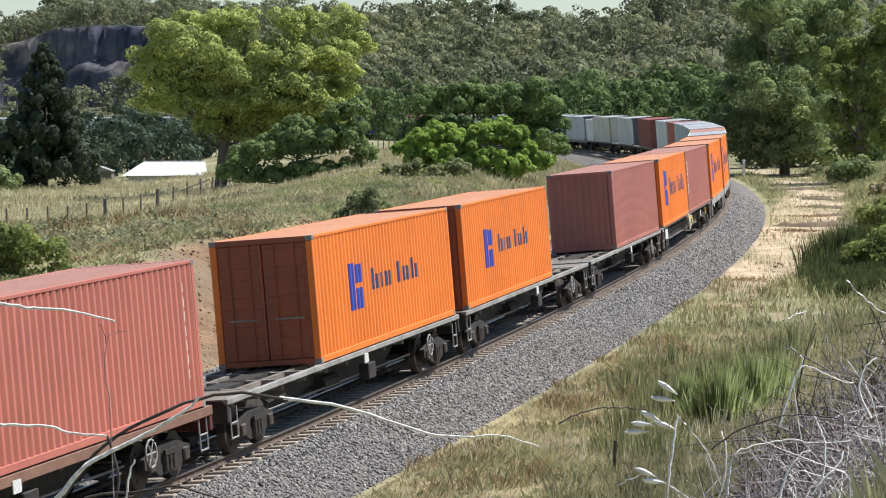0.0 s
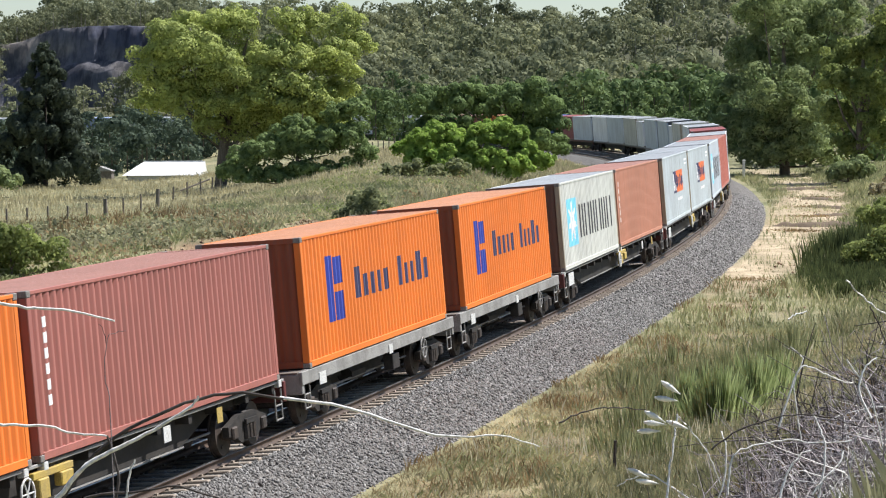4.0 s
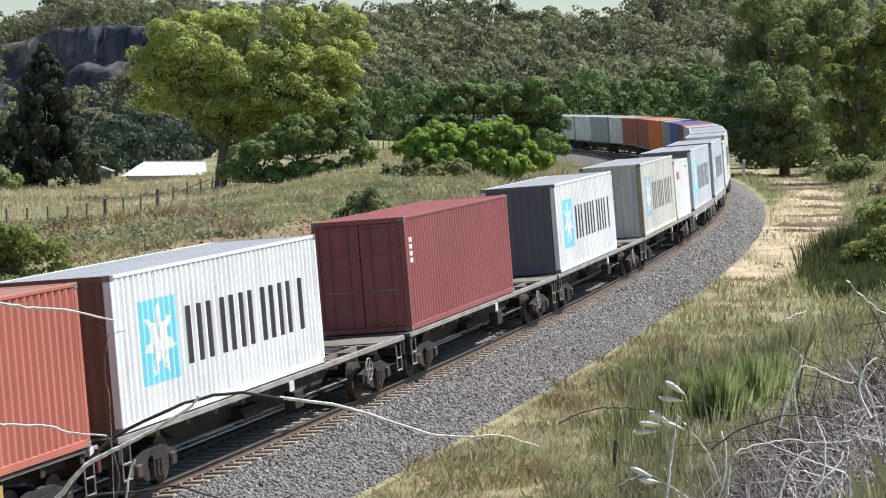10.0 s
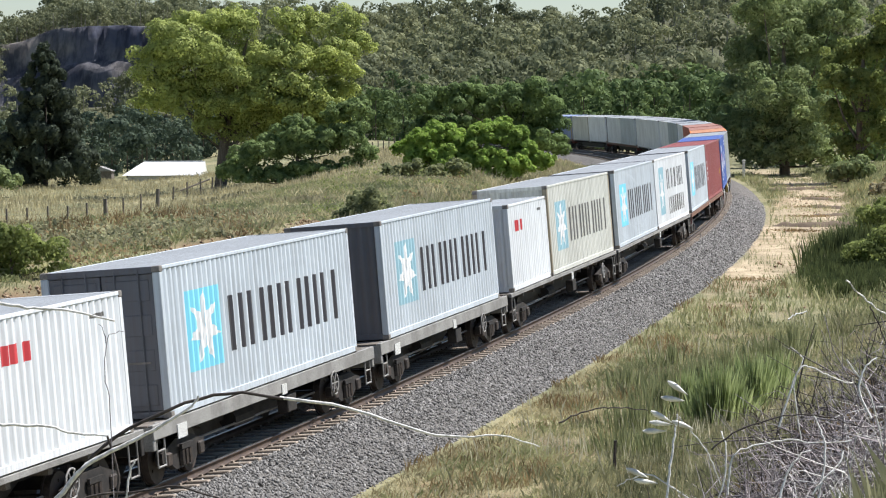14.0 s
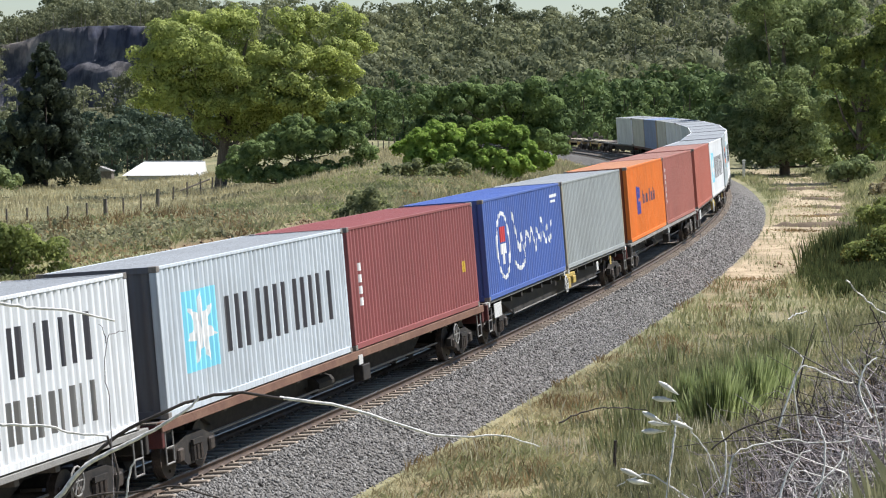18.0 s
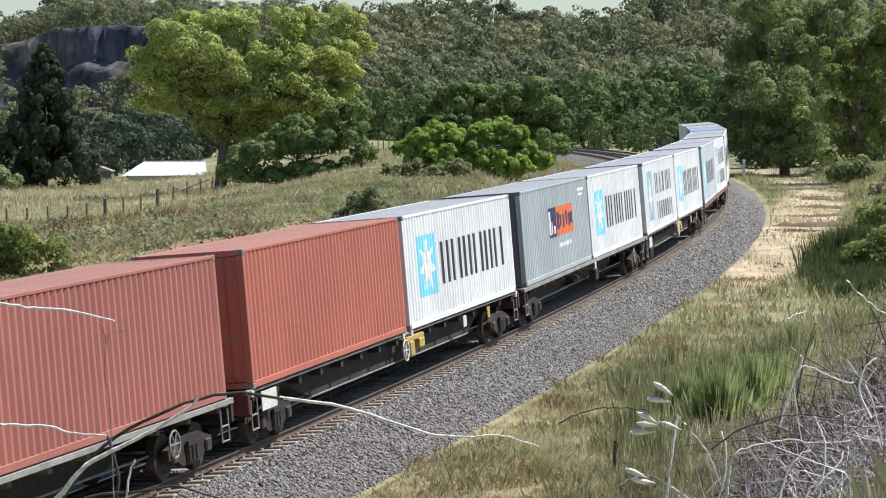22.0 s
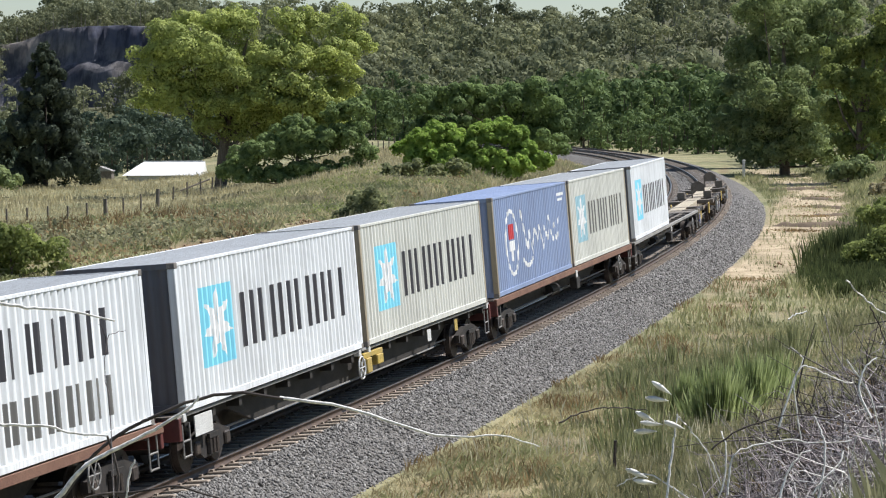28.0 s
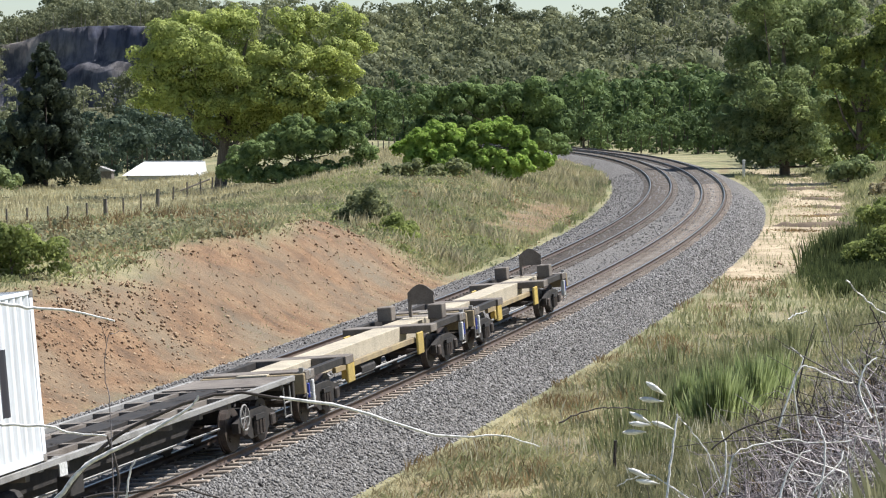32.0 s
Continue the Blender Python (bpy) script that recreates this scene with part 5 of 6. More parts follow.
SKIRT = [(-5.6, 0.3, 2.6, 1.1), (-4.4, 0.2, 3.4, 1.4), (-2.6, 0.2, 4.0, 1.7), (-0.8, 0.4, 4.6, 1.8), (1.0, 0.0, 4.4, 1.7), (2.8, 0.3, 5.0, 1.7), (4.6, 0.3, 5.2, 1.6), (5.8, 0.2, 4.0, 1.1),
         (4.9, 0.5, 7.2, 1.3), (3.2, 0.6, 7.0, 1.1), (0.2, 0.6, 6.2, 1.1), (-3.8, -0.5, 2.2, 1.2), (-1.8, -0.6, 2.3, 1.4), (0.4, -0.6, 2.4, 1.5), (2.4, -0.5, 2.6, 1.4), (4.4, -0.4, 2.8, 1.4), (6.0, -0.2, 2.7, 0.8)]
g = land_z(-11.9, 214)
tree("undergrowth", (-11.9, 214), [(a * 0.97, b, (c - 2) * 1.1 + 2 - g, r) for a, b, c, r in SKIRT], SKIRT_LEAF, 52000, 0.15, 0.16, "dense green scrub at the foot of the gum tree", "shrub", 12, per=18, tuft=0.32)

# the dark conifer beside it
def conifer(at, height, width, seed):
    rs = np.random.RandomState(seed)
    root = empty("dark_conifer")
    root.location = (*at, land_z(*at))
    vs, fs = tube([(0, 0, -0.3), (0.1, 0, height * 0.5), (0, 0, height * 0.97)], [0.28, 0.10, 0.02], 8)
    part("trunk", mesh_of("trunk", vs, fs, [DARK_TWIG], True), None, root)
    blobs = []
    for k in range(150):
        f = rs.uniform(0.03, 0.985) ** 0.85
        a = rs.uniform(0, 6.28)
        w = width / 2 * (1 - f) ** 0.72 * rs.uniform(0.45, 1.12)
        blobs.append((w * math.cos(a), w * math.sin(a), f * height, 0.25 + 0.85 * (1 - f) * rs.uniform(0.6, 1.2)))
    P, N = shell(blobs, 30000, rs, 1.25)
    keep = P[:, 2] > 0
    V, F = diamonds(P[keep], N[keep] + np.array([0, 0, -0.3]), 0.24, rs, aspect=2.4)
    part("crown", mesh_of("crown", V, F, [PINE_LEAF]), None, root)
    return tagged(root, "tall very dark conifer with drooping shaggy branches", "tree")


conifer((-41.4, 275), 15.0, 10.6, 21)
tree("dark_shrub", (-44, 250), [(0, 0, 2.2, 2.0), (2.0, 0.5, 1.6, 1.5), (-2, 0, 1.8, 1.8)], DARK_LEAF, 4500, 0.25, 0.2, "low dark green shrub beside the conifer", "shrub", 22)

# bushes inside the bend, bright in the sun, with darker trees behind
BUSHES = [(-5.9, 0.2, 4.6, 1.0), (-4.6, -0.3, 5.2, 1.2), (-3.2, 0.2, 5.7, 1.2), (-1.7, 0.2, 5.0, 1.3), (-0.2, -0.4, 5.4, 1.3), (1.2, 0.2, 5.9, 1.3), (2.6, 0.0, 5.4, 1.3), (3.8, 0.3, 4.4, 1.2), (4.8, 0.0, 3.6, 1.0),
          (1.9, 0.3, 6.5, 0.7), (-3.6, 0.3, 6.4, 0.6), (-4.8, -0.6, 3.9, 1.2), (-2.8, -0.8, 3.8, 1.3), (-0.8, -0.9, 3.6, 1.4), (1.2, -0.9, 3.5, 1.4), (3.0, -0.7, 3.4, 1.3), (0.0, -1.2, 2.6, 1.0), (1.8, -1.2, 2.5, 1.0), (-2.0, -1.2, 3.0, 1.0)]
g = land_z(2.6, 185)
tree("bright_green_bush", (2.6, 185), [(a * 0.88, b * 0.88, (c - 2.5) * 0.88 + 3.05 - g, r * 0.92) for a, b, c, r in BUSHES], BRIGHT_LEAF, 52000, 0.15, 0.2, "broad bright green leafy bush inside the bend", "bush", 31, per=26, tuft=0.27, lean=0.45, aspect=1.9)
tree("pale_grass_shrub", (-2.2, 178), [(0, 0, 0.5, 0.8), (1.6, 0, 0.4, 0.7), (3.2, 0.4, 0.5, 0.8), (-1.4, 0.2, 0.4, 0.6)], GREY_LEAF, 2600, 0.16, 0.06, "low grey-green scrub below the bright bush", "shrub", 32)
DARK_MID = [(-4.3, 1.4, 6.1, 2.6), (0.6, -0.3, 6.1, 3.1), (3.1, 1.7, 4.3, 2.2), (-1.2, 2.1, 3.4, 3.1), (-7.0, -1.5, 6.6, 2.1), (2.7, -1.3, 1.8, 2.0), (-9.8, -0.9, 6.1, 1.8), (4.3, 1.1, 2.4, 1.1), (-6.5, 0, 3.0, 2.4), (-10, 0, 3.0, 2.4)]
g = land_z(8.3, 285)
tree("dark_green_tree", (8.3, 285), [(a, b, c + 2.4 - g, r) for a, b, c, r in DARK_MID], MID_LEAF, 46000, 0.2, 0.3, "dense dark green trees in the crook of the bend", "tree", 33, per=14, tuft=0.34, lean=0.2)
SHRUB = [(0.0, -0.2, 0.9, 0.7), (-0.9, 0.3, 0.6, 0.6), (0.6, -0.5, 0.7, 0.5), (-0.3, -0.4, 0.3, 0.7), (-1.5, 0.2, 0.2, 0.5), (0.1, 0, 1.4, 0.6), (0.9, -0.4, 0.1, 0.7), (-0.6, 0.2, 1.2, 0.5)]
tree("grey_shrub", (-3.5, 127), SHRUB, GREY_LEAF, 4200, 0.11, 0.03, "scraggy grey-green shrub on the cutting's crest", "shrub", 34)
tree("crest_shrub", (-2.3, 122), [(0, 0, 0.5, 0.7), (0.6, 0, 0.1, 0.7), (-0.6, 0, 0.2, 0.6), (0.2, -0.6, -0.1, 0.8), (0.9, -0.9, -0.6, 0.7)], OLIVE_LEAF, 4200, 0.10, 0.03, "fresh green shrub at the edge of the cutting", "shrub", 35)
LEFT_SHRUB = [(-0.1, 0.2, 1.2, 0.9), (0.8, 0.2, 0.9, 0.7), (-1.0, 0, 1.3, 0.8), (-0.9, 0.6, 0.8, 0.9), (1.3, 0.4, 0.5, 0.4), (0.1, 0.6, 0.4, 0.6)]
tree("green_shrub", (-13.1, 80), LEFT_SHRUB, OLIVE_LEAF, 9000, 0.08, 0.05, "rounded green shrub at the top of the cutting", "shrub", 36, drop=0.35)

# tall trees beyond the service track, outside the bend
RIGHT_BIG = [(0.5, 2.5, 12.8, 3.9), (-3.1, 2.3, 9.5, 2.6), (3.1, 1.1, 9.3, 3.6), (-0.5, -2.3, 5.7, 3.9), (-3.9, 1.4, 3.9, 2.2), (-2.6, 1.8, 1.5, 2.2), (1.5, 1.9, 2.1, 2.6), (-4.6, 0.2, 7.2, 1.4), (4.6, 1.0, 13.4, 2.6), (-2.1, -1.1, 14.4, 2.1), (0.5, -3.0, 1.9, 2.2), (-1.6, -3.2, 1.2, 1.9), (2.6, -3.0, 1.0, 1.9), (0.5, -3.4, 3.8, 2.2), (-3.2, -2.5, 0.8, 1.6), (-2.4, -3.0, 3.4, 1.8)]
g = land_z(31.1, 240)
tree("tall_dark_tree", (31.1, 240), [(a, b, c + 2.6 - g, r) for a, b, c, r in RIGHT_BIG], DARK_LEAF, 80000, 0.17, 0.4, "tall dense dark green tree beyond the service track", seed=41, per=24, tuft=0.27)
RIGHT_OLIVE = [(-0.9, 1.2, 9.0, 1.9), (1.6, 0.3, 9.4, 2.1), (-2.3, -0.6, 7.1, 1.7), (0.5, -1.6, 6.2, 2.1), (2.8, 1.2, 6.2, 1.8), (-1.4, 1.6, 4.1, 1.8), (1.4, -1.5, 3.0, 2.1), (-0.5, 0.9, 1.6, 1.6), (2.8, -0.4, 11.3, 2.3)]
g = land_z(33.9, 215)
tree("olive_gum_tree", (33.9, 215), [(a, b, c + 2.8 - g, r) for a, b, c, r in RIGHT_OLIVE], OLIVE_LEAF, 40000, 0.16, 0.35, "olive-green gum tree on the bank beyond the service track", seed=42, per=20, tuft=0.30)
tree("dark_bank_shrub", (31.5, 205), [(0, 0, 1.2, 1.2), (1.2, 0, 0.9, 1.0), (-1.1, 0.3, 0.6, 0.7)], DARK_LEAF, 3600, 0.2, 0.12, "low dark shrub under the trees on the bank", "shrub", 43)
# bushes on the near bank at the side of the service track
tree("broom_bush", (17.6, 108), [(0, 0, 0.9, 1.0), (1.1, 0.4, 1.2, 1.1), (-0.8, 0.3, 0.5, 0.7), (2.2, 0, 1.6, 1.2), (1.2, -1.2, 0.6, 0.8)], OLIVE_LEAF, 11000, 0.10, 0.05, "sprawling olive-green bush beside the service track", "bush", 44)
tree("bank_bush", (21.5, 128), [(0, 0, 1.0, 1.2), (1.4, 0.4, 1.4, 1.3), (-0.9, 0.3, 0.5, 0.8), (2.6, 0, 1.7, 1.4)], OLIVE_LEAF, 9000, 0.13, 0.05, "leafy bush on the bank above the service track", "bush", 45)
tree("pale_bank_shrub", (28.6, 172), [(0, 0, 0.5, 0.8), (1.2, 0, 1.0, 1.0), (2.4, 0, 1.4, 1.1)], STRAW, 3000, 0.16, 0.05, "dry straw-coloured shrub on the bank", "shrub", 46)


# wooded belts and hills: uncountable, so one mesh each
def woodland(name, spots, leaf, label, seed, leaf_k=1.0, per_tree=300, low=0.25):
    rs = np.random.RandomState(seed)
    Vs, Fs, o = [], [], 0
    tv, tf = [], []
    X, Y = np.array([q[0] for q in spots]), np.array([q[1] for q in spots])
    Z = land(X, Y)[0]
    for (x, y, h), z in zip(spots, Z):
        w = h * rs.uniform(0.30, 0.45)
        blobs = []
        for _ in range(rs.randint(7, 12)):
            a, f = rs.uniform(0, 6.28), rs.uniform(low, 0.95)
            q = w * (1.15 - 0.75 * abs(f - 0.55)) * rs.uniform(0.1, 0.85)
            blobs.append((x + q * math.cos(a), y + q * math.sin(a), z + f * h, h * rs.uniform(0.09, 0.19)))
        P, N = shell(blobs, per_tree, rs)
        V, F = diamonds(P, N, h * 0.055 * leaf_k, rs, 0.2)
        Vs.append(V); Fs.append(F + o); o += len(V)
        q = len(tv)
        t = max(0.12, h * 0.016)
        tv += [(x - t, y, z - 0.5), (x + t, y, z - 0.5), (x + t * 0.4, y, z + h * 0.75), (x - t * 0.4, y, z + h * 0.75),
               (x, y - t, z - 0.5), (x, y + t, z - 0.5), (x, y + t * 0.4, z + h * 0.75), (x, y - t * 0.4, z + h * 0.75)]
        tf += [(q, q + 1, q + 2, q + 3), (q + 4, q + 5, q + 6, q + 7)]
    root = empty(name)
    part("trunks", mesh_of("trunks", tv, tf, [PALE_BARK if "hill" in name else BARK]), None, root)["kind"] = "stuff"
    part("crowns", mesh_of("crowns", np.concatenate(Vs), np.concatenate(Fs), [leaf]), None, root)["kind"] = "stuff"
    tagged(root, label, "woodland", kind="stuff")


def scatter(seed, n, az0, az1, r0, r1, h0, h1, keep=None):
    rs = np.random.RandomState(seed)
    az = np.radians(rs.uniform(az0, az1, n * 3))
    r = np.sqrt(rs.uniform(r0 * r0, r1 * r1, n * 3))
    x, y = np.sin(az) * r, np.cos(az) * r
    ok = np.abs(to_line(x, y)[1]) > 9.0
    if keep is not None:
        ok &= keep(np.degrees(az), r)
    x, y = x[ok][:n], y[ok][:n]
    low = 1 - 0.42 * smooth(-3.0, -4.5, np.degrees(np.arctan2(x, y))) * smooth(560, 620, np.hypot(x, y))
    return [(a, b, rs.uniform(h0, h1) * k) for a, b, k in zip(x, y, low)]


no_cliff = lambda az, r: ~((az > -11.6) & (az < -4.6) & (r > 430) & (r < 640))
woodland("hill_woodland", scatter(51, 620, -12, 12, 640, 1000, 11, 17) + scatter(52, 420, -12, 12, 1000, 1420, 11, 16) + scatter(61, 420, -12, -4, 612, 780, 8, 12) + scatter(64, 150, -12, -4.4, 602, 622, 5, 10) + scatter(65, 60, -12, -4.4, 560, 588, 6, 11) + scatter(53, 300, -12, 12, 480, 640, 8, 13, no_cliff), WOOD_LEAF,
         "olive and grey-green gum woodland covering the hillside", 54, 0.97, 300, 0.14)
woodland("tree_belt", scatter(55, 70, 2.0, 7.2, 385, 470, 7, 11) + scatter(63, 110, 2.6, 8.0, 330, 400, 2.5, 5.5) + scatter(57, 34, -4.0, 2.2, 335, 420, 5, 8) + scatter(58, 26, 6.0, 12, 262, 360, 9, 14) + scatter(59, 30, -3, 6, 470, 520, 8, 12),
         BELT_LEAF, "dark green belt of trees behind the railway", 60, 0.95, 470, 0.0)


# the belt's shade is in its leaf colour
woodland("valley_trees", scatter(62, 110, -12, -4.5, 385, 440, 5, 7.5) + scatter(56, 60, -12, -5.4, 310, 380, 4, 7), SHADED_LEAF, "blue-green trees low in the valley, leaf colour darkened for shade", 66, 0.95, 470, 0.0)


# grass: blades gathered in tufts
def blades(name, S, D, height, width, leaf, label, seed, world_xy=None, spread=0.12, lean=0.25):
    rs = np.random.RandomState(seed)
    if world_xy is None:
        P = on_line(S, D)
        x, y = P[:, 0], P[:, 1]
    else:
        x, y = world_xy
    n = len(x)
    z, soil = land(x, y)[:2]
    h = height * (0.8 + 0.42 * waves(x, y, seed, 7.0)) * rs.uniform(0.45, 1.25, n) * (1 - 0.75 * np.clip(soil, 0, 1))
    ok = rs.uniform(0, 1, n) > soil * 0.85
    x, y, z, h = x[ok], y[ok], z[ok], h[ok]
    n = len(x)
    a = rs.uniform(0, 6.28, n)
    w = width * rs.uniform(0.6, 1.4, n)
    dx, dy = np.cos(a) * w / 2, np.sin(a) * w / 2
    lx, ly = rs.normal(0, lean, n) * h, rs.normal(0, lean, n) * h
    V = np.stack([np.stack([x - dx, y - dy, z - 0.03], 1), np.stack([x + dx, y + dy, z - 0.03], 1),
                  np.stack([x + dx * 0.7 + lx * 0.4, y + dy * 0.7 + ly * 0.4, z + h * 0.6], 1), np.stack([x - dx * 0.4 + lx, y - dy * 0.4 + ly, z + h], 1)], 1).reshape(-1, 3)
    ob = new(name, mesh_of(name, V, np.arange(n * 4).reshape(n, 4), [leaf]))
    return tagged(ob, label, "grass", kind="stuff")


def tufted(rs, n, s0, s1, d0, d1, per, spread):
    k = n // per
    S = np.repeat(rs.uniform(s0, s1, k), per) + rs.normal(0, spread, k * per)
    D = np.repeat(rs.uniform(d0, d1, k), per) + rs.normal(0, spread, k * per)
    return S, np.clip(D, d0, d1)


rs = np.random.RandomState(70)
S, D = tufted(rs, 84000, -12, 34, 3.6, 13.5, 7, 0.25)
blades("verge_grass", S, D, 0.14, 0.012, STRAW, "dry straw-coloured grass on the verge", 71, lean=0.7)
S, D = tufted(rs, 40000, -10, 40, 4.2, 15, 40, 0.3)
blades("verge_green_grass", S, D, 0.22, 0.010, MEADOW, "mixed green and dry grass on the verge", 72, lean=0.55)
S, D = tufted(rs, 3600, -12, 42, 4.0, 14, 3, 0.2)
blades("seed_stalks", S, D, 0.6, 0.0035, PALE_STALK, "thin pale seeding stalks above the verge grass", 85, lean=0.12)
S, D = tufted(rs, 9000, -12, 40, 4.2, 14, 60, 0.35)
blades("verge_weeds", S, D, 0.42, 0.010, SCRUB, "dull grey-green weeds among the verge grass", 86)
S, D = tufted(rs, 6000, -8, 60, 3.5, 6.5, 40, 0.3)
blades("rusty_weeds", S, D, 0.3, 0.009, RUST_WEED, "rust-brown dead weeds at the ballast's edge", 87)
S, D = tufted(rs, 30000, 30, 190, 3.7, 13, 9, 0.25)
ok = S > 0
blades("far_verge_grass", S[ok], D[ok], 0.45, 0.03, MEADOW, "dry grass tufts beside the service track", 73)
S, D = tufted(rs, 26000, 40, 200, 8.2, 19, 12, 0.3)
blades("bank_grass", S, D, 0.6, 0.03, MEADOW, "tall mixed grass on the bank", 74)
# the field
def wedge(rs, n, az0, az1, r0, r1, per, spread):
    k = n // per
    az, r = np.radians(rs.uniform(az0, az1, k)), np.sqrt(rs.uniform(r0 * r0, r1 * r1, k))
    x = np.repeat(np.sin(az) * r, per) + rs.normal(0, spread, k * per)
    y = np.repeat(np.cos(az) * r, per) + rs.normal(0, spread, k * per)
    s, d = to_line(x, y)
    ok = d < -SPACING - 4.2
    return x[ok], y[ok]


blades("meadow_grass", None, None, 0.34, 0.022, MEADOW, "long green and straw grass of the meadow", 75, wedge(rs, 110000, -11, 2.5, 72, 200, 12, 0.4), lean=0.5)
blades("meadow_straw", None, None, 0.42, 0.022, STRAW, "pale ripe patches of the meadow", 102, wedge(rs, 36000, -11, 2.5, 74, 180, 110, 0.9), lean=0.45)
blades("field_grass", None, None, 0.5, 0.045, STRAW, "pale ripe grass of the far field", 76, wedge(rs, 60000, -11, 3.5, 190, 300, 12, 0.6), lean=0.2)
blades("crest_weeds", None, None, 0.55, 0.025, RUST_WEED, "rust-brown weeds along the cutting's crest", 77, wedge(rs, 4500, -10.5, -4, 92, 118, 30, 0.6), lean=0.2)
S, D = tufted(rs, 20000, 62, 210, -16, -7.5, 60, 0.5)
blades("inner_bend_grass", S, D, 0.6, 0.028, MEADOW, "long tufted grass along the inside of the bend", 99, lean=0.22)
S, D = tufted(rs, 15000, 62, 190, -16, -7.8, 90, 0.6)
blades("inner_bend_straw", S, D, 0.85, 0.028, STRAW, "pale ripe grass tufts along the inside of the bend", 100, lean=0.22)
S, D = tufted(rs, 12000, 58, 200, -9.6, -7.9, 8, 0.2)
blades("ballast_edge_grass", S, D, 0.4, 0.028, MEADOW, "short grass creeping onto the ballast's inner edge", 106, lean=0.4)
# dry grass below the bare face; tufts across the service track stand for shadows
S, D = tufted(rs, 5000, 2, 62, -8.7, -7.9, 20, 0.3)
blades("cutting_foot_grass", S, D, 0.3, 0.014, STRAW, "pale dry grass along the cutting's foot", 108, lean=0.4)


def shadow_weeds(x, y, seed, leaf=None):
    r2 = np.random.RandomState(seed)
    z = land(x, y)[0]
    P4 = np.stack([x, y, z + r2.uniform(0, 0.11, len(x))], 1)
    V, F = diamonds(P4, np.tile([0.3, -0.3, 0.8], (len(x), 1)), 0.07, r2, 0.8, 2.2)
    tagged(new("cutting_weeds", mesh_of("cutting_weeds", V, F, [leaf or GREY_LEAF])), "low weeds standing for shadow bands on the service track", "weeds", kind="stuff")




def meadow_clumps(seed, n, az0, az1, r0, r1, size, per, leaf, label):
    """Low clumps of weeds spread over the meadow."""
    r2 = np.random.RandomState(seed)
    x, y = wedge(r2, n, az0, az1, r0, r1, 1, 0.0)
    k = len(x)
    big = size * r2.uniform(0.4, 1.3, k)
    X = np.repeat(x, per) + r2.normal(0, 1, k * per) * np.repeat(big, per)
    Y = np.repeat(y, per) + r2.normal(0, 1, k * per) * np.repeat(big, per)
    z, soil = land(X, Y)[:2]
    H = np.abs(r2.normal(0, 0.5, k * per)) * np.repeat(big, per)
    ok = soil < 0.5
    V, F = diamonds(np.stack([X, Y, z + H], 1)[ok], np.tile([0.3, -0.4, 0.8], (ok.sum(), 1)), 0.09, r2, 0.7, 1.8)
    tagged(new("meadow_weeds", mesh_of("meadow_weeds", V, F, [leaf])), label, "weeds", kind="stuff")


meadow_clumps(88, 420, -10.5, 1.5, 76, 150, 0.34, 60, GREY_LEAF, "grey-green weed clumps in the meadow")
meadow_clumps(89, 110, -10.5, 1.5, 76, 170, 0.40, 60, MEADOW, "fresh green weed clumps in the meadow")
meadow_clumps(90, 160, -10.5, -1.5, 84, 125, 0.36, 60, RUST_WEED, "rust-brown weed clumps in the meadow")
# dark earth colour in place of tree shadows on the service track
SHADOW_EARTH = ballast_material("shadow_earth", (0.09, 0.065, 0.045), (0.20, 0.15, 0.10), False)


def water_bar(s0, d0, d1, h, w):
    """A low earth hump, dark to stand for a shadow across the service track."""
    n, m = 26, 9
    dd, q = np.meshgrid(np.linspace(d0, d1, n), np.linspace(-1, 1, m), indexing="ij")
    r3 = np.random.RandomState(int(s0))
    ss = s0 + 0.25 * np.sin(dd * 1.7 + s0) + q * w / 2
    P = on_line(ss.ravel(), dd.ravel())
    z = land(P[:, 0], P[:, 1])[0]
    f = (dd - d0) / (d1 - d0)
    z = z + (h * np.cos(q * 1.57) * np.clip(np.sin(f * 3.14) * 2.2, 0, 1) * r3.uniform(0.6, 1.3, dd.shape)).ravel() - 0.03
    i, j = np.meshgrid(np.arange(n - 1), np.arange(m - 1), indexing="ij")
    F = np.stack([i * m + j, (i + 1) * m + j, (i + 1) * m + j + 1, i * m + j + 1], -1).reshape(-1, 4)
    ob = new("water_bar", mesh_of("water_bar", np.stack([P[:, 0], P[:, 1], z], 1), F, [SHADOW_EARTH]))
    tagged(ob, "low dark earth hump standing for a shadow across the sandy service track", "earth mound")


water_bar(101, 3.7, 9.0, 0.26, 1.0)
water_bar(113, 6.0, 8.8, 0.18, 0.8)
water_bar(123, 6.4, 8.6, 0.18, 0.8)
water_bar(136, 6.0, 8.4, 0.18, 0.8)
water_bar(154, 4.4, 9.5, 0.24, 1.0)
# low brown weeds added where shadow bands cross the service track
for k, (s_, n_) in enumerate(((96, 160), (112, 120), (124, 140), (138, 110), (60, 90))):
    S, D = rs.normal(s_, 0.35, n_ * 2), rs.normal((5.3, 6.0, 6.6, 7.6, 4.6)[k], 0.7, n_ * 2)
    P = on_line(S, D)
    shadow_weeds(P[:, 0], P[:, 1], 84 + k, RUST_WEED)
# a bank of tall dark rushes beside the service track
TALL = leafy("tall_rush", (0.06, 0.085, 0.04), (0.17, 0.205, 0.09), 0.5, 0.5)
r2 = np.random.RandomState(97)
YY = r2.uniform(100, 114, 9000)
XX = (r2.triangular(1405, 1560, 1620, 9000) - 784) / 4670 * YY
blades("tall_rushes", None, None, 1.5, 0.022, TALL, "tall dark green rushes beside the service track", 97, (XX, YY), lean=0.12)
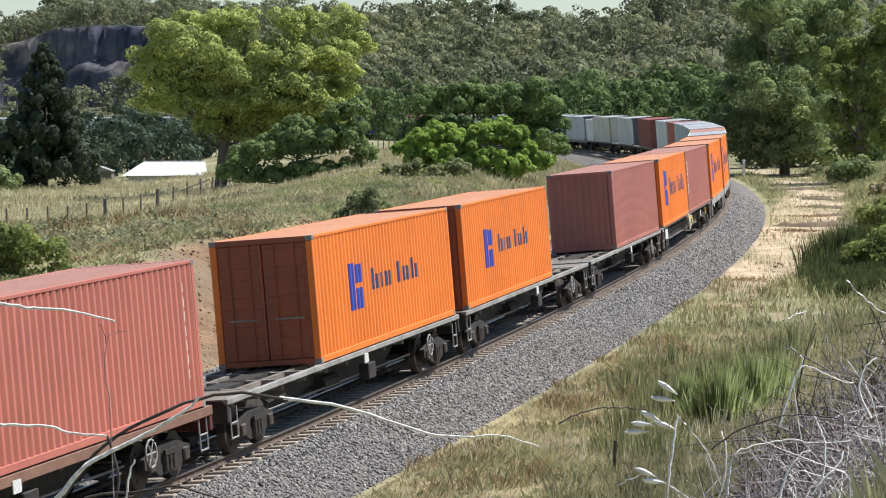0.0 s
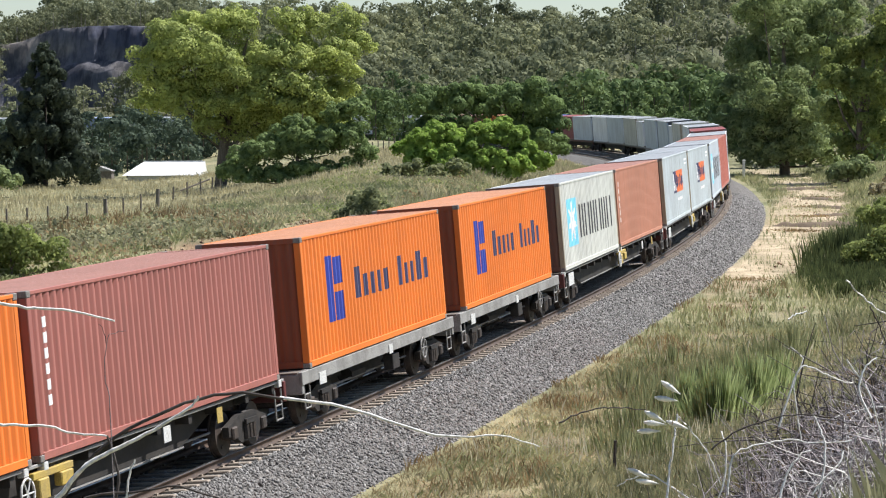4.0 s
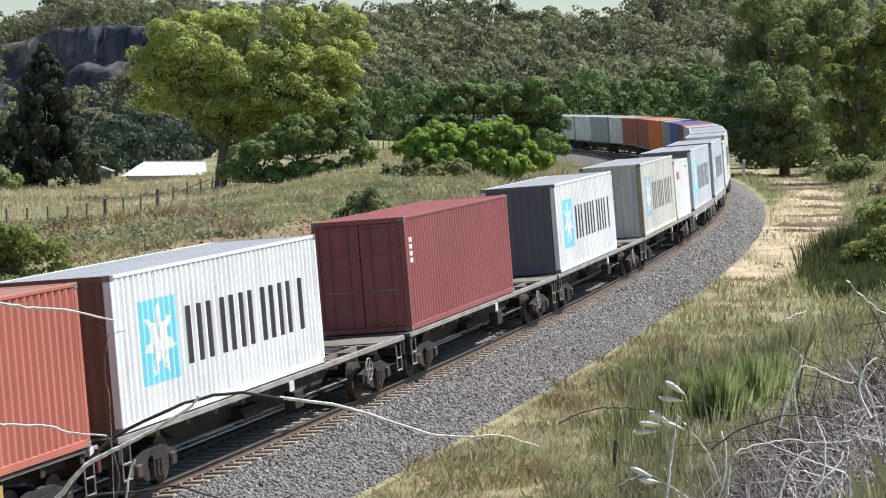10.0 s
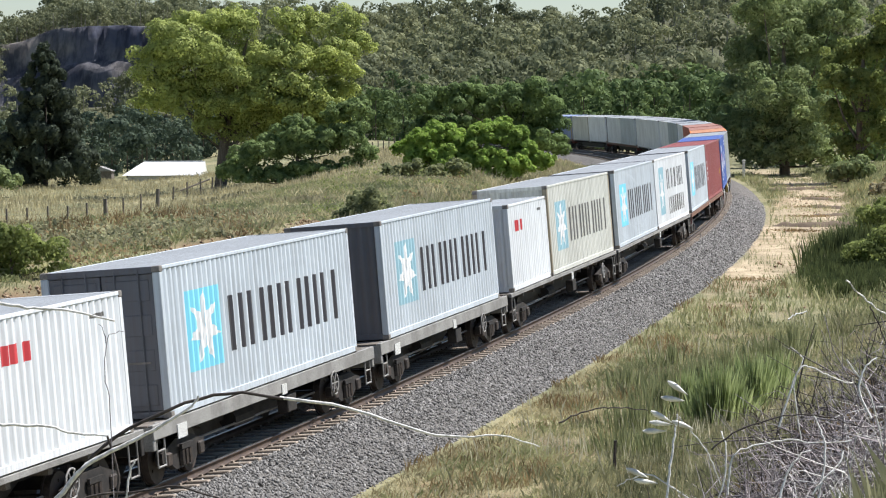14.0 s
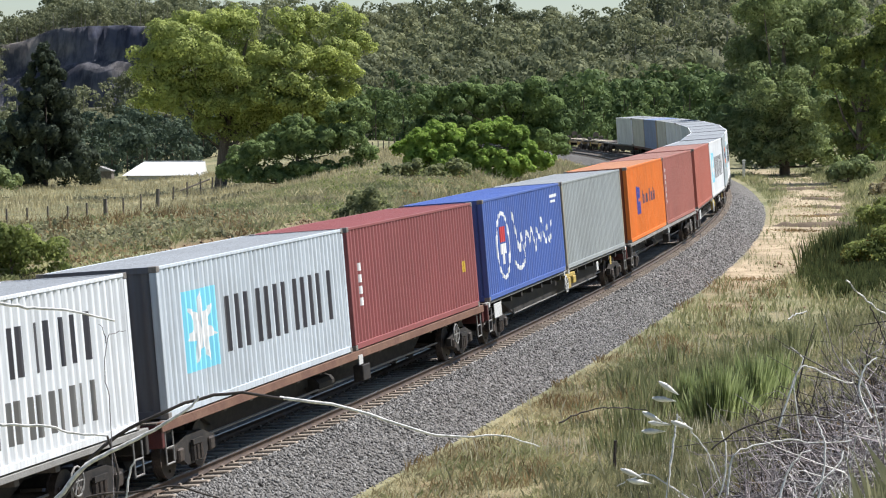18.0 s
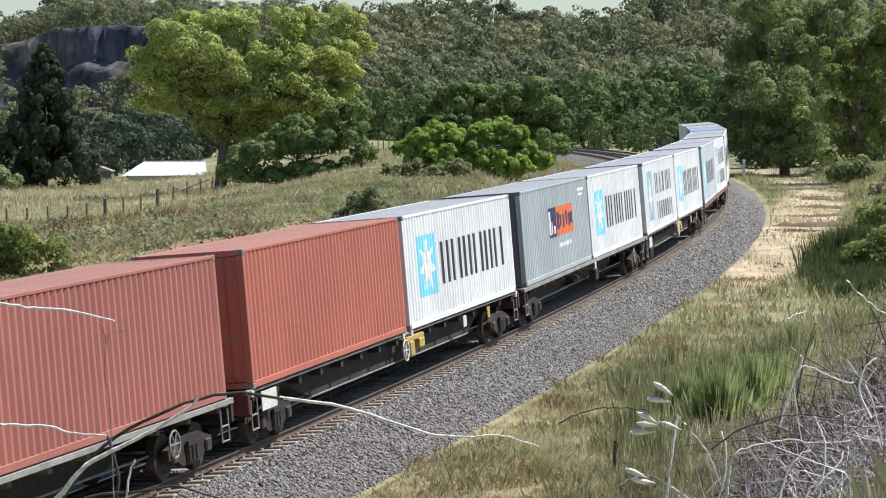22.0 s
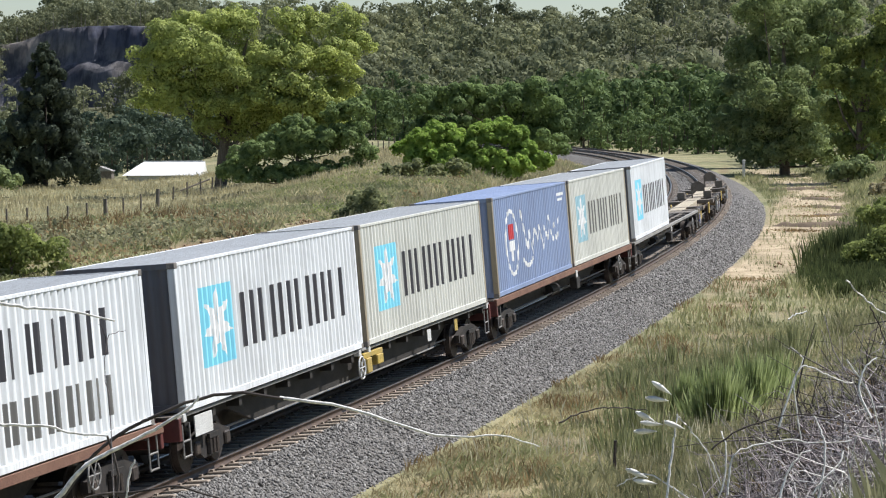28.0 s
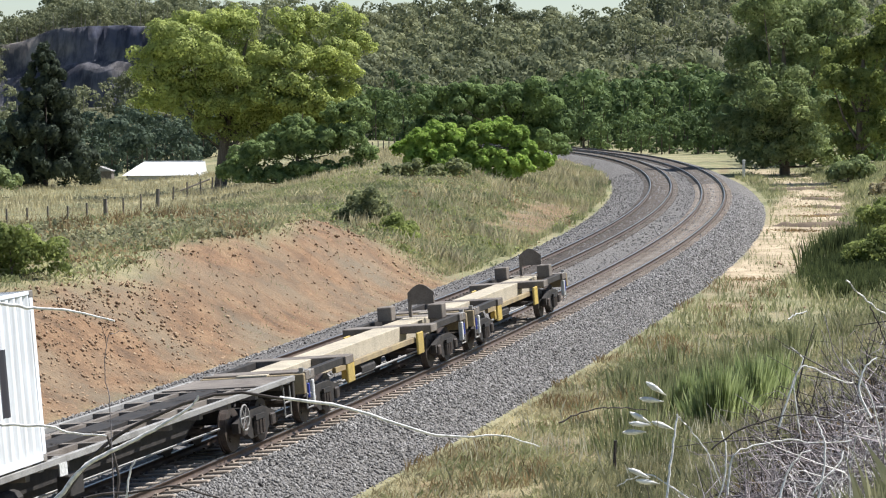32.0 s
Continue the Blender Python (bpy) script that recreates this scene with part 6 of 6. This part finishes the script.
meadow_clumps(103, 90, -0.5, 3.6, 105, 185, 0.5, 130, GREY_LEAF, "grey-green weed clumps inside the bend")
meadow_clumps(104, 60, -3.0, 3.6, 105, 185, 0.55, 130, OLIVE_LEAF, "olive weed clumps inside the bend")
meadow_clumps(105, 40, -1.0, 3.6, 100, 175, 0.5, 90, RUST_WEED, "brown dead weed clumps inside the bend")
meadow_clumps(98, 46, -9.6, -3.2, 88, 104, 0.46, 300, SCRUB, "dull green weed clumps along the cutting's crest")
# the near bank
def near_wedge(rs, n, az0, az1, r0, r1, per, spread):
    k = n // per
    az, r = np.radians(rs.uniform(az0, az1, k)), rs.uniform(r0, r1, k)
    return np.repeat(np.sin(az) * r, per) + rs.normal(0, spread, k * per), np.repeat(np.cos(az) * r, per) + rs.normal(0, spread, k * per)


blades("near_bank_grass", None, None, 0.38, 0.010, SCRUB, "tall thin grass on the near bank", 78, near_wedge(rs, 46000, 3.5, 11.5, 20, 62, 14, 0.2), lean=0.16)
blades("near_dry_grass", None, None, 0.45, 0.005, SCRUB, "thin dry grass on the near bank", 79, near_wedge(rs, 9000, 4.5, 11.5, 13, 40, 12, 0.12), lean=0.22)


blades("bank_litter", None, None, 0.45, 0.005, RUST_WEED, "brown dead stems under the brushwood", 107, near_wedge(rs, 16000, 5.6, 12, 25, 38, 14, 0.2), lean=0.5)


def green_tuft(at, h, r, n, seed, leaf=None, label="tall fresh green tussock of rushes on the verge"):
    """A fan of thin upright blades, thickest in the middle."""
    rs = np.random.RandomState(seed)
    a, q = rs.uniform(0, 6.28, n), np.abs(rs.normal(0, 0.42, n)) * r
    x, y = q * np.cos(a), q * np.sin(a)
    hh = h * rs.uniform(0.35, 1.1, n) * (0.35 + 0.65 * np.exp(-(q / (r * 0.6)) ** 2))
    lx, ly = x / r * hh * 0.35 + rs.normal(0, 0.08, n) * hh, y / r * hh * 0.35 + rs.normal(0, 0.08, n) * hh
    w = 0.0045 * rs.uniform(0.6, 1.4, n)
    b = rs.uniform(0, 6.28, n)
    dx, dy = np.cos(b) * w, np.sin(b) * w
    z = land(at[0] + x, at[1] + y)[0] - land_z(*at)
    V = np.stack([np.stack([x - dx, y - dy, z - 0.1], 1), np.stack([x + dx, y + dy, z - 0.1], 1), np.stack([x + dx * 0.8 + lx * 0.35, y + dy * 0.8 + ly * 0.35, z + hh * 0.55], 1), np.stack([x + lx, y + ly, z + hh], 1)], 1).reshape(-1, 3)
    ob = new("green_tussock", mesh_of("green_tussock", V, np.arange(n * 4).reshape(n, 4), [leaf or GREEN_GRASS]))
    ob.location = (*at, land_z(*at))
    return tagged(ob, label, "tussock", kind="stuff")


green_tuft((6.75, 64.5), 1.5, 1.0, 1100, 81)
green_tuft((7.75, 66.0), 1.4, 1.1, 1000, 82)
green_tuft((6.1, 66.0), 1.2, 0.6, 500, 83)
green_tuft((8.6, 69.0), 1.2, 0.9, 700, 101)
# slender stems standing over the verge grass
STEM_GREEN = leafy("stem_green", (0.20, 0.24, 0.12), (0.46, 0.47, 0.28), 0.3, 0.5)
for k, (x_, y_, h_) in enumerate(((4.6, 63, 0.9), (5.4, 66, 1.0), (5.9, 69, 1.0), (7.0, 71, 1.0), (8.0, 74, 1.0), (4.1, 60, 0.7), (9.6, 77, 1.1), (10.6, 80, 1.1), (6.6, 76, 0.8), (5.0, 71, 0.8), (4.9, 59.5, 0.7), (8.8, 72, 0.9))):
    green_tuft((x_, y_), h_, 1.6, 420, 110 + k, STEM_GREEN, "loose stand of slender green and straw stems")


# dead brushwood on the near bank: a tangle of grey twigs
def brushwood(at, n, spread, height, seed, mat, label, thick=0.008):
    rs = np.random.RandomState(seed)
    tubes = []
    A, Q = rs.uniform(0, 6.28, n), spread * np.sqrt(rs.uniform(0, 1, n))
    fx, fy = Q * np.cos(A), Q * np.sin(A) * 1.6
    fz = land(at[0] + fx, at[1] + fy)[0] - land_z(*at)
    for k0 in range(n):
        p_ = Vector((fx[k0], fy[k0], fz[k0]))
        d = Vector((rs.normal(0, 0.8), rs.normal(0, 0.8), rs.uniform(-0.1, 0.9))).normalized()
        L = height * rs.uniform(0.5, 1.4)
        pts = [p_]
        for k in range(5):
            d = (d + Vector((rs.normal(0, 0.55), rs.normal(0, 0.55), rs.normal(-0.08, 0.5)))).normalized()
            pts.append(pts[-1] + d * L / 5)
        t = thick * rs.uniform(0.5, 1.5)
        tubes.append(tube(pts, [t, t * 0.9, t * 0.75, t * 0.6, t * 0.45, t * 0.25], 5))
    vs, fs = join_tubes(tubes)
    ob = new("brushwood", mesh_of("brushwood", vs, fs, [mat], True))
    ob.location = (*at, land_z(*at))
    return tagged(ob, label, "brushwood", kind="stuff")


GREY_TWIGS, DARK_TWIGS = "tangle of dead grey twigs on the bank", "tangle of dead dark twigs on the bank"
brushwood((2.3, 20.5), 620, 0.8, 1.1, 91, DEAD_TWIG, GREY_TWIGS, 0.007)
brushwood((3.1, 22.0), 1100, 1.0, 1.25, 92, DEAD_TWIG, GREY_TWIGS, 0.007)
brushwood((4.0, 24.0), 1100, 1.1, 1.3, 93, DEAD_TWIG, GREY_TWIGS, 0.0075)
brushwood((4.9, 27.5), 700, 1.1, 1.5, 97, DEAD_TWIG, GREY_TWIGS, 0.0085)
brushwood((3.3, 24.5), 1200, 1.2, 1.1, 95, DARK_TWIG, DARK_TWIGS, 0.009)
brushwood((4.6, 27.5), 1100, 1.2, 1.5, 96, DARK_TWIG, DARK_TWIGS, 0.011)
brushwood((3.2, 21.5), 520, 1.2, 1.1, 94, PALE_TWIG, "bleached bramble canes on the bank", 0.005)


def smooth_line(pts, k=5):
    """A soft curve through the given points."""
    pts = [Vector(q) for q in pts]
    out = []
    for i in range(len(pts) - 1):
        p0, p1, p2, p3 = pts[max(i - 1, 0)], pts[i], pts[i + 1], pts[min(i + 2, len(pts) - 1)]
        for t in np.arange(k) / k:
            out.append(0.5 * ((2 * p1) + (p2 - p0) * t + (2 * p0 - 5 * p1 + 4 * p2 - p3) * t * t + (3 * p1 - p0 - 3 * p2 + p3) * t ** 3))
    return out + [pts[-1]]


def bramble():
    """Longer arching canes that stand out of the tangle, bleached and dark."""
    root = empty("bramble")
    gx, gy = 2.2, 17.5
    g = land_z(gx, gy)
    root.location = (gx, gy, g)
    for pts, r0, r1, mat, label in CANES:
        line = smooth_line([Vector(q) - Vector((gx, gy, g)) for q in pts])
        line = [q + Vector((random.uniform(-1, 1), 0, random.uniform(-1, 1))) * 0.006 for q in line]
        vs, fs = tube(line, [r0 + (r1 - r0) * i / (len(line) - 1) for i in range(len(line))], 6)
        part("cane", mesh_of("cane", vs, fs, [mat], True), None, root, label)
    tagged(root, "dead bramble with bleached and dark arching canes", "bramble")


CANES = [
    ([(1.442, 17.0, 4.389), (1.463, 17.05, 4.589), (1.496, 17.1, 4.789), (1.525, 17.15, 4.964)], 0.009, 0.006, PALE_TWIG, "bleached upright cane"),
    ([(1.525, 17.0, 4.964), (1.642, 17.05, 4.826), (1.74, 17.1, 4.68), (1.806, 17.15, 4.498)], 0.006, 0.004, PALE_TWIG, "bleached drooping cane"),
    ([(2.425, 19.0, 4.666), (2.49, 19.05, 4.849), (2.555, 19.1, 5.024), (2.628, 19.15, 5.093), (2.771, 19.2, 5.04), (2.913, 19.25, 4.975), (3.015, 19.3, 4.951)], 0.008, 0.004, PALE_TWIG, "bleached arching cane"),
    ([(2.559, 18.0, 4.242), (2.613, 18.05, 4.454), (2.629, 18.1, 4.628), (2.598, 18.15, 4.763), (2.559, 18.2, 4.851)], 0.008, 0.005, PALE_TWIG, "bleached upright cane"),
    ([(2.528, 18.0, 4.32), (2.644, 18.05, 4.443), (2.729, 18.1, 4.52), (2.76, 18.15, 4.597)], 0.008, 0.006, PALE_TWIG, "bleached bent cane"),
    ([(1.95, 18.0, 4.32), (1.989, 18.05, 4.57), (2.162, 18.1, 4.647), (2.374, 18.15, 4.674), (2.606, 18.2, 4.647), (2.837, 18.25, 4.659)], 0.007, 0.004, PALE_TWIG, "bleached low cane"),
    ([(2.297, 18.0, 4.281), (2.355, 18.05, 4.435), (2.451, 18.1, 4.57), (2.548, 18.15, 4.609)], 0.008, 0.005, PALE_TWIG, "bleached bent cane"),
    ([(2.588, 19.0, 4.584), (2.539, 19.05, 4.951), (2.608, 19.1, 5.154), (2.527, 19.15, 5.235)], 0.005, 0.003, PALE_TWIG, "thin bleached twig"),
    ([(1.835, 18.0, 4.628), (2.027, 18.05, 4.751), (2.259, 18.1, 4.828), (2.49, 18.15, 4.851), (2.683, 18.2, 4.821), (2.914, 18.25, 4.744)], 0.007, 0.004, DARK_TWIG, "dark arching cane"),
    ([(0.75, 17.0, 4.935), (0.896, 17.05, 4.989), (1.041, 17.1, 5.015), (1.187, 17.15, 5.008), (1.332, 17.2, 4.989)], 0.006, 0.003, DARK_TWIG, "dark arching cane"),
    ([(1.66, 17.0, 4.389), (1.369, 17.05, 4.571), (1.223, 17.1, 4.553), (1.132, 17.15, 4.491)], 0.006, 0.004, PALE_TWIG, "bleached low cane"),
    ([(3.066, 20.0, 5.063), (3.238, 20.05, 4.806), (3.323, 20.1, 4.55), (3.409, 20.15, 4.207)], 0.007, 0.005, PALE_TWIG, "bleached hanging cane"),
    ([(3.066, 20.0, 5.663), (3.195, 20.05, 5.535), (3.366, 20.1, 5.406), (3.495, 20.15, 5.342)], 0.007, 0.005, PALE_TWIG, "bleached hanging cane"),
    ([(3.238, 20.0, 5.47), (3.323, 20.05, 5.32), (3.409, 20.1, 5.063)], 0.006, 0.005, DARK_TWIG, "dark hanging cane"),
    ([(2.617, 20.0, 5.376), (2.69, 20.05, 5.406), (2.775, 20.1, 5.423)], 0.006, 0.005, PALE_TWIG, "short bleached twig"),
    ([(3.096, 19.0, 4.727), (3.015, 19.05, 4.91), (3.055, 19.1, 5.073), (3.157, 19.15, 5.154)], 0.009, 0.006, PALE_TWIG, "bleached bent cane"),
    ([(1.873, 18.0, 4.242), (1.931, 18.05, 4.435), (1.95, 18.1, 4.628), (1.912, 18.15, 4.744)], 0.006, 0.004, PALE_TWIG, "bleached upright cane"),
]
bramble()


def dead_bough():
    """A dead bough in front of the viewer: bleached and dark canes that rise from the slope."""
    root = empty("dead_bough")
    gx, gy = -1.5, 8.6
    g = land_z(gx, gy)
    root.location = (gx, gy, g)
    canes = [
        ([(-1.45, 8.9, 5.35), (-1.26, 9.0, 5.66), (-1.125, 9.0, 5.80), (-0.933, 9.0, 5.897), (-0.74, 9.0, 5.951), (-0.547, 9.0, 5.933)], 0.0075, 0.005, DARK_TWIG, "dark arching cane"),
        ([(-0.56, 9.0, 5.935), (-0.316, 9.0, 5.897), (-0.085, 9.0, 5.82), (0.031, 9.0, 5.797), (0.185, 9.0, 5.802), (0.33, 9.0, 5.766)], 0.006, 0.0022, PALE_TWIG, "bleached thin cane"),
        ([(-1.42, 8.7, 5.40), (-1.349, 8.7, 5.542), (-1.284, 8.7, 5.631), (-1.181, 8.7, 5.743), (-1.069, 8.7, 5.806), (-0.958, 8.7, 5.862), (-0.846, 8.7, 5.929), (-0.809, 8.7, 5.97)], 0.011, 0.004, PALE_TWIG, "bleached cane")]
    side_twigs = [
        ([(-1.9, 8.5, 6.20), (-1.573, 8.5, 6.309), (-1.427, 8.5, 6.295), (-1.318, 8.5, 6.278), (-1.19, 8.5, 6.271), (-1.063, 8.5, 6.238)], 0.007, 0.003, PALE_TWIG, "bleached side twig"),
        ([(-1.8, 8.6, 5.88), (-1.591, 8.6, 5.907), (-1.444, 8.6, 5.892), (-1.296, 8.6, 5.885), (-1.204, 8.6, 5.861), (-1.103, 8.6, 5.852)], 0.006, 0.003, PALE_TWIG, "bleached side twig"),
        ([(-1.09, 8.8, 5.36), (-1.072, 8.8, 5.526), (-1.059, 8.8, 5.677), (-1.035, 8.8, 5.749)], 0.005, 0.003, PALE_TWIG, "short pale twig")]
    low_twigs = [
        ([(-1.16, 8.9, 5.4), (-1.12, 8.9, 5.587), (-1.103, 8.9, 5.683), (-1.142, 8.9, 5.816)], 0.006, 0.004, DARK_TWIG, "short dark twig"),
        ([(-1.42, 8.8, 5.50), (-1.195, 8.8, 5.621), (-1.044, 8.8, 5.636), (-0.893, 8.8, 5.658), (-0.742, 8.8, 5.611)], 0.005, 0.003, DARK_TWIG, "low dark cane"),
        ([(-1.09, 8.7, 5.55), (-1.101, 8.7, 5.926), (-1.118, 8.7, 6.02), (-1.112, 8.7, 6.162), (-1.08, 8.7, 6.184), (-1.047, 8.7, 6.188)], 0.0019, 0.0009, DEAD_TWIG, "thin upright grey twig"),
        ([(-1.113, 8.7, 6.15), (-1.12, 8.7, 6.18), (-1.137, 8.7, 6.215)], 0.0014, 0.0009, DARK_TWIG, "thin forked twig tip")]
    tops = []
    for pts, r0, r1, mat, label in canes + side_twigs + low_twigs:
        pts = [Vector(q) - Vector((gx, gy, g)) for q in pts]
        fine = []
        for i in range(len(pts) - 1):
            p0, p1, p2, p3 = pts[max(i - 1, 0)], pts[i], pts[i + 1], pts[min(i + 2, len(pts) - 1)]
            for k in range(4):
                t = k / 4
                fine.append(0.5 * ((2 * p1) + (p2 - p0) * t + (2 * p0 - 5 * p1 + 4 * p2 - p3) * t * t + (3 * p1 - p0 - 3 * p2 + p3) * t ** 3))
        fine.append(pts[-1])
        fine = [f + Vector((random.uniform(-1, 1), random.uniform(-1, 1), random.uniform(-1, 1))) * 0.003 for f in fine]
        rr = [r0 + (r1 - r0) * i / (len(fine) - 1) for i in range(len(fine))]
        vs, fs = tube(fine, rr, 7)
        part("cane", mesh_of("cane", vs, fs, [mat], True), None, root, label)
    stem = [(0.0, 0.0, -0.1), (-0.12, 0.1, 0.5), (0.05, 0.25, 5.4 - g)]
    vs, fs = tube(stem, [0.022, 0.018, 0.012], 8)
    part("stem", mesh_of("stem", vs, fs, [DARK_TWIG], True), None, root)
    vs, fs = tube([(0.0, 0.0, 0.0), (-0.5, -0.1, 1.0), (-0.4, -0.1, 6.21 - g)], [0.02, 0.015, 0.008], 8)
    part("stem", mesh_of("stem", vs, fs, [DARK_TWIG], True), None, root)
    tagged(root, "dead bough of bleached and dark canes on the slope", "dead branch")


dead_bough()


# wild oat stalks close by, with pale hanging spikelets, that sway in the wind
OATS = []


def oat(at, top, heads, seed):
    rs = np.random.RandomState(seed)
    root = empty("wild_oat_stalk")
    g = land_z(*at)
    h = top - g
    pts = [(0, 0, -0.05), (0.01, 0, h * 0.4), (0.0, 0, h * 0.8), (0.01, 0, h)]
    vs, fs = tube(pts, [0.0022, 0.0018, 0.0012, 0.0006], 5)
    part("stem", mesh_of("stem", vs, fs, [STRAW_STEM], True), None, root)
    for dx, dz, ang in heads:
        vs, fs = tube([(0.008, 0, h - 0.02 + dz * 0.4), (dx * 0.6, 0, h + dz * 0.7 + 0.012), (dx, 0, h + dz)], [0.0006, 0.0005, 0.0004], 4)
        part("branchlet", mesh_of("branchlet", vs, fs, [STRAW_STEM], True), None, root)
        c, s_ = math.cos(ang), math.sin(ang)
        L = 0.037
        axis = [Vector((dx, 0, h + dz)) + Vector((c, 0, -s_)) * L * f for f in (0, 0.2, 0.45, 0.75, 1.0)]
        vs, fs = tube(axis, [0.0012, 0.0042, 0.0048, 0.0026, 0.0004], 6)
        part("spikelet", mesh_of("spikelet", vs, fs, [OAT_HUSK], True), None, root, "pale papery spikelet")
    m = Matrix.Translation((*at, g))
    root.matrix_basis = m
    tagged(root, "wild oat stalk with pale hanging spikelets", "grass stalk", "wild oats")
    OATS.append((root, m, seed))
    return root


STRAW_STEM = plain("straw_stem", (0.42, 0.36, 0.20), (0.52, 0.45, 0.26), 9.0, 0.8)
OAT_HUSK = plain("oat_husk", (0.86, 0.83, 0.76), (0.92, 0.90, 0.85), 9.0, 0.6)
oat((0.335, 4.0), 6.50, [(-0.01, -0.02, 0.6), (-0.02, -0.045, 0.15), (-0.035, -0.066, 0.5)], 1)
oat((0.345, 4.05), 6.415, [(-0.045, -0.004, 0.1), (-0.01, -0.002, 0.35), (-0.055, -0.018, 0.0)], 2)
oat((0.28, 4.0), 6.36, [(0.0, -0.012, 0.4), (0.012, -0.03, 0.15)], 3)
SWING = 6.0
oat((-0.855, 4.0), 6.66, [(0.03, -0.04, 0.55), (0.005, -0.065, 0.5), (-0.02, -0.09, 0.4), (0.03, -0.165, 0.45), (0.0, -0.19, 0.5), (-0.03, -0.12, 0.2), (-0.045, -0.06, 0.5)], 4)


# ======== fence, shed and trackside ========
def fence_post(at, h, r, label, drop=0.0):
    rs = random.Random(int(at[0] * 100))
    bm = rod_bm((0, 0, -0.4), (rs.uniform(-0.05, 0.05), 0, h), r, r * 0.85, 7)
    ob = new("fence_post", bpy.data.meshes.new("fence_post"))
    bm.to_mesh(ob.data)
    bm.free()
    ob.data.materials.append(TIMBER)
    ob.location = (*at, land_z(*at) - drop)
    return tagged(ob, label, "fence post", "posts of the field fence")


def build_fence():
    line = []
    n = 14
    for k in range(n):
        f = k / (n - 1)
        r = 188 + 52 * f ** 1.2
        px = 12 + 378 * (1 - (1 - f) ** 1.28)
        line.append(((px - 784) / 4670 * r, r))
    for k, (x, y) in enumerate(line):
        big = k in (5, 8)
        fence_post((x, y), 1.5 if big else 1.35, 0.18 if big else 0.085, "thick dark strainer post of the field fence" if big else "thin weathered fence post in long grass")
    tubes = []
    for h in (0.45, 0.8, 1.1):
        pts = [(x, y, land_z(x, y) + h) for x, y in line]
        tubes.append(tube(pts, [0.006] * len(pts), 4))
    vs, fs = join_tubes(tubes)
    ob = new("fence_wire", mesh_of("fence_wire", vs, fs, [STEEL]))
    tagged(ob, "thin rusty wires strung along the fence posts", "fence wire")
    for k in range(9):
        px, r = 632 + 9.5 * k, 255 + 6 * k
        x = (px - 784) / 4670 * r
        fence_post((x, r), 1.25, 0.07, "thin weathered fence post in long grass")
    x0, y0 = line[-2]
    bm = rod_bm((x0 - 2.6, y0 - 2, land_z(x0 - 2.6, y0 - 2) + 0.4), (x0 - 0.2, y0, land_z(x0, y0) + 1.2), 0.07, n=6)
    ob = new("brace_rail", bpy.data.meshes.new("brace_rail"))
    bm.to_mesh(ob.data)
    bm.free()
    ob.data.materials.append(TIMBER)
    tagged(ob, "slanting timber brace of the fence corner", "brace")


build_fence()


def shed():
    root = empty("white_shed")
    x, y = -31.5, 300
    g = land_z(x, y)
    eave, ridge = 1.05 - g, 2.55 - g
    root.location = (x, y, g)
    wall = plain("shed_wall", (0.70, 0.70, 0.68), (0.62, 0.62, 0.60), 1.0, 0.7)
    roof = plain("shed_roof", (0.98, 0.98, 0.98), (0.95, 0.95, 0.95), 0.8, 0.4)
    part("wall", box_bm(-4.0, 4.3, -2.6, 2.6, -0.3, eave), wall, root)
    bm = bmesh.new()
    v = [bm.verts.new(q) for q in [(-4.6, -3.0, eave - 0.06), (4.5, -3.0, eave - 0.06), (4.5, 3.0, eave - 0.06), (-4.6, 3.0, eave - 0.06), (-2.4, 0, ridge), (4.5, 0, ridge)]]
    for f in ((0, 1, 5, 4), (1, 2, 5), (2, 3, 4, 5), (3, 0, 4), (0, 3, 2, 1)):
        bm.faces.new([v[i] for i in f])
    bmesh.ops.recalc_face_normals(bm, faces=bm.faces)
    part("roof", bm, roof, root, "bright white sheet-metal roof")
    part("ridge_cap", box_bm(-2.4, 4.5, -0.12, 0.12, ridge - 0.03, ridge + 0.05), roof, root)
    part("door", box_bm(2.9, 3.9, -2.66, -2.6, -0.2, eave - 0.2), DARK_SILL, root)
    tagged(root, "small white shed with a bright metal roof in the field", "shed")
    lean = empty("grey_shed")
    x, y = -38.8, 300
    g = land_z(x, y)
    lean.location = (x, y, g)
    part("wall", box_bm(-1.3, 1.3, -1.3, 1.3, -0.2, 1.5 - g), TIMBER, lean)
    part("roof", prism(bmesh.new(), [(-1.5, 1.45 - g), (0, 2.0 - g), (1.5, 1.45 - g)], -1.5, 1.5), GREY_SILL, lean)
    tagged(lean, "small low grey shed among the trees", "shed")


shed()


def marker(x, y, h):
    root = empty("track_marker")
    root.location = (x, y, land_z(x, y))
    part("post", box_bm(-0.11, 0.11, -0.08, 0.08, -0.3, h, bevel=0.02), WHITE_PLATE, root)
    part("cap", box_bm(-0.14, 0.14, -0.1, 0.1, h, h + 0.16, bevel=0.03), WHITE_PLATE, root)
    tagged(root, "short white marker post beside the track", "marker post")


marker(26.0, 228.0, 1.5)


def stake(x, y, h):
    ob = new("old_stake", bpy.data.meshes.new("old_stake"))
    bm = rod_bm((0, 0, -0.3), (0.03, 0.02, h), 0.045, 0.035, 6)
    bm.to_mesh(ob.data)
    bm.free()
    ob.data.materials.append(DARK_TWIG)
    ob.location = (x, y, land_z(x, y))
    tagged(ob, "short dark weathered stake in the verge grass", "stake")


stake(3.65, 56.3, 0.75)
build_sleepers()


motions()
